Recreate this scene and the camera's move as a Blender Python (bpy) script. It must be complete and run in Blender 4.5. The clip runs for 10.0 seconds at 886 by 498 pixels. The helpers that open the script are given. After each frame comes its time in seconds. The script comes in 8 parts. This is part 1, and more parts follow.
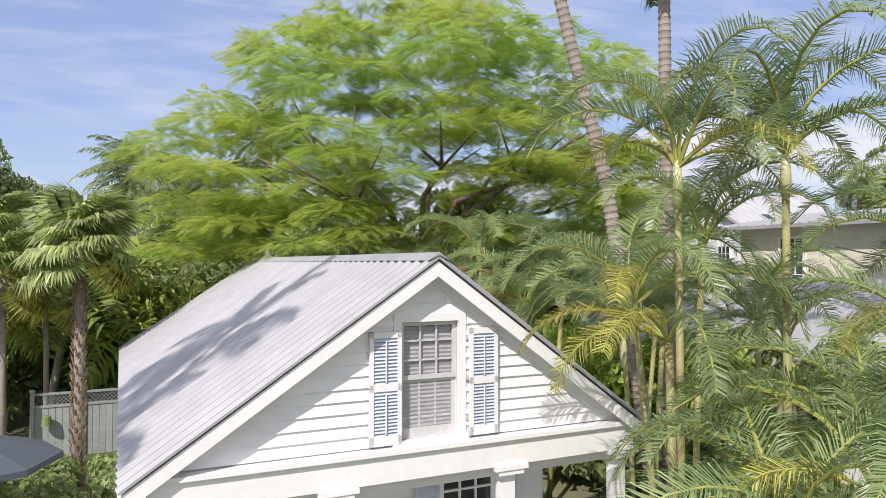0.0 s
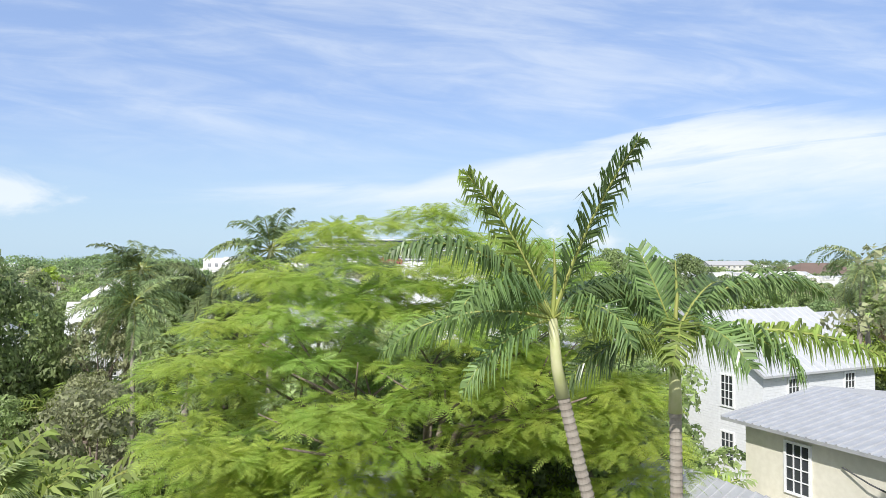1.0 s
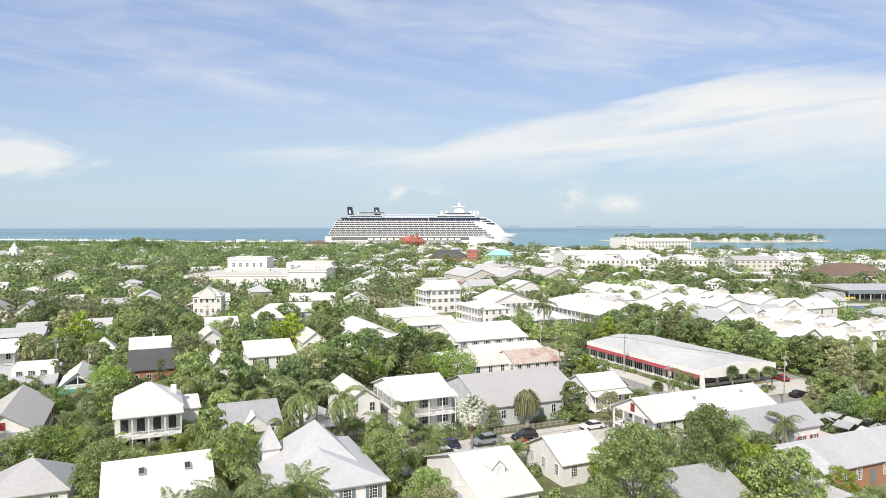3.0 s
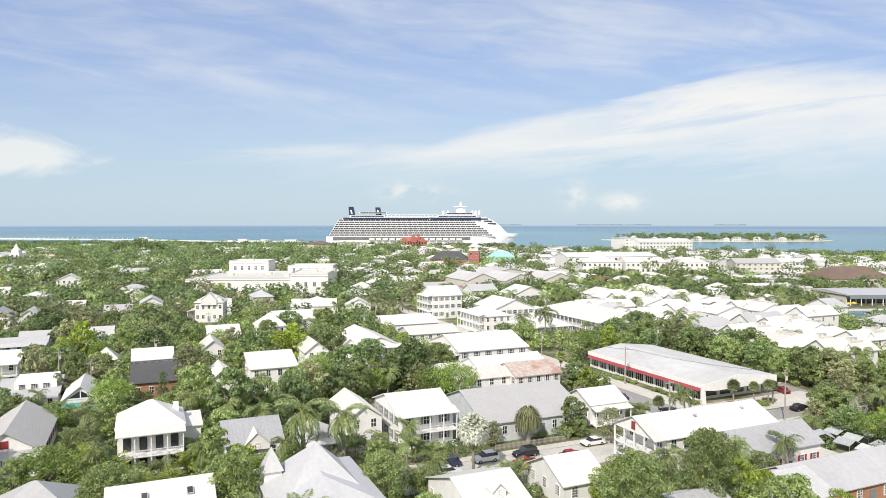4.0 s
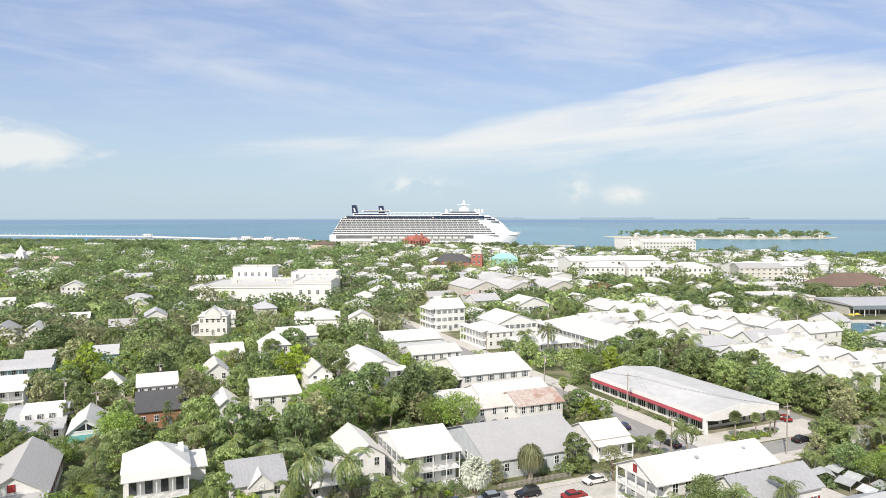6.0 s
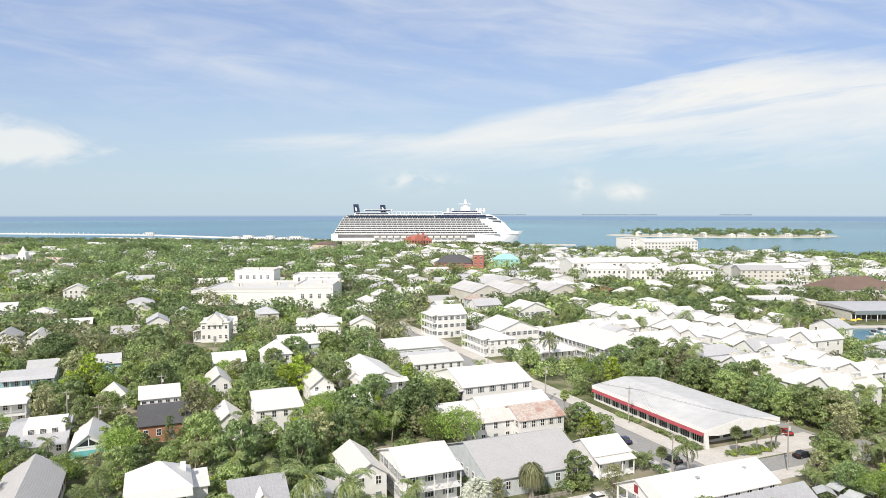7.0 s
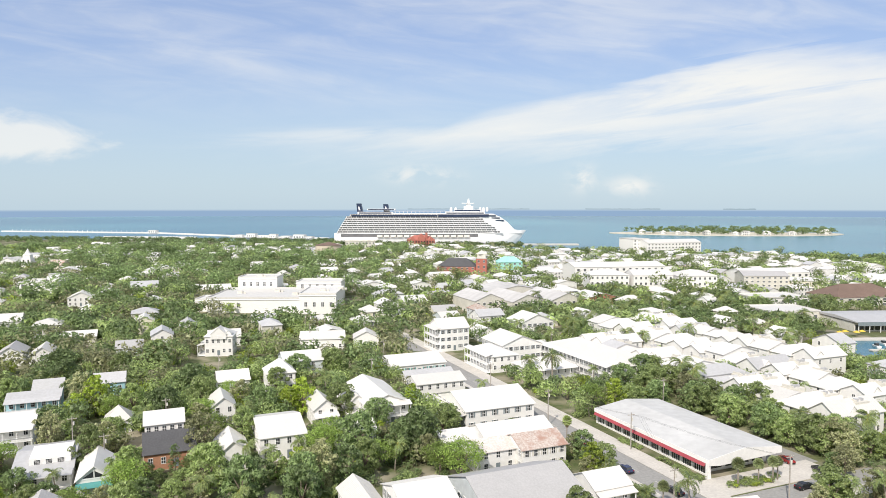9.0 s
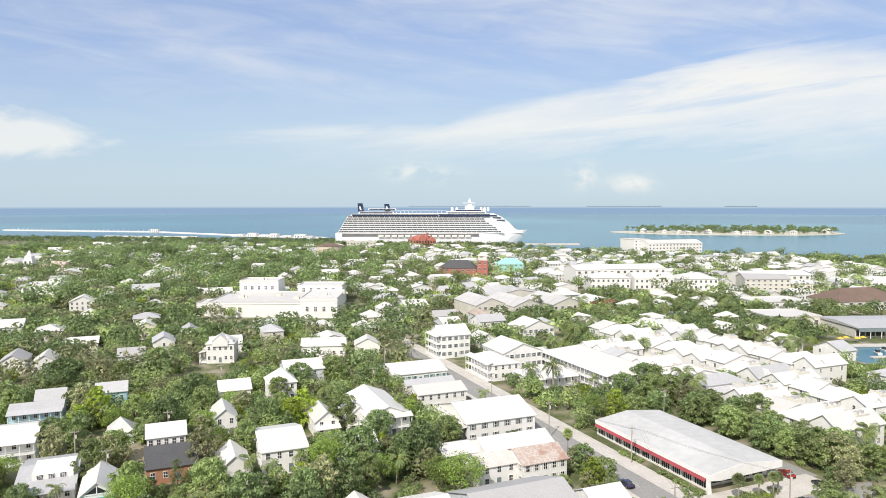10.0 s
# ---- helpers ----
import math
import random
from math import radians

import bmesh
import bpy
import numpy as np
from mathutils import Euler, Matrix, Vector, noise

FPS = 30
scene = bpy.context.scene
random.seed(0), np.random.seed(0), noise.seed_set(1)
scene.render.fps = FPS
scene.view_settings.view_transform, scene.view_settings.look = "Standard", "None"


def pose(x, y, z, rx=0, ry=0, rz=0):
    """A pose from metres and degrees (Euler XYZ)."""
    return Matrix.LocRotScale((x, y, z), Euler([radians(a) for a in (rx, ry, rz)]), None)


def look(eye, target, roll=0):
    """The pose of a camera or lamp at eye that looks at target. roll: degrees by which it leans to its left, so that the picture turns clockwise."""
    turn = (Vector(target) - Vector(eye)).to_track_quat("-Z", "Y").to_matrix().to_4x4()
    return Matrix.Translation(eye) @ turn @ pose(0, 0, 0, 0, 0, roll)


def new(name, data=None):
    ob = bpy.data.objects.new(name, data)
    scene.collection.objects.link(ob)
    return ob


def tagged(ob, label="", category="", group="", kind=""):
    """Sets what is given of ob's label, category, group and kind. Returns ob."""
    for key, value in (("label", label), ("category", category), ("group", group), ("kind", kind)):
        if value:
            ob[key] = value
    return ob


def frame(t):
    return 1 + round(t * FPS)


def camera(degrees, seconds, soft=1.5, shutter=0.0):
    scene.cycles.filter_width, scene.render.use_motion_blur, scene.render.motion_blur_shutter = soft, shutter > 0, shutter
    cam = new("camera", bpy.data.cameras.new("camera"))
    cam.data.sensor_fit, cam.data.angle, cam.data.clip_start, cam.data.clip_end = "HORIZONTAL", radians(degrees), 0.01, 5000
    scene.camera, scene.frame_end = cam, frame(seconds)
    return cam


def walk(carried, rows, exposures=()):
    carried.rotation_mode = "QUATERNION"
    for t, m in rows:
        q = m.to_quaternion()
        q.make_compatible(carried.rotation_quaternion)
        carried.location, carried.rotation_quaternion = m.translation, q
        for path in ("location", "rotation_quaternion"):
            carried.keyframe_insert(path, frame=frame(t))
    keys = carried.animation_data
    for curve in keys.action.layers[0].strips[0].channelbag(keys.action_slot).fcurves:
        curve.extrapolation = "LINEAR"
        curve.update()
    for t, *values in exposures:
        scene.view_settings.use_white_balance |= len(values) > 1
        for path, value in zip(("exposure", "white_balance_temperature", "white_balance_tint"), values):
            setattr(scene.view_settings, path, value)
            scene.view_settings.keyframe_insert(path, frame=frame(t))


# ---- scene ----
# light, set once: exposure in stops, white balance in kelvin, tint
EXPS, EXP0, EXP1 = (0.27, 6500, 19), (0.39, 6200, 11), (0.28, 6750, 12)
SKY, SUN = 0.123, 3.75
CLOUD = (6.1, 6.3, 6.2, 1)
HAZE = (3.6, 4.8, 5.4, 1)
ZENITH = (2.5, 3.35, 5.4, 1)
FARSEA = (1.95, 2.95, 4.3, 1)

# ---------------------------------------------------------------- camera
cam = camera(66.0, 10.0, soft=0.7)
# t, x, y, z, yaw, pitch: a drone that climbs almost straight up
ROWS = [
    (0.0, 0.50, 0.0, 6.62, -2.55, 1.09),
    (0.3, 0.50, 0.0, 8.33, -2.55, 1.09),
    (0.5, 0.46, 0.0, 10.05, -2.60, 1.08),
    (0.8, 0.40, 0.04, 12.71, -2.66, 1.08),
    (1.0, 0.33, 0.08, 14.82, -2.64, 1.07),
    (1.5, 0.20, 0.06, 19.52, -2.36, 1.05),
    (2.0, 0.10, 0.0, 24.69, -1.93, 0.59),
    (2.5, 0.08, 0.02, 31.09, -1.41, -0.79),
    (2.9, 0.03, 0.05, 37.70, -0.98, -1.84),
    (3.0, 0.02, 0.05, 39.35, -0.87, -2.05),
    (3.2, 0.02, 0.03, 40.20, -0.84, -2.09),
    (4.5, 0.06, -0.15, 45.51, -0.67, -2.37),
    (5.5, 0.09, -0.18, 49.65, -0.55, -2.65),
    (7.0, 0.14, -0.06, 55.93, -0.35, -3.07),
    (8.0, 0.22, 0.03, 60.18, -0.21, -3.32),
    (9.0, 0.22, 0.03, 64.49, -0.09, -3.55),
    (10.0, 0.20, 0.0, 68.84, 0.0, -3.78),
]
walk(cam, [(t, pose(x, y, z, 90 + pitch, 0, yaw)) for t, x, y, z, yaw, pitch in ROWS],
     exposures=[(0.0, *EXPS), (0.9, *EXP0), (2.6, *EXP0), (3.0, *EXP1), (10.0, *EXP1)])

# ---------------------------------------------------------------- sky and sun
GROUND = 0.6
GRID = 22.7                      # the town's street grid, degrees
world = bpy.data.worlds.new("sky")
scene.world = world
world.use_nodes = True
wn, wl = world.node_tree.nodes, world.node_tree.links
wn.clear()

SUN_ELEV, SUN_AZ = 43.0, 204.0   # azimuth clockwise from +y
sky = wn.new("ShaderNodeTexSky")
sky.sky_type = "NISHITA"
sky.sun_disc = False
sky.sun_elevation, sky.sun_rotation = radians(SUN_ELEV), radians(SUN_AZ)
sky.air_density, sky.dust_density, sky.ozone_density, sky.altitude = 1.0, 0.6, 2.2, 0
tc = wn.new("ShaderNodeTexCoord")
sep = wn.new("ShaderNodeSeparateXYZ")
wl.new(tc.outputs["Generated"], sep.inputs[0])


def wmath(op, a, b=None, clamp=False):
    n = wn.new("ShaderNodeMath")
    n.operation, n.use_clamp = op, clamp
    for i, x in enumerate((a, b)):
        if x is None:
            continue
        if isinstance(x, (int, float)):
            n.inputs[i].default_value = x
        else:
            wl.new(x, n.inputs[i])
    return n.outputs[0]


# clouds, by the slope of the view: a across, e upwards
ahead = wmath("MAXIMUM", sep.outputs[1], 0.08)
az, el = wmath("DIVIDE", sep.outputs[0], ahead), wmath("DIVIDE", sep.outputs[2], ahead)


def bell(x, centre, width):
    q = wmath("DIVIDE", wmath("SUBTRACT", x, centre), width)
    return wmath("EXPONENT", wmath("MULTIPLY", wmath("MULTIPLY", q, q), -1.0))


def rise(x, lo, hi):
    mr = wn.new("ShaderNodeMapRange")
    mr.interpolation_type = "SMOOTHSTEP"
    mr.inputs["From Min"].default_value, mr.inputs["From Max"].default_value = lo, hi
    wl.new(x, mr.inputs["Value"])
    return mr.outputs[0]


def cloud_noise(sx, sy, tilt, detail, shift, distort=0.4):
    cb = wn.new("ShaderNodeCombineXYZ")
    wl.new(az, cb.inputs[0]), wl.new(wmath("ADD", el, wmath("MULTIPLY", az, -tilt)), cb.inputs[1])
    cb.inputs[2].default_value = shift
    mp = wn.new("ShaderNodeMapping")
    mp.inputs["Scale"].default_value = (sx, sy, 1)
    wl.new(cb.outputs[0], mp.inputs[0])
    nz = wn.new("ShaderNodeTexNoise")
    nz.inputs["Scale"].default_value, nz.inputs["Detail"].default_value = 1.0, detail
    nz.inputs["Roughness"].default_value, nz.inputs["Distortion"].default_value = 0.58, distort
    wl.new(mp.outputs[0], nz.inputs["Vector"])
    return nz.outputs["Fac"]


def times(*xs):
    r = xs[0]
    for x in xs[1:]:
        r = wmath("MULTIPLY", r, x)
    return r


# thin cirrus high up, a bright bank rising to the right, fair-weather puffs low down
def ragged(body, grain, lo, hi, k=0.9):
    """A cloud whose edges are eaten by streaks: body 0 to 1, grain a noise."""
    return rise(wmath("ADD", body, wmath("MULTIPLY", wmath("SUBTRACT", grain, 0.5), k)), lo, hi)


streaks = wmath("ADD", wmath("MULTIPLY", cloud_noise(1.6, 10.0, -0.12, 9, 1.3, 0.6), 0.6), wmath("MULTIPLY", cloud_noise(5.0, 26.0, -0.10, 6, 5.1, 0.8), 0.4))
cirrus = times(rise(streaks, 0.42, 0.74), rise(el, 0.07, 0.24), 0.50)
top = wmath("MINIMUM", wmath("ADD", wmath("MAXIMUM", wmath("MULTIPLY", az, 0.26), wmath("MULTIPLY", az, 0.05)), 0.118), 0.232)
level = wmath("DIVIDE", wmath("SUBTRACT", el, 0.045), wmath("SUBTRACT", top, 0.045))      # 0 at the foot of the bank, 1 at its brow
body = times(rise(level, -0.25, 0.85), wmath("SUBTRACT", 1.0, rise(level, 0.70, 1.24)), rise(az, -0.42, 0.22))
bank = ragged(body, wmath("ADD", wmath("MULTIPLY", cloud_noise(2.6, 13.0, 0.16, 8, 4.2, 0.5), 0.6), wmath("MULTIPLY", cloud_noise(8.0, 44.0, 0.12, 6, 2.9, 0.6), 0.4)), 0.10, 1.12, 1.25)
gap = times(rise(cloud_noise(2.4, 24.0, 0.15, 6, 9.0, 0.4), 0.48, 0.64), rise(az, -0.05, 0.40), 0.5)
bank = wmath("MAXIMUM", wmath("SUBTRACT", bank, gap), 0.0)
streak = times(bell(wmath("SUBTRACT", el, wmath("MULTIPLY", az, 0.05)), 0.112, 0.013), bell(az, -0.13, 0.20), rise(cloud_noise(3.0, 30.0, 0.05, 6, 3.3), 0.35, 0.6), 0.5)
left = times(ragged(times(bell(az, -0.62, 0.13), bell(el, 0.098, 0.036)), cloud_noise(8.0, 17.0, 0.0, 8, 2.2, 0.5), 0.30, 0.72, 1.3), 0.9)
puffs = wmath("MULTIPLY", times(bell(az, -0.03, 0.045), bell(el, 0.046, 0.012)), 0.8)
puffs = wmath("ADD", puffs, times(bell(az, 0.205, 0.018), bell(el, 0.042, 0.018), 0.8))
puffs = wmath("ADD", puffs, times(bell(az, 0.275, 0.030), bell(el, 0.030, 0.012), 0.9))
puffs = times(puffs, rise(cloud_noise(22.0, 40.0, 0.0, 6, 6.1), 0.36, 0.60))
fac = wmath("ADD", wmath("MAXIMUM", wmath("ADD", cirrus, streak), wmath("MULTIPLY", bank, 0.95)), wmath("ADD", wmath("MULTIPLY", left, 0.8), puffs), True)
dome = wn.new("ShaderNodeTexNoise")                       # broken cloud added outside the view, to brighten the fill light
dome.inputs["Scale"].default_value, dome.inputs["Detail"].default_value = 2.2, 6
wl.new(tc.outputs["Generated"], dome.inputs["Vector"])
fac = wmath("ADD", fac, times(rise(dome.outputs["Fac"], 0.40, 0.62), wmath("SUBTRACT", 1.0, rise(sep.outputs[1], 0.40, 0.68)), rise(sep.outputs[2], 0.0, 0.15), 0.85), True)
flat = wn.new("ShaderNodeMixRGB")                         # thin high haze pales the blue
flat.inputs[0].default_value = 0.6
wl.new(sky.outputs[0], flat.inputs[1])
flat.inputs[2].default_value = ZENITH
mixh = wn.new("ShaderNodeMixRGB")
wl.new(times(wmath("SUBTRACT", 1.0, rise(el, -0.02, 0.26)), 0.72), mixh.inputs[0]), wl.new(flat.outputs[0], mixh.inputs[1])
mixh.inputs[2].default_value = HAZE
mix1 = wn.new("ShaderNodeMixRGB")
wl.new(fac, mix1.inputs[0]), wl.new(mixh.outputs[0], mix1.inputs[1])
mix1.inputs[2].default_value = CLOUD
low = wn.new("ShaderNodeMapRange")                        # sea far past the sheet's end
low.inputs["From Min"].default_value, low.inputs["From Max"].default_value = -0.0035, -0.0065
wl.new(sep.outputs[2], low.inputs["Value"])
mix2 = wn.new("ShaderNodeMixRGB")
wl.new(low.outputs[0], mix2.inputs[0]), wl.new(mix1.outputs[0], mix2.inputs[1])
mix2.inputs[2].default_value = FARSEA
islet = None                                              # low dark islets on the horizon
for centre, width in ((-0.005, 0.045), (0.088, 0.040), (0.265, 0.055), (0.436, 0.024)):
    one = wmath("LESS_THAN", wmath("ABSOLUTE", wmath("SUBTRACT", az, centre)), width)
    islet = one if islet is None else wmath("MAXIMUM", islet, one)
edge = wmath("ADD", wmath("MULTIPLY", cloud_noise(60.0, 1.0, 0.0, 3, 7.7), 0.0016), -0.0036)
islet = times(islet, wmath("LESS_THAN", sep.outputs[2], edge), wmath("GREATER_THAN", sep.outputs[2], -0.0038), 0.75)
mix3 = wn.new("ShaderNodeMixRGB")
wl.new(islet, mix3.inputs[0]), wl.new(mix2.outputs[0], mix3.inputs[1])
mix3.inputs[2].default_value = (1.3, 1.9, 2.3, 1)
bg = wn.new("ShaderNodeBackground")
bg.inputs["Strength"].default_value = SKY
wl.new(mix3.outputs[0], bg.inputs["Color"])
wout = wn.new("ShaderNodeOutputWorld")
wl.new(bg.outputs[0], wout.inputs["Surface"])

sun = new("sun", bpy.data.lights.new("sun", "SUN"))
sun.data.energy, sun.data.angle, sun.data.color = SUN, radians(0.53), (1.0, 0.955, 0.88)
_e, _a = radians(SUN_ELEV), radians(SUN_AZ)
sun.matrix_world = look((0, 0, 200), (-math.sin(_a) * math.cos(_e), -math.cos(_a) * math.cos(_e), 200 - math.sin(_e)))


# ---------------------------------------------------------------- materials
def material(name, c1, c2=None, scale=3.0, rough=0.7, metal=0.0, bump=0.0, bscale=None, stripes=None, island=0.0, obj_random=0.0,
             translucent=0.0, stain=0.25, space="Object", spec=0.4, c3=None):
    """A procedural surface: two colours mixed by fine noise, broad stains, optional ribs (axis, period, depth), per-piece shade."""
    m = bpy.data.materials.new(name)
    m.use_nodes = True
    nt, ln = m.node_tree.nodes, m.node_tree.links
    p = nt["Principled BSDF"]
    c2 = c2 or tuple(x * 0.82 for x in c1)
    co = nt.new("ShaderNodeTexCoord").outputs[space]
    n1 = nt.new("ShaderNodeTexNoise")
    n1.inputs["Scale"].default_value, n1.inputs["Detail"].default_value = scale, 4
    ln.new(co, n1.inputs["Vector"])
    n2 = nt.new("ShaderNodeTexNoise")
    n2.inputs["Scale"].default_value, n2.inputs["Detail"].default_value = scale * 0.13, 3
    ln.new(co, n2.inputs["Vector"])
    mx = nt.new("ShaderNodeMixRGB")
    mx.inputs[1].default_value, mx.inputs[2].default_value = (*c1, 1), (*c2, 1)
    r1 = nt.new("ShaderNodeMapRange")
    r1.inputs["From Min"].default_value, r1.inputs["From Max"].default_value = 0.35, 0.65
    ln.new(n1.outputs["Fac"], r1.inputs["Value"]), ln.new(r1.outputs[0], mx.inputs[0])
    col = mx.outputs[0]
    if c3:
        r3 = nt.new("ShaderNodeMapRange")
        r3.inputs["From Min"].default_value, r3.inputs["From Max"].default_value = 0.45, 0.62
        ln.new(n2.outputs["Fac"], r3.inputs["Value"])
        m3 = nt.new("ShaderNodeMixRGB")
        ln.new(r3.outputs[0], m3.inputs[0]), ln.new(col, m3.inputs[1])
        m3.inputs[2].default_value = (*c3, 1)
        col = m3.outputs[0]

    def shade(fac, lo, hi, colour):
        r = nt.new("ShaderNodeMapRange")
        r.inputs["To Min"].default_value, r.inputs["To Max"].default_value = lo, hi
        ln.new(fac, r.inputs["Value"])
        mu = nt.new("ShaderNodeMixRGB")
        mu.blend_type = "MULTIPLY"
        mu.inputs[0].default_value = 1.0
        ln.new(colour, mu.inputs[1])
        ln.new(r.outputs[0], mu.inputs[2])
        return mu.outputs[0]
    col = shade(n2.outputs["Fac"], 1 - stain, 1 + stain * 0.6, col)
    if island:
        col = shade(nt.new("ShaderNodeNewGeometry").outputs["Random Per Island"], 1 - island, 1 + island, col)
    if obj_random:
        col = shade(nt.new("ShaderNodeObjectInfo").outputs["Random"], 1 - obj_random, 1 + obj_random, col)
    ln.new(col, p.inputs["Base Color"])
    p.inputs["Roughness"].default_value, p.inputs["Metallic"].default_value = rough, metal
    p.inputs["Specular IOR Level"].default_value = spec
    height = None
    if bump:
        nb = nt.new("ShaderNodeTexNoise")
        nb.inputs["Scale"].default_value, nb.inputs["Detail"].default_value = bscale or scale * 4, 5
        ln.new(co, nb.inputs["Vector"])
        height = nb.outputs["Fac"]
    if stripes:
        axis, period, depth = stripes
        sx = nt.new("ShaderNodeSeparateXYZ")
        ln.new(co, sx.inputs[0])
        k = nt.new("ShaderNodeMath")
        k.operation = "MULTIPLY"
        k.inputs[1].default_value = 1 / period
        ln.new(sx.outputs[axis], k.inputs[0])
        fr = nt.new("ShaderNodeMath")
        fr.operation = "FRACT"
        ln.new(k.outputs[0], fr.inputs[0])
        height = fr.outputs[0]
        bump = max(bump, depth)
    if bump:
        b = nt.new("ShaderNodeBump")
        b.inputs["Strength"].default_value, b.inputs["Distance"].default_value = min(1, bump), 0.03
        b.invert = bool(stripes and stripes[0] == 2)
        ln.new(height, b.inputs["Height"]), ln.new(b.outputs[0], p.inputs["Normal"])
    if translucent:
        t = nt.new("ShaderNodeBsdfTranslucent")
        ln.new(col, t.inputs["Color"])
        mixs = nt.new("ShaderNodeMixShader")
        mixs.inputs[0].default_value = translucent
        ln.new(p.outputs[0], mixs.inputs[1]), ln.new(t.outputs[0], mixs.inputs[2])
        ln.new(mixs.outputs[0], nt["Material Output"].inputs["Surface"])
    return m


def glass(name, tint=(0.02, 0.025, 0.03)):
    return material(name, tint, scale=1.0, rough=0.08, spec=0.6, stain=0.3, obj_random=0.4)


WHITE = material("white_paint", (0.80, 0.79, 0.77), (0.75, 0.74, 0.72), scale=6, rough=0.55, bump=0.05, stain=0.12)
SIDING = material("white_siding", (0.82, 0.81, 0.79), (0.77, 0.76, 0.74), scale=5, rough=0.6, stripes=(2, 0.16, 0.5), stain=0.14, obj_random=0.05)
LAPSIDING = material("pale_grey_clapboard", (0.74, 0.745, 0.75), (0.68, 0.685, 0.69), scale=5, rough=0.6, stripes=(2, 0.17, 0.7), stain=0.12)
CREAM = material("cream_wall", (0.76, 0.72, 0.60), (0.70, 0.66, 0.54), scale=4, rough=0.7, bump=0.05, stain=0.15)
BLUEWALL = material("light_blue_siding", (0.38, 0.62, 0.70), (0.33, 0.56, 0.65), scale=5, rough=0.6, stripes=(2, 0.16, 0.5))
PALEBLUE = material("pale_grey_blue_siding", (0.62, 0.66, 0.68), (0.57, 0.61, 0.63), scale=5, rough=0.6, stripes=(2, 0.16, 0.5))
BRICK = material("red_brick", (0.47, 0.17, 0.13), (0.39, 0.14, 0.11), scale=4, rough=0.8, stain=0.25)
SOFTBRICK = material("orange_brick", (0.45, 0.24, 0.15), (0.36, 0.18, 0.11), scale=8, rough=0.85)
STUCCO = material("pale_stucco", (0.66, 0.64, 0.58), (0.58, 0.56, 0.50), scale=1.2, rough=0.8, bump=0.05)
TANWALL = material("tan_stone", (0.64, 0.56, 0.46), (0.56, 0.48, 0.39), scale=1.0, rough=0.9)
METALROOF = material("white_metal_roof", (0.66, 0.645, 0.61), (0.62, 0.605, 0.575), scale=1.6, rough=0.5, stain=0.07, obj_random=0.09)
CORRUGATED = material("corrugated_metal", (0.46, 0.46, 0.47), (0.40, 0.40, 0.41), scale=2.0, rough=0.42, metal=0.2, stain=0.12)
OLDMETAL = material("weathered_metal_roof", (0.52, 0.52, 0.53), (0.47, 0.47, 0.47), scale=1.4, rough=0.55, metal=0.1, stain=0.12, obj_random=0.08)
PALEMETAL = material("pale_corrugated_roof", (0.56, 0.56, 0.57), (0.51, 0.51, 0.52), scale=1.4, rough=0.5, metal=0.1, stain=0.1, stripes=(0, 0.24, 0.6))
GREYROOF = material("grey_shingle_roof", (0.44, 0.435, 0.435), (0.39, 0.385, 0.385), scale=2.5, rough=0.85, bump=0.2, stain=0.08)
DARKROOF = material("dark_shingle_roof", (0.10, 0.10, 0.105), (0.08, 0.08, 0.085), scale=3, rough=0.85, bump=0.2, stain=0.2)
TILEROOF = material("terracotta_roof", (0.46, 0.35, 0.30), (0.62, 0.56, 0.51), scale=2.2, rough=0.85, bump=0.5, stain=0.3, c3=(0.38, 0.24, 0.19), obj_random=0.15)
BROWNROOF = material("brown_roof", (0.20, 0.14, 0.11), (0.16, 0.11, 0.09), scale=1.5, rough=0.85)
TEALROOF = material("teal_roof", (0.35, 0.68, 0.62), (0.30, 0.60, 0.55), scale=1.0, rough=0.6)
TRIM = material("trim_paint", (0.86, 0.86, 0.85), (0.82, 0.82, 0.81), scale=8, rough=0.5, stain=0.08)
SHUTTER = material("grey_shutter", (0.22, 0.26, 0.28), (0.18, 0.22, 0.24), scale=8, rough=0.6)
BLUESHUT = material("pale_blue_louvre", (0.60, 0.66, 0.76), (0.55, 0.61, 0.72), scale=8, rough=0.6)
REDSHUT = material("dark_red_shutter", (0.34, 0.05, 0.05), (0.28, 0.04, 0.04), scale=8, rough=0.6)
TEALSHUT = material("teal_shutter", (0.10, 0.33, 0.32), (0.08, 0.28, 0.27), scale=8, rough=0.6)
AWNING = material("red_awning", (0.37, 0.07, 0.085), (0.32, 0.06, 0.075), scale=5, rough=0.8)
GLASS = glass("window_glass", (0.045, 0.05, 0.055))
# far panes: the same glass, with distance haze put into its tint
FARGLASS = glass("haze_tinted_glass", (0.16, 0.17, 0.18))
ASPHALT = material("asphalt", (0.33, 0.325, 0.31), (0.28, 0.275, 0.265), scale=1.5, rough=0.9, bump=0.1, stain=0.2)
CONCRETE = material("concrete", (0.60, 0.57, 0.52), (0.52, 0.49, 0.45), scale=1.5, rough=0.9, bump=0.1)
SOIL = material("ground_cover", (0.16, 0.17, 0.08), (0.09, 0.12, 0.04), scale=0.6, rough=0.95, bump=0.2, stain=0.4, c3=(0.30, 0.27, 0.20))
SAND = material("pale_sand", (0.62, 0.58, 0.48), (0.54, 0.50, 0.42), scale=0.2, rough=0.95)
BARK = material("grey_bark", (0.26, 0.21, 0.17), (0.17, 0.13, 0.10), scale=5, rough=0.9, bump=0.5, bscale=12)
PALMBARK = material("palm_trunk", (0.36, 0.32, 0.27), (0.27, 0.23, 0.19), scale=4, rough=0.9, bump=0.3, stripes=(2, 0.17, 0.5))
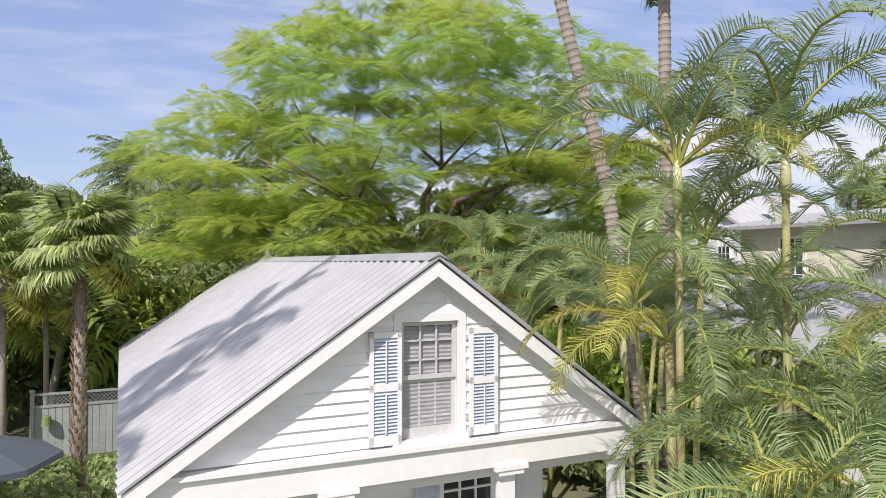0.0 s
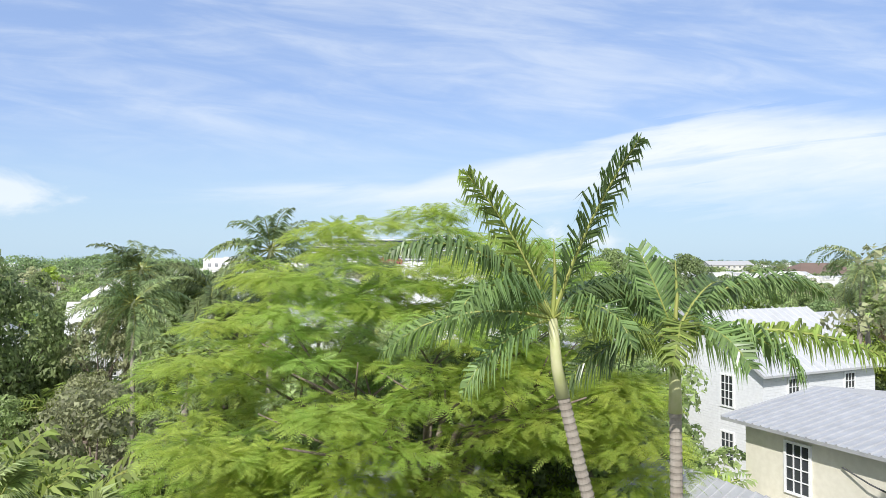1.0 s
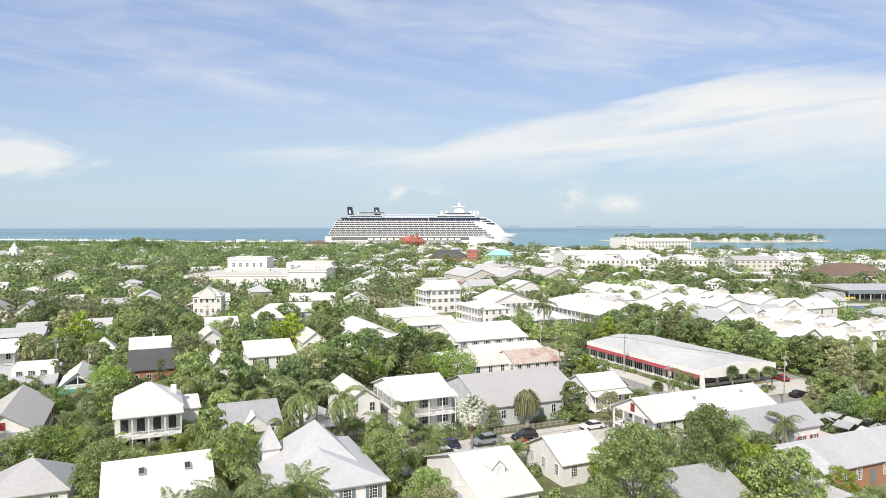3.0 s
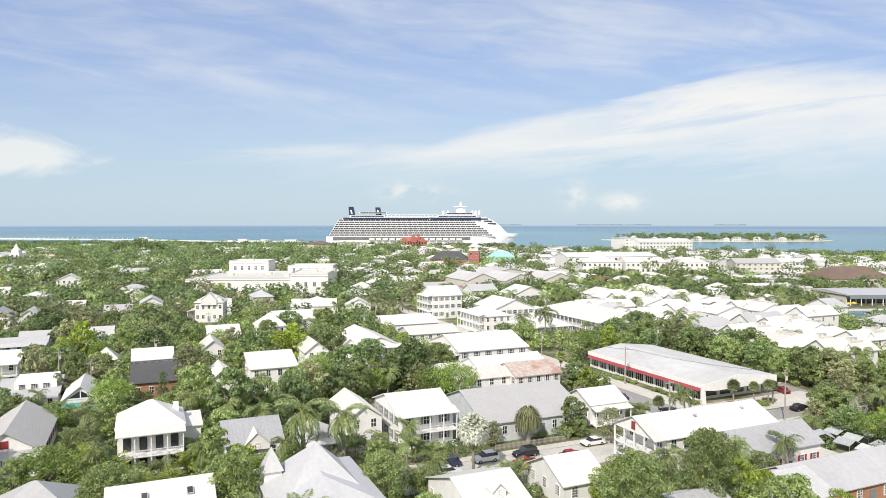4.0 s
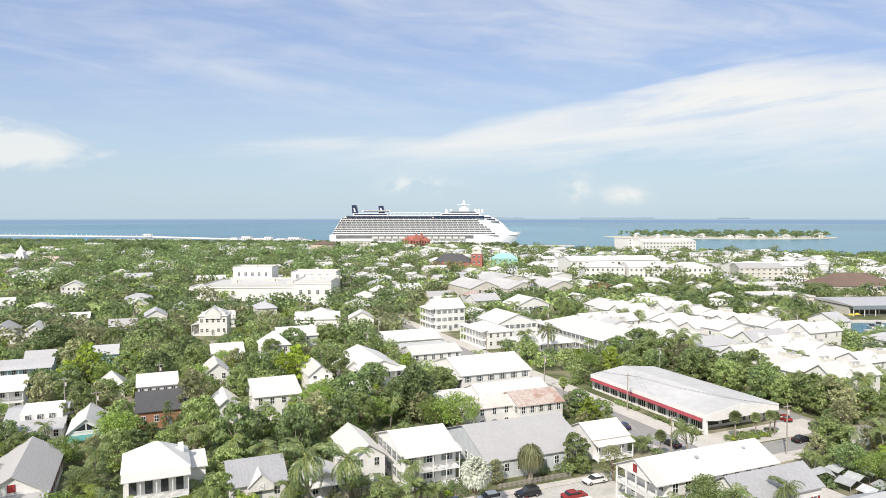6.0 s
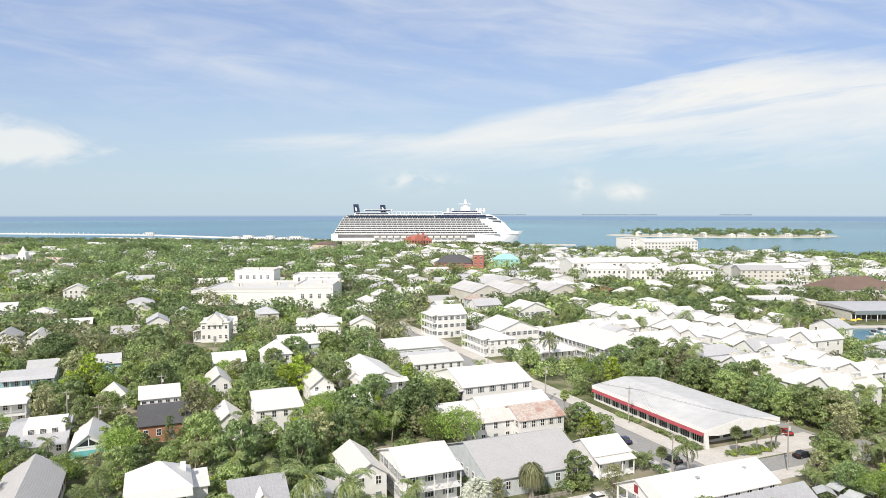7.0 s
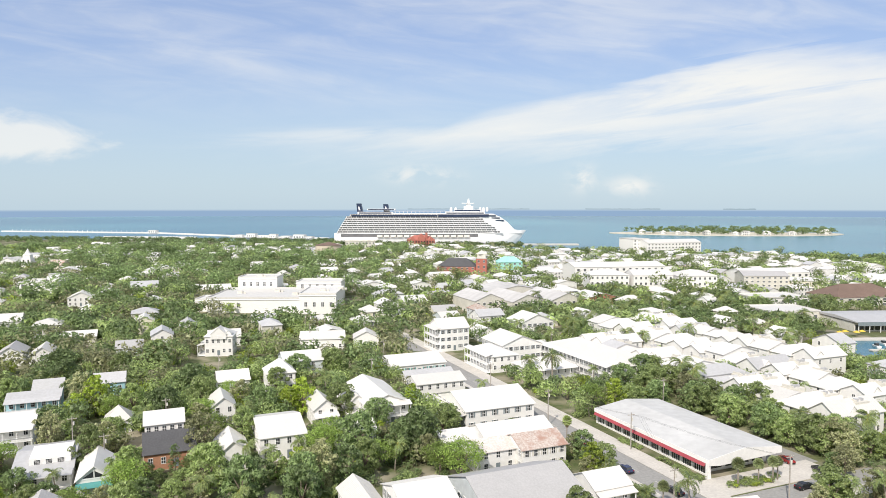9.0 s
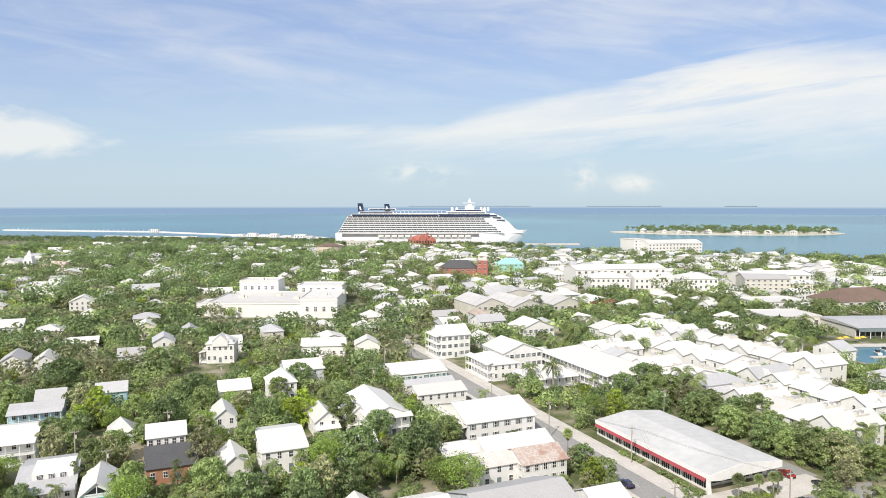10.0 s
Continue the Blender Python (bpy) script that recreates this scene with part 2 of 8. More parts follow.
SHAFT = material("green_crownshaft", (0.50, 0.52, 0.24), (0.60, 0.58, 0.34), scale=3, rough=0.45)
BOOTS = material("fibrous_palm_boots", (0.30, 0.20, 0.13), (0.17, 0.11, 0.07), scale=9, rough=0.95, bump=0.7, bscale=18)
POLEWOOD = material("weathered_pole_wood", (0.40, 0.37, 0.33), (0.31, 0.28, 0.25), scale=5, rough=0.9)


def leaf(name, c1, c2, scale=0.5, island=0.48, trans=0.38, c3=None, rough=0.5, each=0.3):
    return material(name, c1, c2, scale=scale, rough=rough, island=island, translucent=trans, stain=0.42, obj_random=each, spec=0.5, c3=c3)


POINCIANA = leaf("feathery_leaf", (0.48, 0.62, 0.12), (0.60, 0.67, 0.14), c3=(0.38, 0.54, 0.12), scale=1.3, trans=0.54, island=0.16, each=0.0)
FEATHERLEAF = leaf("feathery_green_leaf", (0.36, 0.49, 0.12), (0.30, 0.42, 0.11), trans=0.5)
DARKLEAF = leaf("dark_green_leaf", (0.255, 0.345, 0.14), (0.21, 0.295, 0.12), trans=0.45)
MIDLEAF = leaf("mid_green_leaf", (0.40, 0.49, 0.20), (0.34, 0.43, 0.17), trans=0.54)
# yellow-green leaf brightened in its colour to look sunlit
BRIGHTLEAF = leaf("sunlit_shrub_leaf", (0.52, 0.66, 0.15), (0.46, 0.60, 0.13), trans=0.55, each=0.0)
LIMELEAF = leaf("yellow_green_leaf", (0.43, 0.53, 0.085), (0.36, 0.47, 0.08), trans=0.5)
OLIVELEAF = leaf("olive_leaf", (0.44, 0.45, 0.245), (0.38, 0.40, 0.21), trans=0.45)
PALMLEAF = leaf("palm_frond_green", (0.27, 0.39, 0.17), (0.37, 0.46, 0.20), trans=0.46, rough=0.34, island=0.3)
ROYALLEAF = leaf("royal_frond_green", (0.17, 0.27, 0.09), (0.24, 0.34, 0.11), trans=0.38, rough=0.3, island=0.3)
PALMGOLD = leaf("yellowing_frond", (0.55, 0.50, 0.11), (0.44, 0.45, 0.11), trans=0.45)
PALMDRY = leaf("dry_frond", (0.44, 0.32, 0.18), (0.37, 0.25, 0.13), trans=0.2)
FANLEAF = leaf("fan_palm_green", (0.36, 0.46, 0.16), (0.46, 0.52, 0.22), trans=0.42, rough=0.38)
SABALLEAF = leaf("sabal_palm_green", (0.27, 0.33, 0.15), (0.33, 0.37, 0.18), trans=0.35, rough=0.4)
SILVER = leaf("silver_fan_leaf", (0.60, 0.62, 0.54), (0.52, 0.54, 0.44), trans=0.3, rough=0.42)


# ---------------------------------------------------------------- mesh helpers
class Geo:
    """Collects boxes, faces and tubes of one mesh."""

    def __init__(self):
        self.v, self.f, self.m = [], [], []

    def face(self, pts, m=0):
        k = len(self.v)
        self.v.extend([tuple(p) for p in pts])
        self.f.append(tuple(range(k, k + len(pts))))
        self.m.append(m)
        return self

    def box(self, x0, y0, z0, x1, y1, z1, m=0):
        k = len(self.v)
        self.v.extend([(x0, y0, z0), (x1, y0, z0), (x1, y1, z0), (x0, y1, z0), (x0, y0, z1), (x1, y0, z1), (x1, y1, z1), (x0, y1, z1)])
        for q in ((0, 3, 2, 1), (4, 5, 6, 7), (0, 1, 5, 4), (1, 2, 6, 5), (2, 3, 7, 6), (3, 0, 4, 7)):
            self.f.append(tuple(k + i for i in q))
            self.m.append(m)
        return self

    def prism(self, poly, axis, a, b, m=0):
        """A polygon of (p, q) pairs pushed along an axis from a to b; for axis 0 the pairs are (y, z), 1: (x, z), 2: (x, y)."""
        def at(p, t):
            return [(t, p[0], p[1]), (p[0], t, p[1]), (p[0], p[1], t)][axis]
        k, n = len(self.v), len(poly)
        self.v.extend([at(p, a) for p in poly] + [at(p, b) for p in poly])
        self.f.append(tuple(k + i for i in range(n)))
        self.f.append(tuple(k + n + i for i in reversed(range(n))))
        self.m += [m, m]
        for i in range(n):
            j = (i + 1) % n
            self.f.append((k + i, k + n + i, k + n + j, k + j))
            self.m.append(m)
        return self

    def tube(self, pts, radii, n=8, m=0, cap=True):
        pts = [Vector(p) for p in pts]
        k = len(self.v)
        for i, p in enumerate(pts):
            d = (pts[min(i + 1, len(pts) - 1)] - pts[max(i - 1, 0)]).normalized()
            a = d.cross(Vector((0.31, 0.95, 0.05))).normalized()
            b = d.cross(a)
            for j in range(n):
                w = 2 * math.pi * j / n
                self.v.append(tuple(p + (a * math.cos(w) + b * math.sin(w)) * radii[i]))
        for i in range(len(pts) - 1):
            for j in range(n):
                j2 = (j + 1) % n
                self.f.append((k + i * n + j, k + i * n + j2, k + (i + 1) * n + j2, k + (i + 1) * n + j))
                self.m.append(m)
        if cap:
            self.f.append(tuple(k + j for j in reversed(range(n))))
            self.f.append(tuple(k + (len(pts) - 1) * n + j for j in range(n)))
            self.m += [m, m]
        return self

    def mesh(self, name, mats, smooth=False):
        me = bpy.data.meshes.new(name)
        me.from_pydata(self.v, [], self.f)
        mats = mats if isinstance(mats, (list, tuple)) else [mats]
        for x in mats:
            me.materials.append(x)
        if len(mats) > 1:
            me.polygons.foreach_set("material_index", self.m)
        if smooth:
            me.polygons.foreach_set("use_smooth", [True] * len(self.f))
        me.update()
        return me


def thing(name, m, label, category, group="", kind=""):
    ob = new(name)
    ob.empty_display_size = 0.2
    ob.matrix_basis = m
    return tagged(ob, label, category, group, kind)


def part(name, geo, mats, parent=None, label="", m=None, smooth=False):
    me = geo.mesh(name, mats, smooth) if isinstance(geo, Geo) else geo
    ob = new(name, me)
    ob.parent = parent
    if m is not None:
        ob.matrix_basis = m
    return tagged(ob, label)


def grid(u, v, z=None, turn=0):
    """A pose in the town's grid: u to the right, v away, in metres from the camera's foot."""
    a = radians(GRID)
    return pose(u * math.cos(a) - v * math.sin(a), u * math.sin(a) + v * math.cos(a), GROUND if z is None else z, 0, 0, GRID + turn)


def xy(x, y):
    a = radians(GRID)
    return x * math.cos(a) + y * math.sin(a), -x * math.sin(a) + y * math.cos(a)


def quads_mesh(name, c, ax, ay, mat, tri=False):
    """Many leaf quads, or pointed leaves of three corners, at once: centres c, half axes ax and ay (numpy, n x 3)."""
    n = len(c)
    if tri:
        v = np.empty((n, 3, 3))
        v[:, 0], v[:, 1], v[:, 2] = c + ax * 1.2, c - ax * 0.6 - ay * 1.15, c - ax * 0.6 + ay * 1.15
        me = bpy.data.meshes.new(name)
        me.vertices.add(3 * n), me.loops.add(3 * n), me.polygons.add(n)
        me.vertices.foreach_set("co", v.ravel())
        me.loops.foreach_set("vertex_index", np.arange(3 * n, dtype=np.int32))
        me.polygons.foreach_set("loop_start", np.arange(0, 3 * n, 3, dtype=np.int32))
        me.materials.append(mat)
        me.update(calc_edges=True)
        return me
    v = np.empty((n, 4, 3))
    v[:, 0], v[:, 1], v[:, 2], v[:, 3] = c - ax, c - ay * 0.9, c + ax, c + ay * 0.9
    me = bpy.data.meshes.new(name)
    me.vertices.add(4 * n), me.loops.add(4 * n), me.polygons.add(n)
    me.vertices.foreach_set("co", v.ravel())
    me.loops.foreach_set("vertex_index", np.arange(4 * n, dtype=np.int32))
    me.polygons.foreach_set("loop_start", np.arange(0, 4 * n, 4, dtype=np.int32))
    me.materials.append(mat)
    me.update(calc_edges=True)
    return me


def unit(a):
    return a / np.maximum(np.linalg.norm(a, axis=1, keepdims=True), 1e-9)


# ---------------------------------------------------------------- ground, streets and sea
SEA = material("sea_water", (0.05, 0.20, 0.27), (0.04, 0.16, 0.24), scale=0.004, rough=0.25, bump=0.25, bscale=0.4, stain=0.45, c3=(0.09, 0.27, 0.31))
FOOT = []          # footprints (u0, v0, u1, v1) that plants keep clear of


def sheet(name, poly, z, depth, mat, label, category):
    g = Geo().prism(poly, 2, z - depth, z)
    ob = new(name, g.mesh(name, mat))
    return tagged(ob, label, category, kind="structure")


ring = [(4900 * math.cos(a), 4900 * math.sin(a)) for a in [2 * math.pi * i / 96 for i in range(96)]]
sheet("water", ring, 0.0, 1.0, SEA, "blue-green sea that reaches the horizon", "sea")
COAST = [(-900, -300), (300, -300), (420, 100), (330, 230), (188, 268), (180, 296), (192, 328), (330, 334), (520, 560), (560, 820), (400, 900),
         (250, 935), (190, 985), (60, 1080), (-170, 1120), (-330, 1250), (-700, 1330), (-1200, 1330)]
sheet("ground", COAST, GROUND, 1.5, SOIL, "flat green and sandy town ground", "ground")


def strip(name, u0, v0, u1, v1, z, mat, label, category):
    g = Geo().box(0, 0, -0.1, u1 - u0, v1 - v0, 0)
    ob = new(name, g.mesh(name, mat))
    ob.matrix_basis = grid(u0, v0, GROUND + z)
    FOOT.append((u0, v0, u1, v1))
    return tagged(ob, label, category, kind="structure")


strip("road", 102.0, 60, 110.2, 300, 0.02, ASPHALT, "grey asphalt street along the shop", "road")
PALEROAD = material("sun_bleached_asphalt", (0.55, 0.53, 0.49), (0.47, 0.455, 0.42), scale=1.2, rough=0.9, bump=0.1, stain=0.25)
strip("road", 36, 100.5, 102.0, 107.5, 0.02, PALEROAD, "sun-bleached asphalt side street with parked cars", "road")
strip("pavement", 110.2, 60, 115.5, 330, 0.15, CONCRETE, "pale concrete pavement with a raised kerb", "pavement")
strip("pavement", 100.2, 109.5, 102.0, 236, 0.15, CONCRETE, "pale concrete pavement with a raised kerb", "pavement")
strip("pavement", 36, 107.5, 102.0, 109.5, 0.15, CONCRETE, "pale concrete pavement with a raised kerb", "pavement")
strip("pavement", 115.5, 100, 160, 104, 0.10, CONCRETE, "pale concrete pavement along the corner", "pavement")
strip("road", 110.2, 104, 160, 110.5, 0.022, ASPHALT, "grey asphalt side street past the shop", "road")
strip("pavement", 36, 97.5, 102.0, 100.5, 0.13, CONCRETE, "pale concrete pavement in front of the cottages", "pavement")
strip("pavement", 115.5, 111, 150, 120, 0.10, CONCRETE, "pale concrete car park before the shop", "pavement")
strip("pavement", 141, 118, 152, 168, 0.08, ASPHALT, "asphalt car park under dark trees", "pavement")
LINE = material("road_paint", (0.62, 0.61, 0.55), (0.52, 0.51, 0.46), scale=3, rough=0.8)
for k in range(14):
    strip("road_marking", 106.0, 112 + k * 9, 106.15, 115 + k * 9, 0.03, LINE, "worn painted centre line", "road marking")

# ---------------------------------------------------------------- houses
MESHES = {}


def bars(a, b, n, t):
    """Edges of n openings between a and b, with bars of half width t, and a frame outside."""
    out = [a - 0.1, a]
    for k in range(1, n):
        q = a + (b - a) * k / n
        out += [q - t, q + t]
    return out + [b, b + 0.1]


def relief(w, h, nx=2, nz=2, t=0.03, pane=True):
    """A window as one moulded frame with its cross bars, before a single pane."""
    xs, zs = bars(-w / 2, w / 2, nx, t), bars(0, h, nz, t)
    ni, nj = len(xs) - 1, len(zs) - 1
    g, seen = Geo(), {}

    def solid(i, j):
        return 0 <= i < ni and 0 <= j < nj and not (i % 2 and j % 2)

    def vert(x, y, z):
        q = (round(x, 3), y, round(z, 3))
        if q not in seen:
            seen[q] = len(g.v)
            g.v.append(q)
        return seen[q]
    for i in range(-1, ni):
        for j in range(-1, nj):
            if solid(i, j):
                g.f.append((vert(xs[i], -0.07, zs[j]), vert(xs[i + 1], -0.07, zs[j]), vert(xs[i + 1], -0.07, zs[j + 1]), vert(xs[i], -0.07, zs[j + 1])))
            for n, p, q in ((solid(i + 1, j), (i + 1, j), (i + 1, j + 1)), (solid(i, j + 1), (i, j + 1), (i + 1, j + 1))):
                if n != solid(i, j) and min(p) >= 0 and q[0] <= ni and q[1] <= nj:
                    g.f.append((vert(xs[p[0]], -0.07, zs[p[1]]), vert(xs[p[0]], 0.01, zs[p[1]]), vert(xs[q[0]], 0.01, zs[q[1]]), vert(xs[q[0]], -0.07, zs[q[1]])))
    g.m = [1] * len(g.f)
    return g.face([(-w / 2, -0.02, 0), (w / 2, -0.02, 0), (w / 2, -0.02, h), (-w / 2, -0.02, h)], 0) if pane else g


def window_meshes(w, h, style):
    key = (round(w, 2), round(h, 2), style)
    if key not in MESHES:
        f = relief(w, h, 3, 4, 0.016, False)
        p = Geo().box(-w / 2, -0.02, 0, w / 2, 0.01, h)
        s = Geo()
        sw = w * 0.48
        s.box(-sw / 2, -0.05, 0, -sw / 2 + 0.06, 0, h).box(sw / 2 - 0.06, -0.05, 0, sw / 2, 0, h)
        s.box(-sw / 2, -0.05, 0, sw / 2, 0, 0.08).box(-sw / 2, -0.05, h - 0.08, sw / 2, 0, h)
        n = 8
        for i in range(n):
            z = 0.08 + (h - 0.16) * i / n
            s.face([(-sw / 2 + 0.06, -0.045, z), (sw / 2 - 0.06, -0.045, z), (sw / 2 - 0.06, -0.005, z + (h - 0.16) / n), (-sw / 2 + 0.06, -0.005, z + (h - 0.16) / n)])
        MESHES[key] = (f.mesh("window", [GLASS, TRIM]), p.mesh("pane", GLASS), s)
    return MESHES[key]


def add_window(parent, m, w=0.95, h=1.5, shutters=None, simple=False):
    f, p, s = window_meshes(w, h, 0)
    if simple:
        key = (round(w, 2), round(h, 2), "simple")
        if key not in MESHES:
            MESHES[key] = relief(w, h).mesh("window", [GLASS, TRIM])
        win = part("window", MESHES[key], None, parent, m=m)
        if shutters:
            key = (round(w, 2), round(h, 2), "leaf", shutters.name)
            if key not in MESHES:
                MESHES[key] = Geo().box(-w * 0.2, -0.05, 0, w * 0.2, 0.01, h).mesh("shutter", shutters)
            for sx in (-1, 1):
                part("shutter", MESHES[key], None, win, m=pose(sx * (w * 0.72 + 0.1), 0, 0))
        return win
    win = part("window", f, None, parent, m=m)
    part("pane", p, None, win)
    if shutters:
        key = (round(w, 2), round(h, 2), shutters.name)
        if key not in MESHES:
            MESHES[key] = s.mesh("shutter", shutters)
        for sx in (-1, 1):
            part("shutter", MESHES[key], None, win, m=pose(sx * (w * 0.76 + 0.06), -0.03, 0))
    return win


def roof_geo(kind, w, d, eave, ridge, o, ribs=0.0, thick=0.14):
    """Roof over a w x d plan: gu has its ridge along u, gv along v, hip slopes on all sides, flat has a parapet."""
    g = Geo()
    if kind in ("gu", "gv"):
        a, b = (d, w) if kind == "gu" else (w, d)
        half = a / 2
        drop = (ridge - eave) / half * o
        top = [(-o, eave - drop), (half, ridge), (a + o, eave - drop)]
        e, k = eave - drop, (ridge - eave) / half
        prof = [(-o, 0.0), (b + o, 0.0)]
        if ribs:
            n = max(2, int((b + 2 * o) / ribs))
            prof = []
            for i in range(n + 1):
                q = -o + (b + 2 * o) * i / n
                prof += [(q - 0.05, 0.0), (q - 0.025, 0.05), (q + 0.025, 0.05), (q + 0.05, 0.0)]
            prof[0] = prof[1] = (-o - 0.01, 0.05)
            prof[-1] = prof[-2] = (b + o + 0.01, 0.05)
        put = (lambda p, t, z: (t, p, z)) if kind == "gu" else (lambda p, t, z: (p, t, z))
        base = len(g.v)
        for t_, h_ in prof:
            g.v += [put(-o, t_, e + h_), put(half, t_, ridge + h_), put(a + o, t_, e + h_), put(a + o, t_, e - thick), put(half, t_, ridge - thick), put(-o, t_, e - thick)]
        for i in range(len(prof) - 1):
            for q in range(6):
                q2 = (q + 1) % 6
                g.f.append((base + 6 * i + q, base + 6 * i + q2, base + 6 * i + 6 + q2, base + 6 * i + 6 + q))
                g.m.append(0)
        last = base + 6 * (len(prof) - 1)
        for s0 in (base, last):
            g.f += [(s0, s0 + 1, s0 + 4, s0 + 5), (s0 + 1, s0 + 2, s0 + 3, s0 + 4)]
            g.m += [0, 0]
    elif kind == "hip":
        r = min(w, d) / 2 * 0.94
        drop = (ridge - eave) / r * o
        e = eave - drop
        c = [(-o, -o, e), (w + o, -o, e), (w + o, d + o, e), (-o, d + o, e)]
        if w >= d:
            r0, r1 = (r, d / 2, ridge), (w - r, d / 2, ridge)
            fs = [[c[0], c[1], r1, r0], [c[1], c[2], r1], [c[2], c[3], r0, r1], [c[3], c[0], r0]]
        else:
            r0, r1 = (w / 2, r, ridge), (w / 2, d - r, ridge)
            fs = [[c[0], c[1], r0], [c[1], c[2], r1, r0], [c[2], c[3], r1], [c[3], c[0], r0, r1]]
        for q in fs:
            g.face(q)
        low = [(x, y, z - thick) for x, y, z in c]
        for i in range(4):
            j = (i + 1) % 4
            g.face([low[i], low[j], c[j], c[i]])
        g.face(list(reversed(low)))
    else:
        g.box(-o, -o, eave, w + o, d + o, eave + 0.18)
        for q in ((-o, -o, w + o, -o + 0.25), (-o, d + o - 0.25, w + o, d + o), (-o, -o, -o + 0.25, d + o), (w + o - 0.25, -o, w + o, d + o)):
            g.box(q[0], q[1], eave + 0.18, q[2], q[3], max(ridge, eave + 0.5))
    return g


def wall_geo(kind, w, d, eave, ridge):
    g = Geo()
    e = eave - 0.05
    if kind == "gu":
        g.prism([(0, 0), (d, 0), (d, e), (d / 2, ridge - 0.2), (0, e)], 0, 0, w)
    elif kind == "gv":
        g.prism([(0, 0), (w, 0), (w, e), (w / 2, ridge - 0.2), (0, e)], 1, 0, d)
    else:
        g.box(0, 0, 0, w, d, e)
    return g


def rail(parent, x0, y0, x1, y1, z, n_gap=0.32):
    g = Geo()
    L = math.hypot(x1 - x0, y1 - y0)
    ax, ay = (x1 - x0) / L, (y1 - y0) / L
    px, py = -ay * 0.03, ax * 0.03

    def bar(a, b, z0, z1):
        pts = [(x0 + ax * a - px, y0 + ay * a - py), (x0 + ax * b - px, y0 + ay * b - py), (x0 + ax * b + px, y0 + ay * b + py), (x0 + ax * a + px, y0 + ay * a + py)]
        g.prism(pts, 2, z0, z1)
    bar(0, L, z + 0.9, z + 0.98), bar(0, L, z + 0.12, z + 0.18)
    n = max(2, int(L / n_gap))
    for i in range(n + 1):
        s = (L - 0.04) * i / n
        bar(s, s + 0.04, z + 0.18, z + 0.9)
    part("railing", g, TRIM, parent)


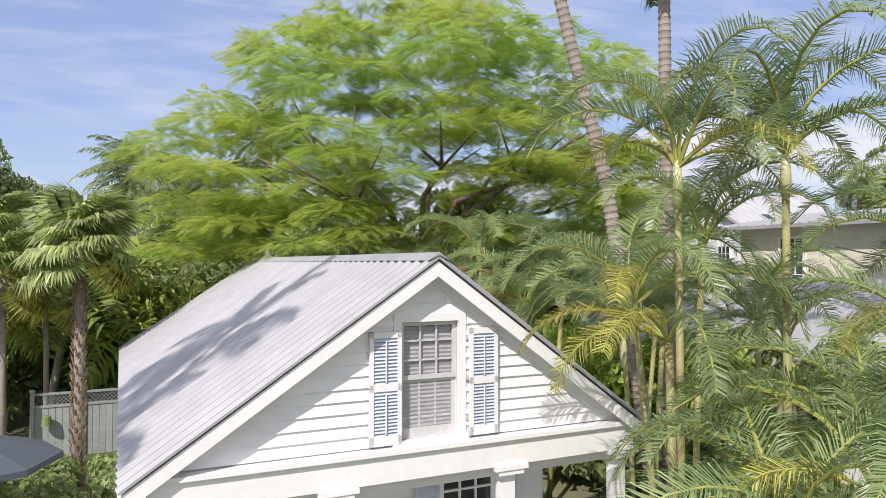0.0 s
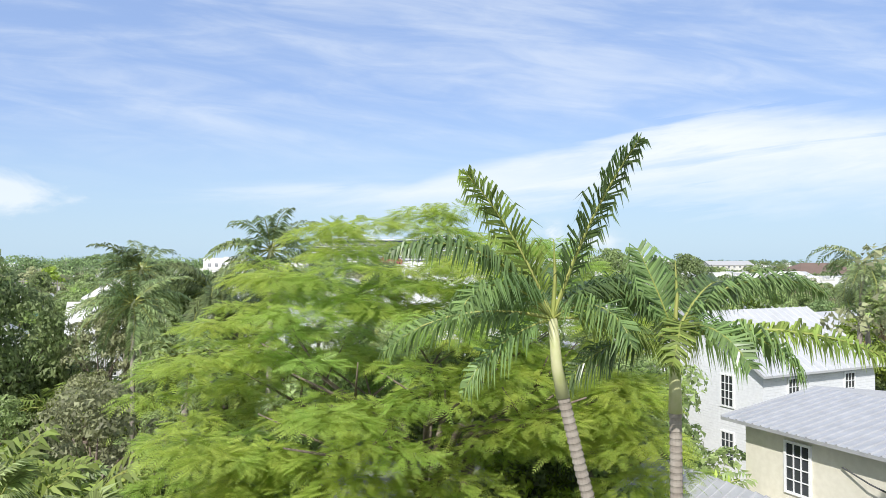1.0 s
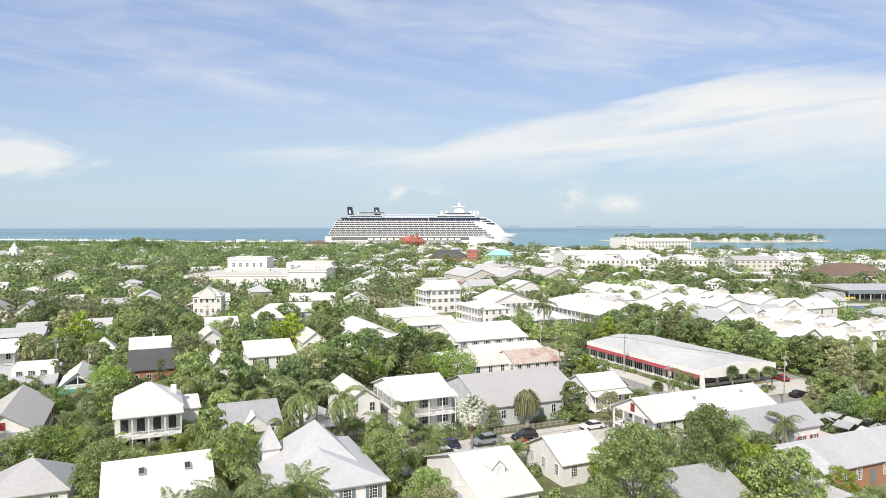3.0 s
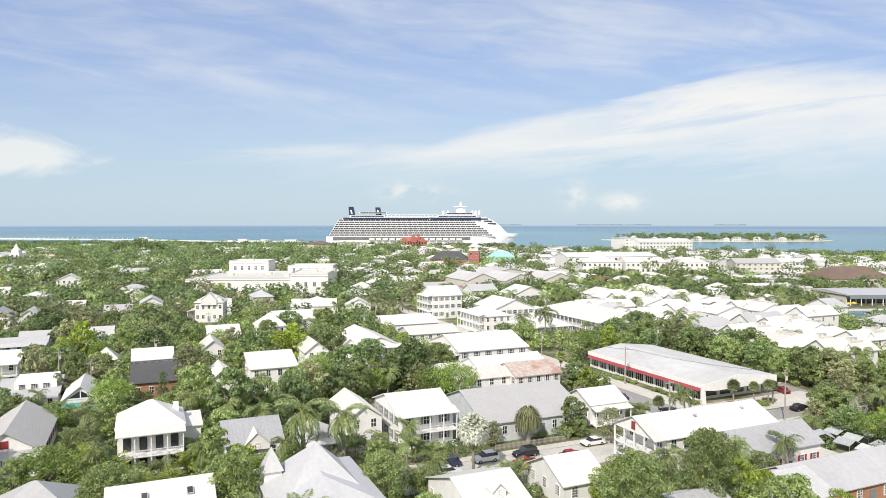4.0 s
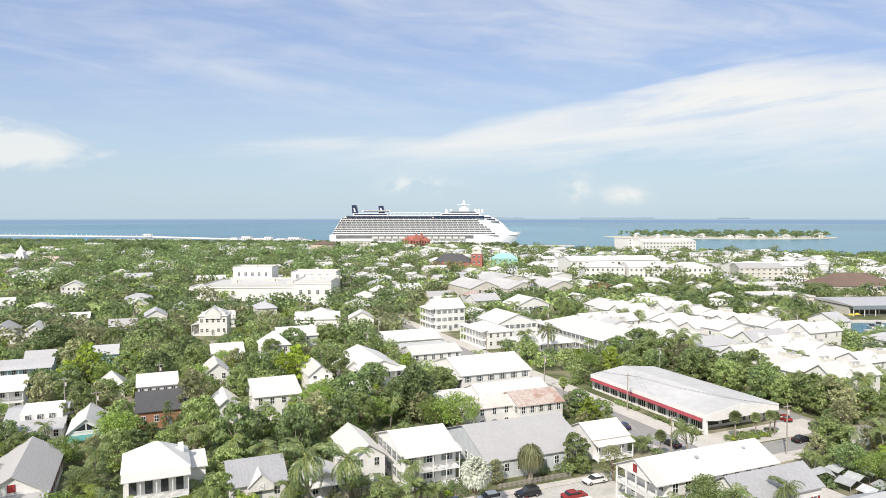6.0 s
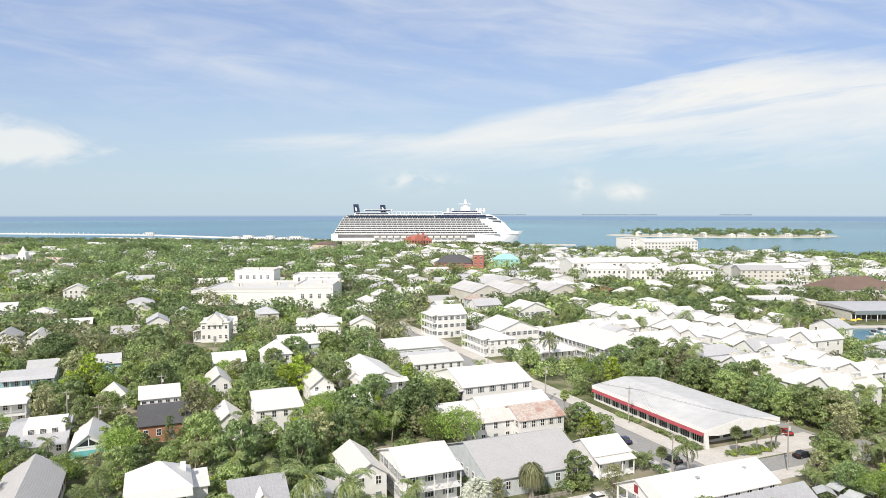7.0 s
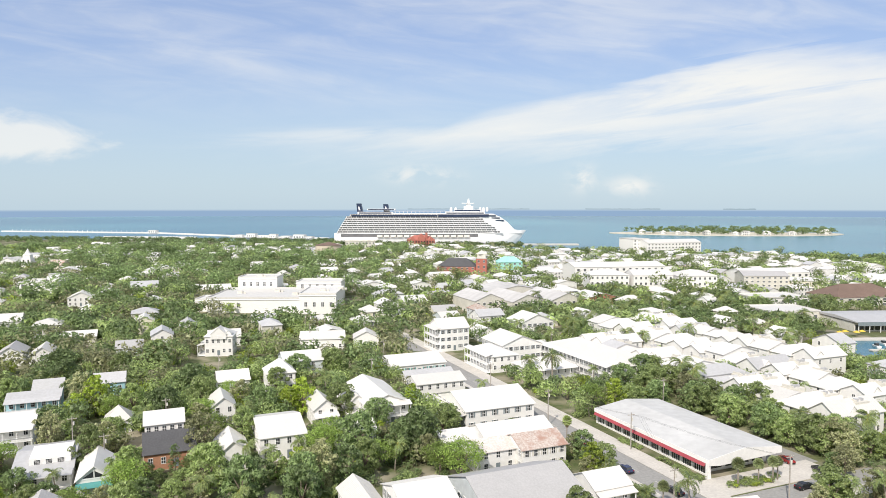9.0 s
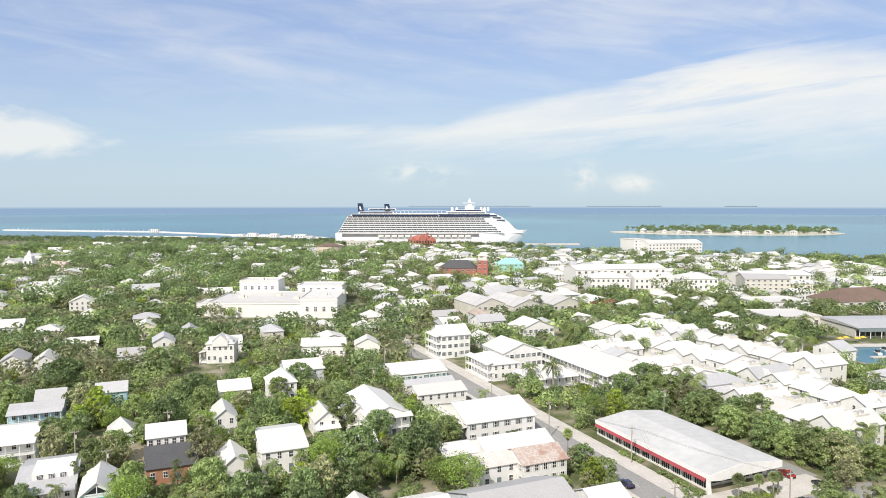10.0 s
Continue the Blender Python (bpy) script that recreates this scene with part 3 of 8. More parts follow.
def house(u, v, w, d, eave, ridge, kind="gu", wall=None, roof=None, floors=1, porch=None, shut=None, label="white wooden house with a metal roof",
          category="house", group="town houses", turn=0, o=0.45, ribs=0.0, faces="flr", gap=2.6, size=(0.95, 1.5), foot=True, plan_xy=False, name="house", door=True, simple=False):
    """eave and ridge are heights over the sea; u, v is the plan's near left corner."""
    wall, roof = wall or SIDING, roof or METALROOF
    h, r = eave - GROUND, ridge - GROUND
    m = pose(u, v, GROUND, 0, 0, turn) if plan_xy else grid(u, v, turn=turn)
    t = thing(name, m, label, category, group)
    if foot:
        if plan_xy:
            cs = [xy(*(m @ Vector(c)).xy) for c in ((0, 0, 0), (w, 0, 0), (w, d, 0), (0, d, 0))]
            FOOT.append((min(c[0] for c in cs), min(c[1] for c in cs), max(c[0] for c in cs), max(c[1] for c in cs)))
        else:
            FOOT.append((u, v, u + w, v + d))
    part("wall", wall_geo(kind, w, d, h, r), wall, t)
    part("roof", roof_geo(kind, w, d, h, r, o, ribs), roof, t)
    st = (h - 0.5) / floors
    simple = simple or m.translation.y > 112
    for fc in faces:
        L = w if fc == "f" else d
        n = max(1, int((L - 1.0) / gap))
        for k in range(floors):
            for i in range(n):
                s = L * (i + 0.5) / n
                z = 0.5 + st * k + st * 0.28
                hh = min(size[1], st * 0.55)
                if fc == "f" and k == 0 and door and i == n // 2:
                    dm = pose(s, -0.01, 0.45)
                    key = "door_mesh"
                    if key not in MESHES:
                        MESHES[key] = Geo().box(-0.45, -0.06, 0, 0.45, 0, 2.05).box(-0.55, -0.08, 0, -0.45, 0, 2.15).box(0.45, -0.08, 0, 0.55, 0, 2.15).box(-0.55, -0.08, 2.05, 0.55, 0, 2.15).mesh("door", SHUTTER)
                    part("door", MESHES[key], None, t, m=dm)
                    continue
                wm = {"f": pose(s, -0.01, z), "l": pose(-0.01, L - s, z, 0, 0, -90), "r": pose(w + 0.01, s, z, 0, 0, 90)}[fc]
                add_window(t, wm, size[0], hh, shut, simple)
    if porch:
        side, dep, levels = porch[:3]
        ph = porch[3] if len(porch) > 3 else h - 0.3
        if side == "f":
            x0, y0, x1, y1 = 0, -dep, w, 0
        elif side == "l":
            x0, y0, x1, y1 = -dep, 0, 0, d
        else:
            x0, y0, x1, y1 = w, 0, w + dep, d
        if foot and not plan_xy:
            FOOT.append((u + x0, v + y0, u + x1, v + y1))
        g = Geo()
        if side == "f":
            g.prism([(y0 - 0.35, ph), (0.1, ph + 0.75), (0.1, ph + 0.85), (y0 - 0.35, ph + 0.12)], 0, -0.3, w + 0.3)
        else:
            s = -1 if side == "l" else 1
            base = 0 if side == "l" else w
            g.prism([(base + s * (dep + 0.35), ph), (base - s * 0.1, ph + 0.75), (base - s * 0.1, ph + 0.85), (base + s * (dep + 0.35), ph + 0.12)], 1, -0.3, d + 0.3)
        part("porch_roof", g, roof, t)
        for k in range(levels):
            zf = 0.45 + k * (ph - 0.45) / levels
            part("porch_floor", Geo().box(x0, y0, zf - 0.2, x1, y1, zf), TRIM, t)
            if side == "f":
                rail(t, x0 + 0.1, y0 + 0.1, x1 - 0.1, y0 + 0.1, zf)
            else:
                xx = x0 + 0.1 if side == "l" else x1 - 0.1
                rail(t, xx, y0 + 0.1, xx, y1 - 0.1, zf)
        L = w if side == "f" else d
        n = max(2, round(L / 2.9))
        for i in range(n + 1):
            s = 0.12 + (L - 0.24) * i / n
            px, py = (s, y0 + 0.12) if side == "f" else ((x0 + 0.12 if side == "l" else x1 - 0.12), s)
            key = ("post", round(ph, 2))
            if key not in MESHES:
                MESHES[key] = Geo().box(-0.09, -0.09, 0, 0.09, 0.09, ph).box(-0.14, -0.14, ph - 0.18, 0.14, 0.14, ph).mesh("post", TRIM)
            part("post", MESHES[key], None, t, m=pose(px, py, 0))
    return t


def gable_porch(t, d, h, r, dep):
    """A two-storey porch under a gable that looks towards -u."""
    k = (r - h) / (d / 2) * 0.45
    part("porch_gable", Geo().prism([(0, h - 0.3), (d, h - 0.3), (d, h - 0.05), (d / 2, r - 0.2), (0, h - 0.05)], 0, -dep - 0.05, -dep + 0.1), SIDING, t)
    part("porch_roof", Geo().prism([(-0.45, h - k), (d / 2, r), (d + 0.45, h - k), (d + 0.45, h - k - 0.14), (d / 2, r - 0.14), (-0.45, h - k - 0.14)], 0, -dep - 0.45, -0.46), METALROOF, t)
    for z in (0.45, 0.45 + (h - 0.45) / 2):
        part("porch_floor", Geo().box(-dep, 0, z - 0.22, 0, d, z), TRIM, t)
        rail(t, -dep + 0.08, 0.1, -dep + 0.08, d - 0.1, z)
    for i in range(5):
        y = 0.14 + (d - 0.28) * i / 4
        part("post", Geo().box(-dep, y - 0.11, 0, -dep + 0.22, y + 0.11, h - 0.2), TRIM, t)


def skylight(t, x, y, z, slope_axis_deg, w=0.8, l=1.2):
    g = Geo().box(-w / 2, -l / 2, 0, w / 2, l / 2, 0.12)
    s = part("skylight", g, OLDMETAL, t, m=pose(x, y, z, slope_axis_deg, 0, 0))
    part("pane", Geo().box(-w / 2 + 0.08, -l / 2 + 0.08, 0.12, w / 2 - 0.08, l / 2 - 0.08, 0.14), GLASS, s)


def gable_dormer(t, x, y, z, w, h, dep, mat=None, roof=None):
    """A small gabled dormer whose face looks towards -v."""
    dm = part("dormer", Geo().prism([(-w / 2, 0), (w / 2, 0), (w / 2, h), (0, h + w * 0.45), (-w / 2, h)], 1, 0, dep), mat or SIDING, t, m=pose(x, y, z))
    g = Geo().prism([(-w / 2 - 0.2, h - 0.18), (0, h + w * 0.45 + 0.04), (w / 2 + 0.2, h - 0.18), (w / 2 + 0.2, h - 0.06), (0, h + w * 0.45 + 0.16), (-w / 2 - 0.2, h - 0.06)], 1, -0.2, dep)
    part("dormer_roof", g, roof or METALROOF, dm)
    f, p, _ = window_meshes(0.7, 0.9, 0)
    part("dormer_window", f, None, dm, m=pose(0, -0.01, h * 0.3))
    return dm


# --- left of the street
house(-60, 316, 9.5, 15, 5.5, 8.4, "gv", roof=GREYROOF, label="white wooden house with a grey gable roof")
house(-47.6, 310, 9, 13, 5.5, 8.6, "gv", label="white gabled cottage among trees")
house(-42, 232, 14, 10, 7, 8.6, "gu", wall=BLUEWALL, roof=OLDMETAL, floors=2, label="light blue two-storey wooden house with a grey metal roof", porch=("f", 2.0, 2), faces="fr")
house(-38, 252, 8.5, 9, 5, 7.6, "gu", roof=OLDMETAL, label="low house with a weathered metal roof")
house(-20.5, 254, 9.5, 9, 5.2, 7.6, "gu", wall=BLUEWALL, roof=OLDMETAL, label="small pale blue house with a grey metal roof")
house(-44, 204, 13, 17, 7, 8.9, "gu", floors=2, porch=("f", 2.2, 2), label="white two-storey house with a double veranda")
t = house(-31, 173.7, 12, 22, 4.5, 6.6, "gu", roof=OLDMETAL, label="low grey-roofed house with a shed dormer", porch=("f", 2.5, 1))
part("dormer", Geo().prism([(4, 4.0), (4, 6.1), (12, 6.6), (12, 5.6)], 0, 3, 11.5), WHITE, t)
for k in range(3):
    add_window(t, pose(4.6 + k * 2.4, 3.98, 4.6), 1.3, 1.1)
t = house(-17.2, 164.5, 7, 14, 5, 7.8, "gv", label="white cottage with a glazed triangular gable and teal trim", faces="r")
part("gable_glazing", Geo().prism([(1.2, 4.6), (5.8, 4.6), (3.5, 6.1)], 1, -0.06, 0), GLASS, t, "dark triangular panes")
part("gable_trim", Geo().box(0.6, -0.12, 4.3, 6.4, 0, 4.55).box(3.4, -0.12, 4.5, 3.6, 0, 6.3), TRIM, t)
part("porch_canopy", Geo().prism([(-2.2, 3.0), (0, 3.5), (0, 3.6), (-2.2, 3.1)], 0, -0.2, 7.2), TEALSHUT, t, "teal canopy")
house(-14.4, 210, 6.8, 7, 4.6, 7.8, "hip", label="small white pavilion with a pyramid roof", faces="f")
house(-3.9, 192, 9.6, 12, 7.4, 9.4, "gu", floors=2, label="white house with a row of upper windows", faces="fr", gap=1.6)
house(-3.9, 176, 11.6, 14, 5.0, 8.2, "gu", wall=SOFTBRICK, roof=DARKROOF, label="orange brick cottage with a dark shingle roof")
house(12.4, 168.5, 7.4, 12, 5, 8, "gv", ribs=0.6, label="white gabled cottage between palms")
house(22.8, 171, 11.4, 20, 7.0, 9.4, "gu", floors=2, label="plain white house of two storeys")
house(13.8, 205.5, 6.6, 12, 6.5, 9, "gv", floors=2, label="narrow white house with a gable")
house(18.3, 241, 10.4, 10, 5, 7.6, "gu", label="white cottage with a low metal roof")
t = house(-101, 288, 11.5, 11, 9.4, 12.6, "hip", floors=2, label="tall white house with a steep front gable and side porch", plan_xy=True, turn=8, gap=2.0, porch=("l", 3.0, 1, 4.6))
gable_dormer(t, 5.8, -0.6, 7.4, 6.4, 2.2, 6)
gable_dormer(t, 9.6, 0.4, 8.6, 2.6, 1.0, 4)
house(-59, 228, 9.5, 9.5, 8.2, 12.0, "hip", floors=2, label="white house under a steep pyramid roof", plan_xy=True, turn=22)
house(-62, 296, 19, 11, 6.6, 9.2, "gu", label="white house with a long white roof among trees", plan_xy=True, turn=6)
house(-39, 301, 11, 10, 6.2, 9.0, "gv", label="white gabled house with a white roof", plan_xy=True, turn=8)
t = house(-27.3, 131.5, 10.2, 22, 4.8, 8.1, "gv", roof=GREYROOF, label="white cottage with a grey roof and dark red shutters", porch=("f", 2.2, 1, 3.4), shut=REDSHUT, ribs=0.5)
part("gable_shutter", Geo().box(4.4, -0.08, 4.7, 5.6, -0.005, 6.0), REDSHUT, t, "closed dark red shutter")
t = house(-5.0, 123.6, 10.2, 10.0, 9.0, 12.0, "hip", floors=2, porch=("f", 2.4, 2, 7.3), size=(1.2, 2.1), gap=2.3, door=False, faces="r", label="white hip-roofed house with a double porch")
part("wing", Geo().box(10.2, 3, 0, 13.2, 9.6, 6.6), SIDING, t)
part("wing_roof", Geo().prism([(2.6, 6.5), (9.9, 7.3), (9.9, 7.45), (2.6, 6.65)], 0, 10.1, 13.6), METALROOF, t)
part("vent_box", Geo().box(8.8, 5.6, 8.4, 9.7, 6.8, 10.2), TRIM, t)
# large dark doors, which also put the porch's deep shade on the wall
for fl in (0.5, 4.1):
    for x in (1.4, 3.9, 6.4, 8.8):
        part("porch_door", Geo().box(x - 0.6, -0.09, fl, x + 0.6, 0.0, fl + 2.3), GLASS, t, "dark glazed door that also stands for deep porch shade")
t = house(11.9, 121.5, 9.6, 12, 4.6, 7.2, "gu", ribs=0.6, roof=CORRUGATED, label="white cottage with a metal roof and a small front gable")
gable_dormer(t, 5.2, -0.6, 2.6, 4.4, 0.9, 6)
t = house(14, 81.2, 13.6, 19, 7.2, 9.6, "hip", floors=2, roof=PALEMETAL, label="large white house under a corrugated pyramid roof", shut=SHUTTER, faces="fr")
pyr = Geo()
for a, b in (((2.4, 5.5), (11.6, 5.5)), ((11.6, 5.5), (11.6, 17)), ((11.6, 17), (2.4, 17)), ((2.4, 17), (2.4, 5.5))):
    pyr.face([(a[0], a[1], 7.3), (b[0], b[1], 7.3), (7.3, 12.4, 11.6)])
part("upper_roof", pyr, PALEMETAL, t)
part("turret", Geo().box(0.2, 13, 6, 2.6, 15.4, 8.0), SIDING, t)
tur = Geo()
for a, b in (((-0.1, 12.7), (2.9, 12.7)), ((2.9, 12.7), (2.9, 15.7)), ((2.9, 15.7), (-0.1, 15.7)), ((-0.1, 15.7), (-0.1, 12.7))):
    tur.face([(a[0], a[1], 8.0), (b[0], b[1], 8.0), (1.4, 14.2, 11.2)])
part("turret_roof", tur, PALEMETAL, t)
house(15.5, 76.5, 10, 4.7, 3.6, 4.4, "flat", label="white lean-to before the pyramid-roofed house", wall=WHITE, foot=True, faces="f")
t = house(-4.9, 86.5, 12.0, 13.5, 7.0, 10.0, "gu", floors=2, label="white house with two skylights in a white roof")
for x in (4.1, 9.4):
    skylight(t, x, 4.2, 8.45, 24)
t = house(38, 75.5, 8.6, 17.5, 5, 8, "gu", label="white cottage with a small dormer in a white roof")
gable_dormer(t, 4.6, 3.6, 5.4, 1.9, 1.2, 3.2)
house(34, 75.5, 4, 8, 3.8, 5.2, "gu", label="white side wing of a cottage", foot=True, door=False)
house(56, 84, 7.6, 10.5, 4.2, 6.8, "gu", label="weathered white wooden shed with peeling paint", wall=WHITE)
t = house(54.8, 60, 11.6, 10, 7, 9.2, "gu", floors=2, ribs=0.6, roof=CORRUGATED, shut=SHUTTER, label="white two-storey house with a ribbed metal roof")
house(72.8, 54, 8.4, 9, 5, 7.2, "gv", ribs=0.6, roof=OLDMETAL, label="small grey-roofed cottage among palms")
house(78, 64, 9, 10, 5.4, 7.6, "gu", ribs=0.6, roof=OLDMETAL, label="small grey-roofed cottage behind banana leaves")
house(36.5, 53.5, 7.2, 9.5, 4.6, 7, "gv", ribs=0.5, roof=CORRUGATED, label="white cottage with a corrugated metal roof")
t = house(45.5, 51.8, 7.6, 9.5, 4.6, 7.4, "hip", ribs=0.5, roof=CORRUGATED, label="white cottage with a corrugated hip roof")
gable_dormer(t, 5.6, -0.5, 2.6, 3.2, 1.1, 4)
house(-19.5, 102.5, 9.5, 9.5, 4.4, 7.4, "hip", roof=OLDMETAL, ribs=0.5, label="low cottage under a blue-grey pyramid roof")
house(-17, 72, 9.5, 9.5, 3.8, 5.6, "gu", label="low white-roofed cottage under trees")

house(9.6, 29.0, 6.5, 6.5, 4.4, 6.0, "gu", roof=CORRUGATED, wall=WHITE, ribs=0.5, label="low shed with a blue-grey metal roof under the big tree")

# the house with skylights and its cream neighbour
t = house(35.2, 28.8, 10.6, 10.6, 8.3, 11.5, "gu", floors=2, ribs=0.7, roof=OLDMETAL, wall=LAPSIDING, label="white clapboard house with two skylights and a metal roof", faces="lf", gap=4.8, size=(0.9, 1.9), shut=None)
for x, y in ((2.9, 1.55), (5.6, 2.9)):
    skylight(t, x, y, 7.74 + y * 0.604, 31.1, 0.8, 1.35)
t = house(24.7, 11.0, 11, 10.0, 8.2, 8.9, "gv", wall=CREAM, roof=CORRUGATED, floors=2, ribs=0.4, label="cream-walled house with a blue-grey metal roof", faces="l", gap=3.6, size=(1.0, 1.9), o=0.7)
ac = part("air_conditioner", Geo().box(-0.75, 2.6, 4.2, -0.3, 3.5, 5.0), TRIM, t)
part("fan_grille", Geo().tube([(-0.76, 3.05, 4.6), (-0.79, 3.05, 4.6)], [0.3, 0.3], 16), STUCCO, ac)
ac = part("air_conditioner", Geo().box(-0.75, 0.3, 4.2, -0.3, 1.2, 5.0), TRIM, t)
part("fan_grille", Geo().tube([(-0.76, 0.75, 4.6), (-0.79, 0.75, 4.6)], [0.3, 0.3], 16), STUCCO, ac)
part("bracket", Geo().box(-0.8, 0.0, 4.08, -0.02, 3.8, 4.19), OLDMETAL, t)
part("service_cable", Geo().tube([(-0.1, 5.6, 6.6), (-0.35, 4.4, 6.35), (-0.4, 3.0, 6.1), (-0.35, 1.6, 5.6), (-0.3, 0.7, 5.05)], [0.03] * 5, 6), DARKROOF, t, "sagging dark cable")
t = house(18.3, 5.4, 7.6, 18.0, 4.1, 6.1, "gv", wall=WHITE, roof=CORRUGATED, ribs=0.45, label="low white-walled annex with a corrugated metal roof", faces="l")

# --- round the side street
t = house(42.2, 117.8, 11.0, 14.5, 7.2, 9.7, "gu", floors=2, porch=("f", 2.2, 2, 6.6), shut=SHUTTER, ribs=0.6, size=(1.1, 2.1), door=False, label="white two-storey house with a double porch and dark shutters")
house(33.5, 121, 6.5, 14, 6.8, 9.0, "gv", floors=2, label="white gabled house behind palms", ribs=0.6)
house(24.4, 119.0, 7.4, 8, 3.9, 5.8, "gv", porch=("f", 2.0, 1, 3.2), label="low white cottage with a small porch behind palms")
t = house(58.6, 114.8, 22.6, 22, 4.6, 8.6, "gu", wall=PALEBLUE, roof=GREYROOF, label="long pale house under a broad grey roof")
house(84, 116.5, 9, 9, 5.2, 7.4, "gu", porch=("f", 2.0, 1, 3.4), label="small white house with a street porch")
t = house(79.2, 88.3, 24.9, 10.8, 7.0, 9.6, "gu", floors=2, label="large white house with a two-storey end porch", faces="fl", ribs=0.8, size=(1.1, 2.0))
gable_porch(t, 10.8, 6.4, 9.0, 2.6)
part("gable_shutter", Geo().box(-2.72, 4.9, 6.6, -2.66, 5.9, 8.0), REDSHUT, t, "dark red gable shutter")
for x, y in ((9, 3.2), (20.5, 3.6)):
    part("roof_vent", Geo().tube([(x, y, 7.2), (x, y, 8.4)], [0.09, 0.09], 8).box(x - 0.28, y - 0.28, 8.35, x + 0.28, y + 0.28, 8.55), OLDMETAL, t)
house(87.3, 79.8, 17.6, 8.3, 5.7, 8.4, "gu", ribs=0.5, roof=CORRUGATED, label="long low wing with a ribbed metal roof", shut=REDSHUT)
house(85, 66.2, 24, 10.5, 4.4, 7.0, "gu", roof=OLDMETAL, wall=SOFTBRICK, label="low house under a broad pale metal roof")

# weathered picket fence between the long house and the pavement
fence = thing("picket_fence", grid(58.6, 110.6), "weathered grey wooden picket fence before the long house", "fence")
picket = Geo().prism([(0, 0.05), (0.13, 0.05), (0.13, 1.05), (0.065, 1.15), (0, 1.05)], 1, 0, 0.03).mesh("picket", POLEWOOD)
for k in range(60):
    part("picket", picket, None, fence, m=pose(k * 0.27, 0, 0))
for z in (0.35, 0.85):
    part("rail", Geo().box(0, 0.031, z, 16.1, 0.08, z + 0.09), POLEWOOD, fence)

# the tiled house and its neighbours
house(79.3, 139.3, 12.2, 10.5, 6.8, 9.0, "gu", wall=WHITE, roof=TILEROOF, floors=2, shut=STUCCO, label="white house with a worn terracotta tile roof", gap=2.2)
FADEDTILE = material("faded_tile_roof", (0.70, 0.66, 0.63), (0.60, 0.53, 0.48), scale=2.2, rough=0.85, bump=0.5, stain=0.3)
house(69.6, 142.5, 9.7, 8.5, 6.4, 8.2, "gu", wall=WHITE, roof=FADEDTILE, floors=2, label="white wing with a faded tile roof")
house(75.2, 150.5, 19.6, 11, 6.4, 8.6, "gu", label="white house with a long white roof", faces="fr", floors=2)
house(66, 156, 9, 9, 5, 6.6, "gu", label="low white wing at the rear")
t = house(79.4, 171.6, 22, 21, 7, 10.2, "gu", wall=WHITE, floors=2, shut=SHUTTER, label="large white house with dark shutters and a white roof", porch=("l", 4.2, 1, 4.6), gap=3.2)
house(77, 204, 17, 11, 7, 8.8, "gu", wall=WHITE, floors=2, label="white rear wing with a metal roof", foot=True)
house(80, 222, 18, 9, 4.4, 6.2, "gu", roof=OLDMETAL, label="low building with a grey roof")
t = house(80.4, 239.6, 21.6, 19, 4.8, 7.2, "gu", shut=TEALSHUT, label="long low white house with teal shutters", gap=2.2)
for x in (9, 12, 15.5):
    skylight(t, x, 5.0, 5.25, 14)
t = house(54.6, 186.5, 13, 26, 7.4, 10.0, "gv", floors=2, porch=("f", 2.2, 2, 6.4), label="white gabled house with a double porch")
house(50.6, 193.5, 7.0, 11, 6.2, 8.8, "gv", floors=2, porch=("f", 1.8, 1, 3.2), label="narrow white cottage with a gable")
house(41, 193, 6.8, 12, 6.0, 8.6, "gv", floors=2, label="narrow white cottage with a gable", porch=("f", 1.8, 1, 3.2))
house(43, 172.5, 10.2, 9, 5, 7.0, "gu", label="white cottage with a broad white roof")
house(64, 172, 8, 8, 4.6, 6.4, "gu", label="low white outbuilding in a garden")

# --- towards the harbour
t = house(114, 274, 14, 13, 11, 14.6, "gu", floors=3, porch=("l", 2.4, 3, 9.8), label="tall white house with three-storey porches", shut=SHUTTER, faces="fl")
t = house(129.2, 244.2, 18, 19, 8, 11.4, "gv", floors=2, shut=SHUTTER, label="large white house with a broad front gable", gap=2.2)
house(117.6, 231, 11.6, 20, 7.2, 9.4, "hip", floors=2, porch=("l", 2.4, 2, 6.6), label="white porch wing with a hip roof")
house(147.2, 250, 8, 10, 5, 6.6, "gu", label="low white wing at the side")
house(125, 216, 20, 12, 5.0, 7.6, "hip", label="white house with a low hip roof", porch=("f", 2, 1, 3.6))
house(163.6, 289.5, 18, 15, 8, 11.6, "gv", floors=2, label="white gabled house beyond the trees", shut=SHUTTER)
t = house(149.5, 199, 22, 48, 7, 10.6, "hip", floors=2, porch=("l", 2.4, 2, 6.4), ribs=0.8, label="long white building with open porches", shut=SHUTTER)
gable_dormer(t, 3.0, -0.3, 5.0, 4.5, 1.2, 4)

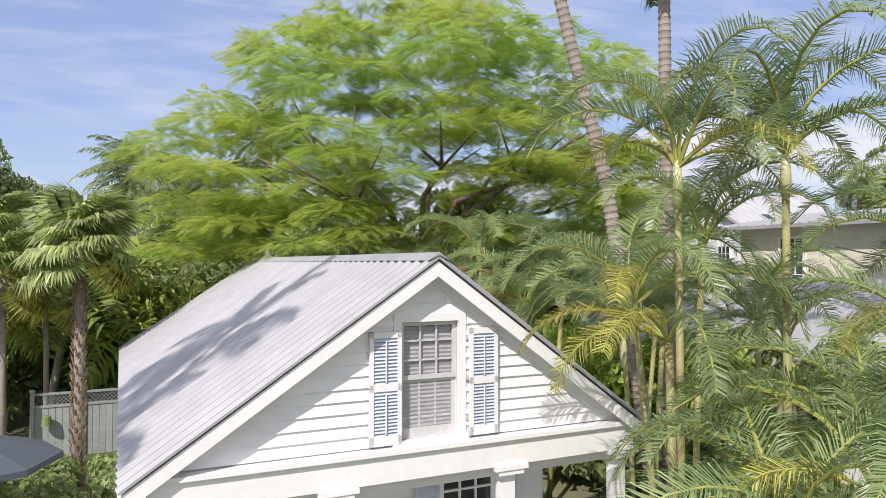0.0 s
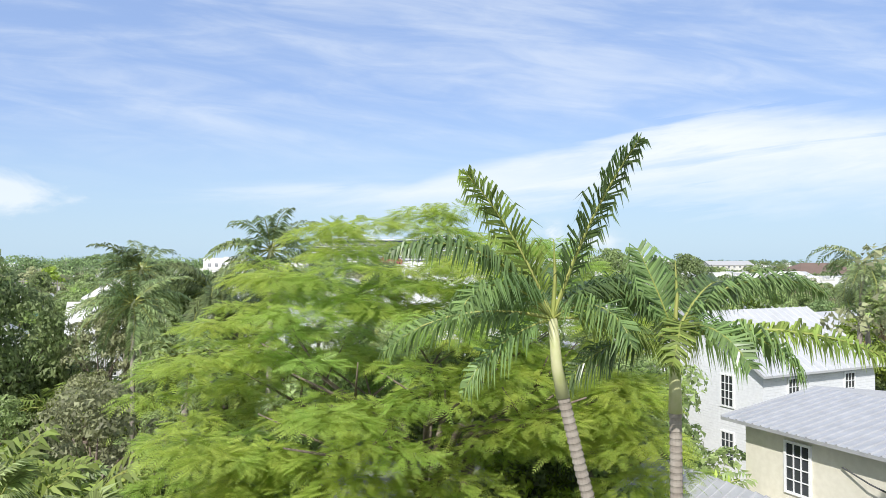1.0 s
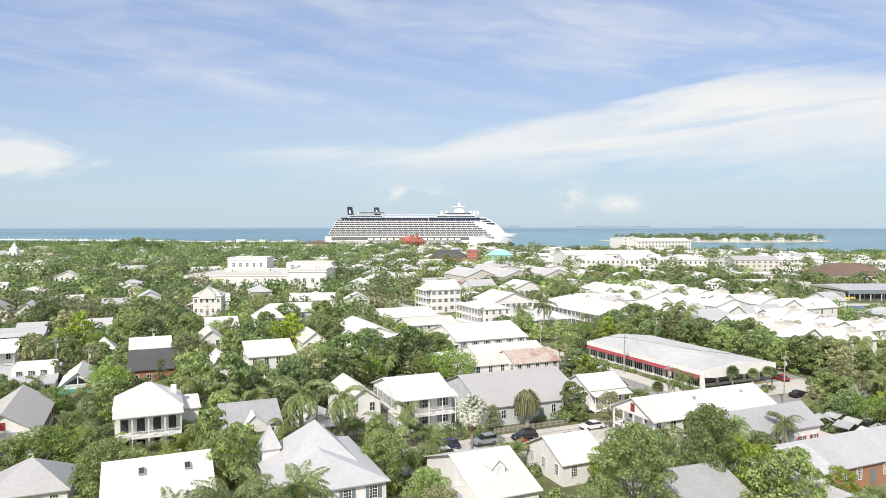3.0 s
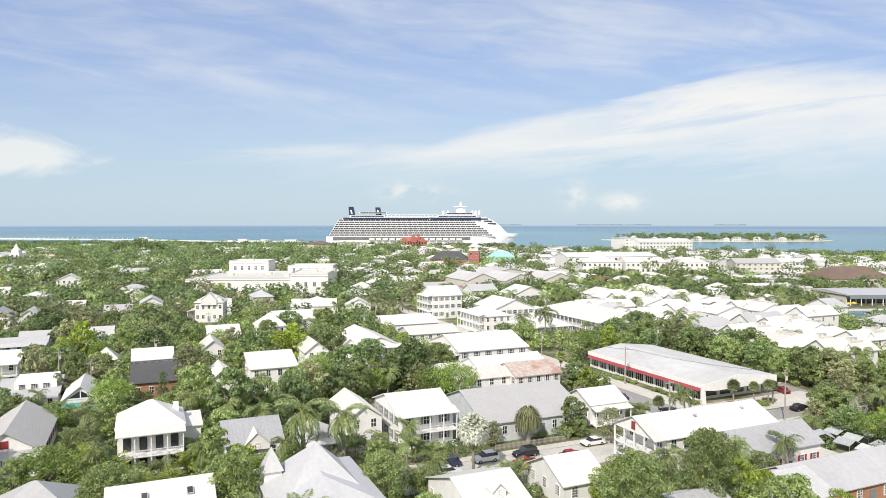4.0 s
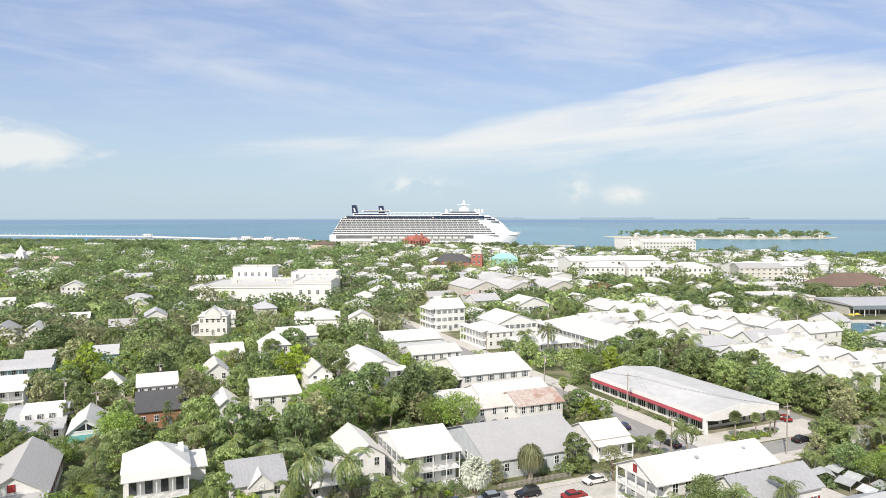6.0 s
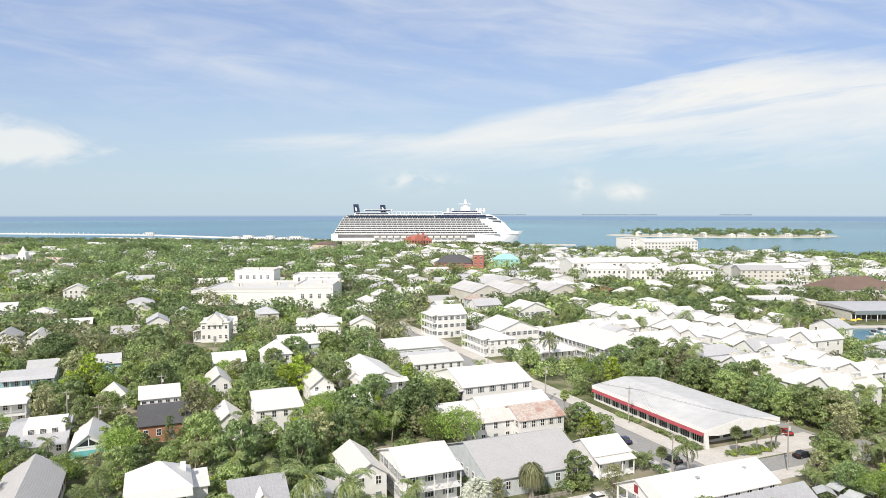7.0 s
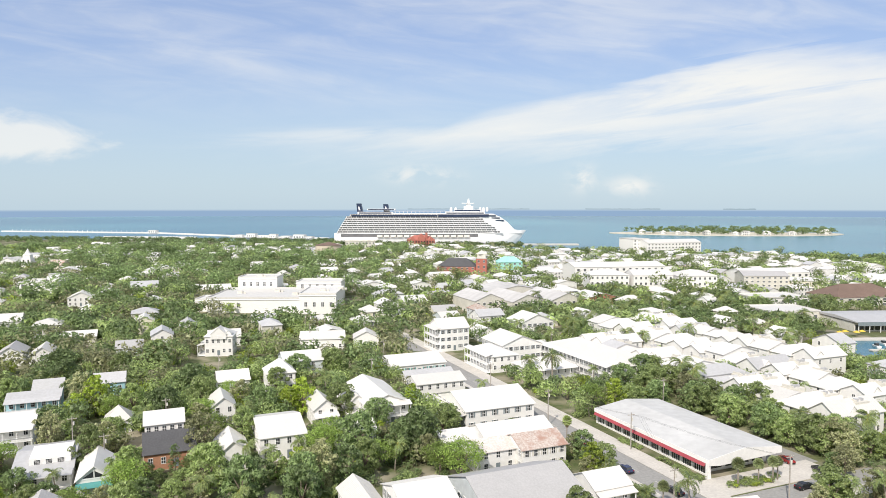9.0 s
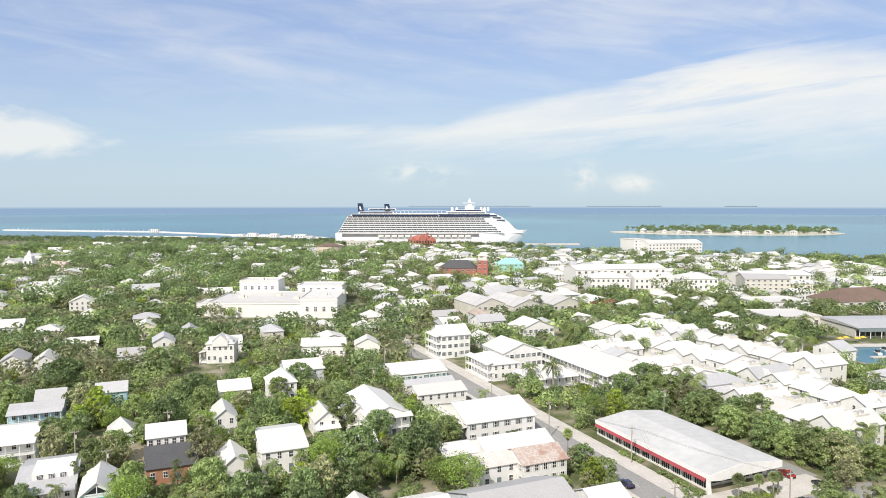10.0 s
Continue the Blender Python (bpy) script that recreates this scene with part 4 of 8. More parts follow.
# townhouse rows: units with their own gables
rng = random.Random(5)
for bu, bv, n, wdt in ((167, 125.5, 13, 20), (196, 138, 15, 19), (224, 178, 11, 20)):
    for k in range(n):
        vv = bv + k * 9.6
        e = 7.4 + rng.uniform(-0.9, 0.9)
        wd = wdt * rng.uniform(0.72, 1.0)
        t = house(bu + rng.uniform(-1.5, 2.5), vv, wd, 9.2, e, e + rng.uniform(2.0, 3.2), ("gu", "hip", "gv", "gu")[k % 4], wall=WHITE, floors=2, ribs=0.9 if bu < 190 else 0,
                  label="white harbour townhouse with a white metal roof", group="harbour townhouses", gap=4.2, faces="fl", simple=True, roof=METALROOF if rng.random() < 0.94 else OLDMETAL)
        hh = e - GROUND
        if k % 4 in (0, 3):
            gable_dormer(t, wd * rng.uniform(0.2, 0.4), 0.8, hh - 0.3, 3.2, 0.9, 4)
        if rng.random() < 0.5:
            part("parapet", Geo().box(wd * 0.55, 2.4, hh + 0.2, wd * 0.85, 6.8, hh + 2.2).box(wd * 0.57, 2.6, hh + 2.2, wd * 0.59, 6.6, hh + 2.9), STUCCO, t)
            part("air_conditioner", Geo().box(wd * 0.6, 3, hh + 2.2, wd * 0.6 + 1.0, 4, hh + 3.1), OLDMETAL, t)
            part("air_conditioner", Geo().box(wd * 0.72, 3.2, hh + 2.2, wd * 0.72 + 1.0, 4.2, hh + 3.0), OLDMETAL, t)

# the long shop with the red awning
FOOT.append((115.5, 112, 142, 166))
FOOT.append((-5.0, 150, 8.0, 176))
shop = thing("shop_building", grid(118.4, 120.5), "long low white shop with a red awning and tall windows", "shop")
part("wall", Geo().box(2.6, 3, 0, 22, 44, 4.5), WHITE, shop)
part("roof", Geo().prism([(-0.4, 4.7), (11, 6.2), (23, 4.9), (23, 4.5), (11, 5.8), (-0.4, 4.3)], 1, -0.6, 44.4), material("shop_roof", (0.58, 0.58, 0.57), (0.52, 0.52, 0.51), scale=0.5, rough=0.7), shop, "pale grey low-pitched roof")
part("fascia", Geo().prism([(-0.4, 3.3), (-0.4, 4.7), (11, 6.2), (23, 4.9), (23, 3.3), (3, 2.9)], 1, -0.75, -0.6), WHITE, shop, "broad white end gable")
part("side_fascia", Geo().box(-0.55, -0.6, 3.7, -0.4, 44.4, 4.72), WHITE, shop)
part("awning", Geo().prism([(-1.0, 2.95), (-0.5, 3.72), (-0.42, 3.72), (-0.92, 2.95)], 1, 0.2, 44), AWNING, shop, "continuous dark red awning")
part("column", Geo().prism([(-0.5, 0), (0.6, 0), (0.1, 4), (-0.5, 4)], 1, -0.6, 0.2), WHITE, shop)
for k in range(11):
    s = 2.2 + k * 3.9
    wv = part("shop_window", Geo().box(0.85, s, 0.5, 0.95, s + 3.2, 3.1), GLASS, shop)
    part("pier", Geo().box(0.7, s + 3.2, 0, 1.0, s + 3.9, 3.6), WHITE, shop)
    for j in range(5):
        part("mullion", Geo().box(0.78, s + 0.1 + j * 0.72, 0.4, 0.85, s + 0.2 + j * 0.72, 3.15), TRIM, wv)
part("plinth", Geo().box(0.72, 0.2, 0, 0.98, 44, 0.5), WHITE, shop)
part("soffit", Geo().box(-0.3, 0, 3.5, 22.5, 44, 3.62), WHITE, shop)
for k in range(4):
    part("front_window", Geo().box(4 + k * 4.4, 2.9, 0.7, 7.2 + k * 4.4, 3, 2.9), GLASS, shop)
hedge_boxes = [(115.2, 120, 117, 134), (115.2, 142, 117, 150)]


# ---------------------------------------------------------------- larger buildings further off
def block(x, y, w, d, h, floors, cols, wall, label, turn=0, roof="flat", roofmat=None, category="building", rise=3.0, group="harbour buildings", name="building"):
    """A larger building whose front looks towards the camera; x, y is the near left corner in the plan."""
    m = pose(x, y, GROUND, 0, 0, turn)
    t = thing(name, m, label, category, group)
    cs = [xy(*(m @ Vector(c)).xy) for c in ((0, 0, 0), (w, 0, 0), (w, d, 0), (0, d, 0))]
    FOOT.append((min(c[0] for c in cs), min(c[1] for c in cs), max(c[0] for c in cs), max(c[1] for c in cs)))
    part("wall", wall_geo(roof, w, d, h, h + rise) if roof in ("gu", "gv") else Geo().box(0, 0, 0, w, d, h), wall, t)
    part("roof", roof_geo(roof, w, d, h, h + rise if roof != "flat" else h + 0.7, 0.4), roofmat or METALROOF, t)
    st = h / floors
    bw = w / cols * 0.36
    key = ("block_window", round(bw, 2), round(st, 2))
    if key not in MESHES:
        MESHES[key] = Geo().box(-bw / 2, -0.12, 0, bw / 2, 0.02, st * 0.42).box(-bw / 2 - 0.15, -0.2, -0.15, bw / 2 + 0.15, 0.02, 0, 1).box(-bw / 2 - 0.15, -0.2, st * 0.42, bw / 2 + 0.15, 0.02, st * 0.42 + 0.12, 1).mesh("window", [FARGLASS, TRIM])
    for k in range(floors):
        for i in range(cols):
            part("window", MESHES[key], None, t, m=pose(w * (i + 0.5) / cols, -0.01, st * k + st * 0.28))
    return t


civ = thing("civic_building", pose(-141, 407, GROUND, 0, 0, 1), "broad white civic building of flat-roofed blocks", "building", "harbour buildings")
FOOT.append((*[q - 6 for q in xy(-141, 407)], *[q + 44 for q in xy(-90, 420)]))
FOOT.append((*[q - 4 for q in xy(-80, 403)], *[q + 30 for q in xy(-75, 408)]))
for x0, y0, x1, y1, h in ((0, 0, 56, 50, 8.8), (56, -4, 78, 34, 11.6), (5, 50, 31, 70, 16.0), (44, 50, 74, 72, 12.6), (-9, 6, 0, 24, 7.2), (58, 34, 76, 50, 9.6)):
    w_ = part("wall", Geo().box(x0, y0, 0, x1, y1, h), WHITE, civ)
    part("cornice", Geo().box(x0 - 0.4, y0 - 0.4, h - 0.9, x1 + 0.4, y0, h - 0.6), TRIM, w_)
    part("roof", roof_geo("flat", x1 - x0, y1 - y0, h, h + 0.9, 0.15), METALROOF, civ, m=pose(x0, y0, 0))
civ_win = Geo().box(-0.8, -0.12, 0, 0.8, 0.02, 2.6).box(-1.0, -0.2, -0.2, 1.0, 0.02, 0, 1).box(-0.06, -0.16, 0, 0.06, 0, 2.6, 1).box(-0.8, -0.16, 1.5, 0.8, 0, 1.6, 1).mesh("window", [FARGLASS, TRIM])
for x, y, z in [(8 + k * 5.4, 0, 3.4) for k in range(3)] + [(60 + k * 5.0, -4, 4.4) for k in range(4)] + [(9 + k * 4.5, 50, 10.6) for k in range(5)] + [(48 + k * 5, 50, 9.0) for k in range(5)]:
    part("window", civ_win, None, civ, m=pose(x, y - 0.01, z))
for x, y, h in ((12, 22, 8.8), (34, 30, 8.8), (48, 16, 8.8), (66, 12, 11.6), (76, 20, 11.6), (16, 58, 16.0)):
    part("roof_plant", Geo().box(x, y, h, x + 3.4, y + 2.6, h + 1.6).box(x + 4, y + 0.4, h, x + 5.4, y + 1.8, h + 1.1), STUCCO, civ, "grey rooftop plant")
ofb = block(-300, 482, 26, 22, 10.0, 2, 5, WHITE, "plain white modern office block with a flat roof", turn=8)
part("roof_house", Geo().box(15, 9, 10, 23, 17, 13.4), WHITE, ofb)
for x in (4, 11):
    part("roof_plant", Geo().box(x, 10, 10.2, x + 2.6, 12.4, 11.6), STUCCO, ofb)
house(-53, 489, 15, 13, 6.5, 10, "gv", floors=2, label="white gabled house by the office block")
# church with a steeple
ch = thing("church", pose(-452, 694, GROUND, 0, 0, 6), "white church with a small steeple and a gabled front", "church")
part("nave", wall_geo("gv", 17, 26, 7.5, 11.5), WHITE, ch)
part("roof", roof_geo("gv", 17, 26, 7.5, 11.9, 0.4), METALROOF, ch)
part("cross", Geo().box(8.2, -0.2, 11.6, 8.8, 0.2, 15).box(7.2, -0.2, 13.2, 9.8, 0.2, 13.8), WHITE, ch)
part("tower", Geo().box(22, 0, 0, 31, 9, 11).box(23, 1, 11, 30, 8, 14.5), WHITE, ch)
part("spire", Geo().tube([(26.5, 4.5, 14.5), (26.5, 4.5, 16.2), (26.5, 4.5, 21)], [4.2, 2.4, 0.1], 8), WHITE, ch)
# dark panels on the solid tower stand for its shaded belfry openings
for x in (24.2, 28.8):
    part("belfry_opening", Geo().box(x - 0.7, -0.06, 6.5, x + 0.7, 0, 9.6), GLASS, ch)
block(-398, 672, 23, 14, 6.5, 2, 6, CREAM, "cream building with an orange tiled roof", roof="gu", roofmat=TILEROOF, rise=4.5)
# old custom house
cu = thing("museum", pose(-50, 1016, GROUND, 0, 0, 8), "red brick custom house with steep gables", "museum")
part("wall", Geo().box(0, 0, 0, 40, 22, 15), BRICK, cu)
part("roof", roof_geo("hip", 40, 22, 15, 21, 0.6), BRICK, cu)
for i, (x, wd, hh) in enumerate(((2, 9, 20), (15, 10, 24), (30, 9, 19))):
    part("gable", Geo().prism([(x, 0), (x + wd, 0), (x + wd, hh - 6), (x + wd / 2, hh), (x, hh - 6)], 1, -1.5, 12), BRICK, cu)
for k in range(3):
    for i in range(9):
        part("window", Geo().box(2.2 + i * 4.2, -1.65, 1.5 + k * 4.4, 4.2 + i * 4.2, -1.4, 4.3 + k * 4.4), GLASS, cu)
part("tower", Geo().box(26, 1, 15, 29, 4, 25), BRICK, cu)
# round stone cistern
FOOT.append((*[q - 20 for q in xy(-145, 866)], *[q + 20 for q in xy(-145, 862)]))
tk = thing("cistern", pose(-145, 872, GROUND), "round tan stone cistern with a low conical roof", "tank")
part("wall", Geo().tube([(0, 0, 0), (0, 0, 15)], [16.5, 16.5], 32), TANWALL, tk)
part("roof", Geo().tube([(0, 0, 15), (0, 0, 19)], [17.2, 0.5], 32), BROWNROOF, tk)
block(-138, 976, 42, 18, 14.0, 3, 9, STUCCO, "long pale warehouse on the harbour", turn=6, roofmat=STUCCO)
block(-4, 642, 36, 20, 8.0, 2, 7, BRICK, "old brick hall with a slate hip roof", turn=-8, roof="hip", roofmat=DARKROOF, rise=7)
tw = block(32, 636, 10, 10, 15.5, 3, 2, BRICK, "red brick tower with a pale top", turn=-8)
part("belfry", Geo().box(1, 1, 15.5, 9, 9, 19.5).tube([(5, 5, 19.5), (5, 5, 23)], [6.2, 0.4], 4), STUCCO, tw)
block(56, 690, 26, 16, 8.0, 2, 5, TEALROOF, "low teal building with a teal hip roof", roof="hip", roofmat=TEALROOF, rise=5)
for x, y, w, d in ((20, 402, 20, 34), (42, 398, 20, 40), (66, 405, 22, 36), (30, 440, 44, 30)):
    block(x, y, w, d, 8.0, 2, 5, STUCCO, "large warehouse with a pale grey roof", turn=22, roof="gv", roofmat=material("pale_grey_roof", (0.55, 0.54, 0.53), (0.48, 0.47, 0.46), scale=0.3, rough=0.7), rise=4)
block(90, 420, 24, 20, 7, 2, 5, SOFTBRICK, "low building of pinkish brick", turn=22, roof="gv", roofmat=METALROOF)
# hotels by the water
block(252, 896, 24, 34, 21.0, 5, 4, WHITE, "white end wing of the waterfront hotel", turn=17)
block(266, 880, 82, 26, 17.0, 4, 16, WHITE, "long white waterfront hotel with balconies", turn=17, roof="gu", rise=4)
for i, x in enumerate((112, 144, 176)):
    block(x, 512 - i * 3, 30, 22, 12.5, 3, 8, WHITE, "white apartment house of three storeys", turn=2, roof="gu" if i % 2 else "hip", rise=3.5)
block(110, 560, 80, 30, 14.0, 3, 14, WHITE, "broad white resort building near the harbour", turn=10, roof="gu", rise=3)
block(229, 514, 33, 22, 11.8, 4, 8, STUCCO, "grey apartment house of four storeys", turn=-6, roof="gu", roofmat=GREYROOF, rise=3)
block(262, 508, 30, 26, 8.0, 2, 6, CREAM, "pale yellow building on the waterfront", turn=4)
block(250, 560, 60, 26, 9.0, 2, 10, WHITE, "white resort building by the water", turn=10, roof="gu")
block(196, 420, 36, 22, 7.0, 2, 7, WHITE, "low white building on the dockside", turn=10)
block(250, 428, 50, 28, 6.5, 2, 8, STUCCO, "dockside hall with a brown hip roof", turn=10, roof="hip", roofmat=BROWNROOF, rise=7)
rst = thing("restaurant", pose(211, 343, GROUND, 0, 0, 3), "low dockside restaurant with a grey roof and dark glazed front", "building", "harbour buildings")
FOOT.append((*[q - 14 for q in xy(211, 343)], *[q + 34 for q in xy(230, 352)]))
part("wall", Geo().box(0.5, 3, 0, 70, 36, 4.4), STUCCO, rst)
part("roof", Geo().prism([(-0.8, 5.4), (19, 6.6), (37, 5.4), (37, 4.9), (-0.8, 4.9)], 0, 0, 71), OLDMETAL, rst, "broad pale grey metal roof")
part("fascia", Geo().box(0, -1.0, 3.5, 71, -0.8, 5.5), SHUTTER, rst, "dark fascia band")
for i in range(13):
    part("post", Geo().box(0.4 + i * 5.8, -0.7, 0, 0.7 + i * 5.8, -0.4, 3.6), TRIM, rst)
    part("window", Geo().box(1.2 + i * 5.3, 2.85, 0.7, 5.6 + i * 5.3, 3.0, 3.4), GLASS, rst)
block(180, 372, 30, 24, 6.0, 1, 6, STUCCO, "low flat-roofed dockside bar", turn=6)
for i in range(4):
    ps = thing("parasol", pose(196 + i * 4.2, 332.5 + (i % 2) * 2.4, GROUND), "yellow parasol on the dockside terrace", "parasol", "terrace parasols")
    part("canopy", Geo().tube([(0, 0, 2.2), (0, 0, 3.0)], [1.7, 0.05], 8), material("yellow_canvas", (0.75, 0.52, 0.08), scale=6, rough=0.9) if i == 0 else bpy.data.materials["yellow_canvas"], ps)
    part("pole", Geo().tube([(0, 0, 0), (0, 0, 3)], [0.04, 0.04], 6), POLEWOOD, ps)
dk = tagged(new("jetty", Geo().box(0, 0, -0.5, 40, 2.4, 0.1).mesh("jetty", CONCRETE)), "grey wooden jetty in the marina", "jetty", kind="structure")
dk.matrix_basis = pose(192, 300, GROUND, 0, 0, 8)
dk = tagged(new("jetty", Geo().box(0, 0, -0.5, 80, 5, 0.12).mesh("jetty", CONCRETE)), "pale quay beside the marina", "jetty", kind="structure")
dk.matrix_basis = pose(191, 324, GROUND, 0, 0, 2)
for i in range(5):
    bt = thing("boat", pose(200 + i * 7, 310 + (i % 2) * 6, 0.0, 0, 0, 80 + i * 6), "small white moored motor boat", "boat", "marina boats")
    part("hull", Geo().prism([(-1.1, 0.9), (-0.8, -0.1), (0.8, -0.1), (1.1, 0.9)], 0, -3, 2).prism([(-1.1, 0.9), (-0.8, -0.1), (0.8, -0.1), (1.1, 0.9)], 0, 2, 2.02), WHITE, bt)
    part("cabin", Geo().prism([(-1.2, 0.9), (1.0, 0.9), (0.6, 2.0), (-1.0, 2.0)], 1, -0.7, 0.7), GLASS, bt)

# open ground before the fronts that stay in sight
for x0, y0, x1, y1 in ((-140, 372, -66, 404), (-304, 446, -272, 484), (-105, 262, -88, 290), (-240, 398, -216, 428), (-455, 640, -418, 694), (-400, 620, -374, 672), (-8, 590, 46, 640), (-176, 905, -118, 860), (52, 640, 84, 690)):
    hw = abs(x1 - x0) * 0.5
    for f in (0.1, 0.5, 0.9):
        u_, v_ = xy((x0 + x1) / 2, y0 + (y1 - y0) * f)
        FOOT.append((u_ - hw, v_ - 6, u_ + hw, v_ + 6))

# scattered small houses across the rest of the town
rng = random.Random(11)


def free(u0, v0, u1, v1, pad=2.0):
    return all(u1 + pad < a or u0 - pad > c or v1 + pad < b or v0 - pad > e for a, b, c, e in FOOT)


FARTOWN = Geo()
made = 0
for k in range(3600):
    x, y = rng.uniform(-560, 420), rng.uniform(235, 1060)
    if abs(x) > 0.68 * y + 15 or y > 1060 - max(0, x + 150) * 0.42:
        continue
    if 170 < x and y < 420:
        continue
    u, v = xy(x, y)
    w, d = rng.uniform(8, 15), rng.uniform(9, 15)
    if y > 420:
        w, d = w * rng.uniform(1, 1.5), d * 1.15
    if not free(u, v, u + w, v + d, 3.5 if y > 450 else 6.0):
        continue
    if rng.random() < (0.72 if x < -60 else 0.15):
        continue
    e = rng.choice((4.6, 5.0, 7.0, 7.4, 7.6))
    rf = rng.choices((METALROOF, OLDMETAL, GREYROOF, TILEROOF), (8, 2, 1, 0.12))[0]
    kd, rs = rng.choice(("gu", "gv", "hip")), rng.uniform(2.0, 3.2)
    wm = rng.choices((SIDING, WHITE, STUCCO, CREAM, PALEBLUE), (5, 4, 2, 1, 1))[0]
    if y < 470:
        house(u, v, w, d, e, e + rs, kd, wall=wm, roof=rf, floors=1 if e < 6 else 2, label="white-roofed town house among trees", faces="f" if y > 420 else "fl", gap=4.5 if y < 420 else 7.0, door=False, simple=True)
    else:
        FOOT.append((u, v, u + w, v + d))
        m = grid(u, v)
        h = e - GROUND
        for src, mi in ((wall_geo(kd, w, d, h, h + rs), (WHITE, STUCCO, CREAM, SIDING, PALEBLUE).index(wm)), (roof_geo(kd, w, d, h, h + rs, 0.4), 5 + (METALROOF, OLDMETAL, GREYROOF, TILEROOF).index(rf))):
            k0 = len(FARTOWN.v)
            FARTOWN.v += [tuple(m @ Vector(p)) for p in src.v]
            FARTOWN.f += [tuple(k0 + q for q in f) for f in src.f]
            FARTOWN.m += [mi] * len(src.f)
        for i in range(int(w / 3.2)):
            for fl in range(1 if e < 6 else 2):
                x0, z0 = 1.0 + i * 3.2, 1.4 + fl * 3.1
                src = Geo().box(x0, -0.06, z0, x0 + 1.2, 0, z0 + 1.5)
                k0 = len(FARTOWN.v)
                FARTOWN.v += [tuple(m @ Vector(p)) for p in src.v]
                FARTOWN.f += [tuple(k0 + q for q in f) for f in src.f]
                FARTOWN.m += [9] * len(src.f)
    made += 1
    if made > 540:
        break
far_rng = random.Random(29)
for k in range(700):
    x, y = far_rng.uniform(-40, 400), far_rng.uniform(455, 930)
    if x > 0.66 * y or y > 1040 - max(0, x + 150) * 0.42 or (x > 170 and y < 480):
        continue
    u, v = xy(x, y)
    w, d, h, rs = far_rng.uniform(9, 20), far_rng.uniform(9, 15), far_rng.choice((4.2, 6.4, 6.8, 8.6)), far_rng.uniform(1.4, 3.0)
    if not free(u, v, u + w, v + d, 3.0):
        continue
    FOOT.append((u, v, u + w, v + d))
    kd, m = far_rng.choice(("gu", "gv", "hip")), grid(u, v)
    for src, mi in ((wall_geo(kd, w, d, h, h + rs), far_rng.choice((0, 0, 1, 3))), (roof_geo(kd, w, d, h, h + rs, 0.4), far_rng.choice((5, 5, 5, 6)))):
        k0 = len(FARTOWN.v)
        FARTOWN.v += [tuple(m @ Vector(p)) for p in src.v]
        FARTOWN.f += [tuple(k0 + q for q in f) for f in src.f]
        FARTOWN.m += [mi] * len(src.f)
tagged(new("far_houses", FARTOWN.mesh("far_houses", [WHITE, STUCCO, CREAM, SIDING, PALEBLUE, METALROOF, OLDMETAL, GREYROOF, TILEROOF, FARGLASS])), "many small white town houses in the distance", "houses", kind="stuff")

# ---------------------------------------------------------------- cruise ship
SHIPW = material("ship_white", (0.80, 0.80, 0.80), (0.76, 0.76, 0.76), scale=0.3, rough=0.4, stain=0.08)
SHIPD = material("ship_dark_blue", (0.03, 0.045, 0.09), (0.025, 0.04, 0.08), scale=0.3, rough=0.3)
# balcony glass greyed, so its colour carries some distance haze
SHIPG = material("ship_balcony_glass", (0.20, 0.20, 0.205), (0.15, 0.15, 0.155), scale=0.2, rough=0.2)
ship = thing("cruise_ship", pose(-184, 1182, 0, 0, 0, 0) @ Matrix.Diagonal((1, 1, 1.06, 1)), "white cruise ship with dark blue funnels, moored at the pier", "ship")
hull = Geo()
prof = [(0, 0, 0.80), (6, 0, 0.95), (30, 0, 1), (240, 0, 1), (275, 0, 0.9), (300, 0, 0.62), (318, 0, 0.3), (330, 0, 0.02)]
rings = []
for x, _, b in prof:
    fl = 18.0 if x < 240 else 18.0 + (x - 240) * 0.055
    rake = 0 if x < 290 else -(x - 290) * 0.42
    half = 18.5
    rings.append([(x + rake, -half * b * 0.92, 0), (x + rake * 0.62, -half * b, 8), (x, -half * b, fl), (x, half * b, fl), (x + rake * 0.62, half * b, 8), (x + rake, half * b * 0.92, 0)])
for a, b in zip(rings, rings[1:]):
    for j in range(6):
        j2 = (j + 1) % 6
        hull.face([a[j], a[j2], b[j2], b[j]])
hull.face(list(reversed(rings[0])))
part("hull", hull, SHIPW, ship)
part("boot_stripe", Geo().box(2, -18.9, 0, 262, -18.5, 2.2), SHIPD, ship, "dark blue waterline band")
for i in range(9):
    z = 18 + i * 3.4
    x0, x1 = 4 + i * 2.2, 288 - i * 5.2
    if i >= 8:
        x0, x1 = 26, 262
    dkp = part("deck", Geo().box(x0, -18.2, z, x1, 18.2, z + 1.0).box(x0 + 1.5, -16.6, z + 1.0, x1 - 1.5, 16.6, z + 3.4), [SHIPW], ship)
    bal = Geo()
    n = int((x1 - x0 - 4) / 4.2)
    for k in range(n):
        xx = x0 + 2.5 + k * 4.2
        bal.box(xx, -16.75, z + 1.0, xx + 3.5, -16.55, z + 3.4)
    tagged(part("cabin_window", bal, SHIPG, dkp), "row of small dark cabin doors", kind="stuff")
    div = Geo()
    for k in range(n + 1):
        xx = x0 + 2.0 + k * 4.2
        div.box(xx, -18.2, z + 1.0, xx + 0.4, -16.6, z + 3.4)
    tagged(part("balcony_screen", div, SHIPW, dkp), "white screens between the cabin balconies", kind="stuff")
# dark strip on the flat hull, drawn for the shade of the lifeboat recess
part("lifeboat_recess", Geo().box(12, -18.75, 12.2, 246, -18.45, 17.4), SHIPG, ship)
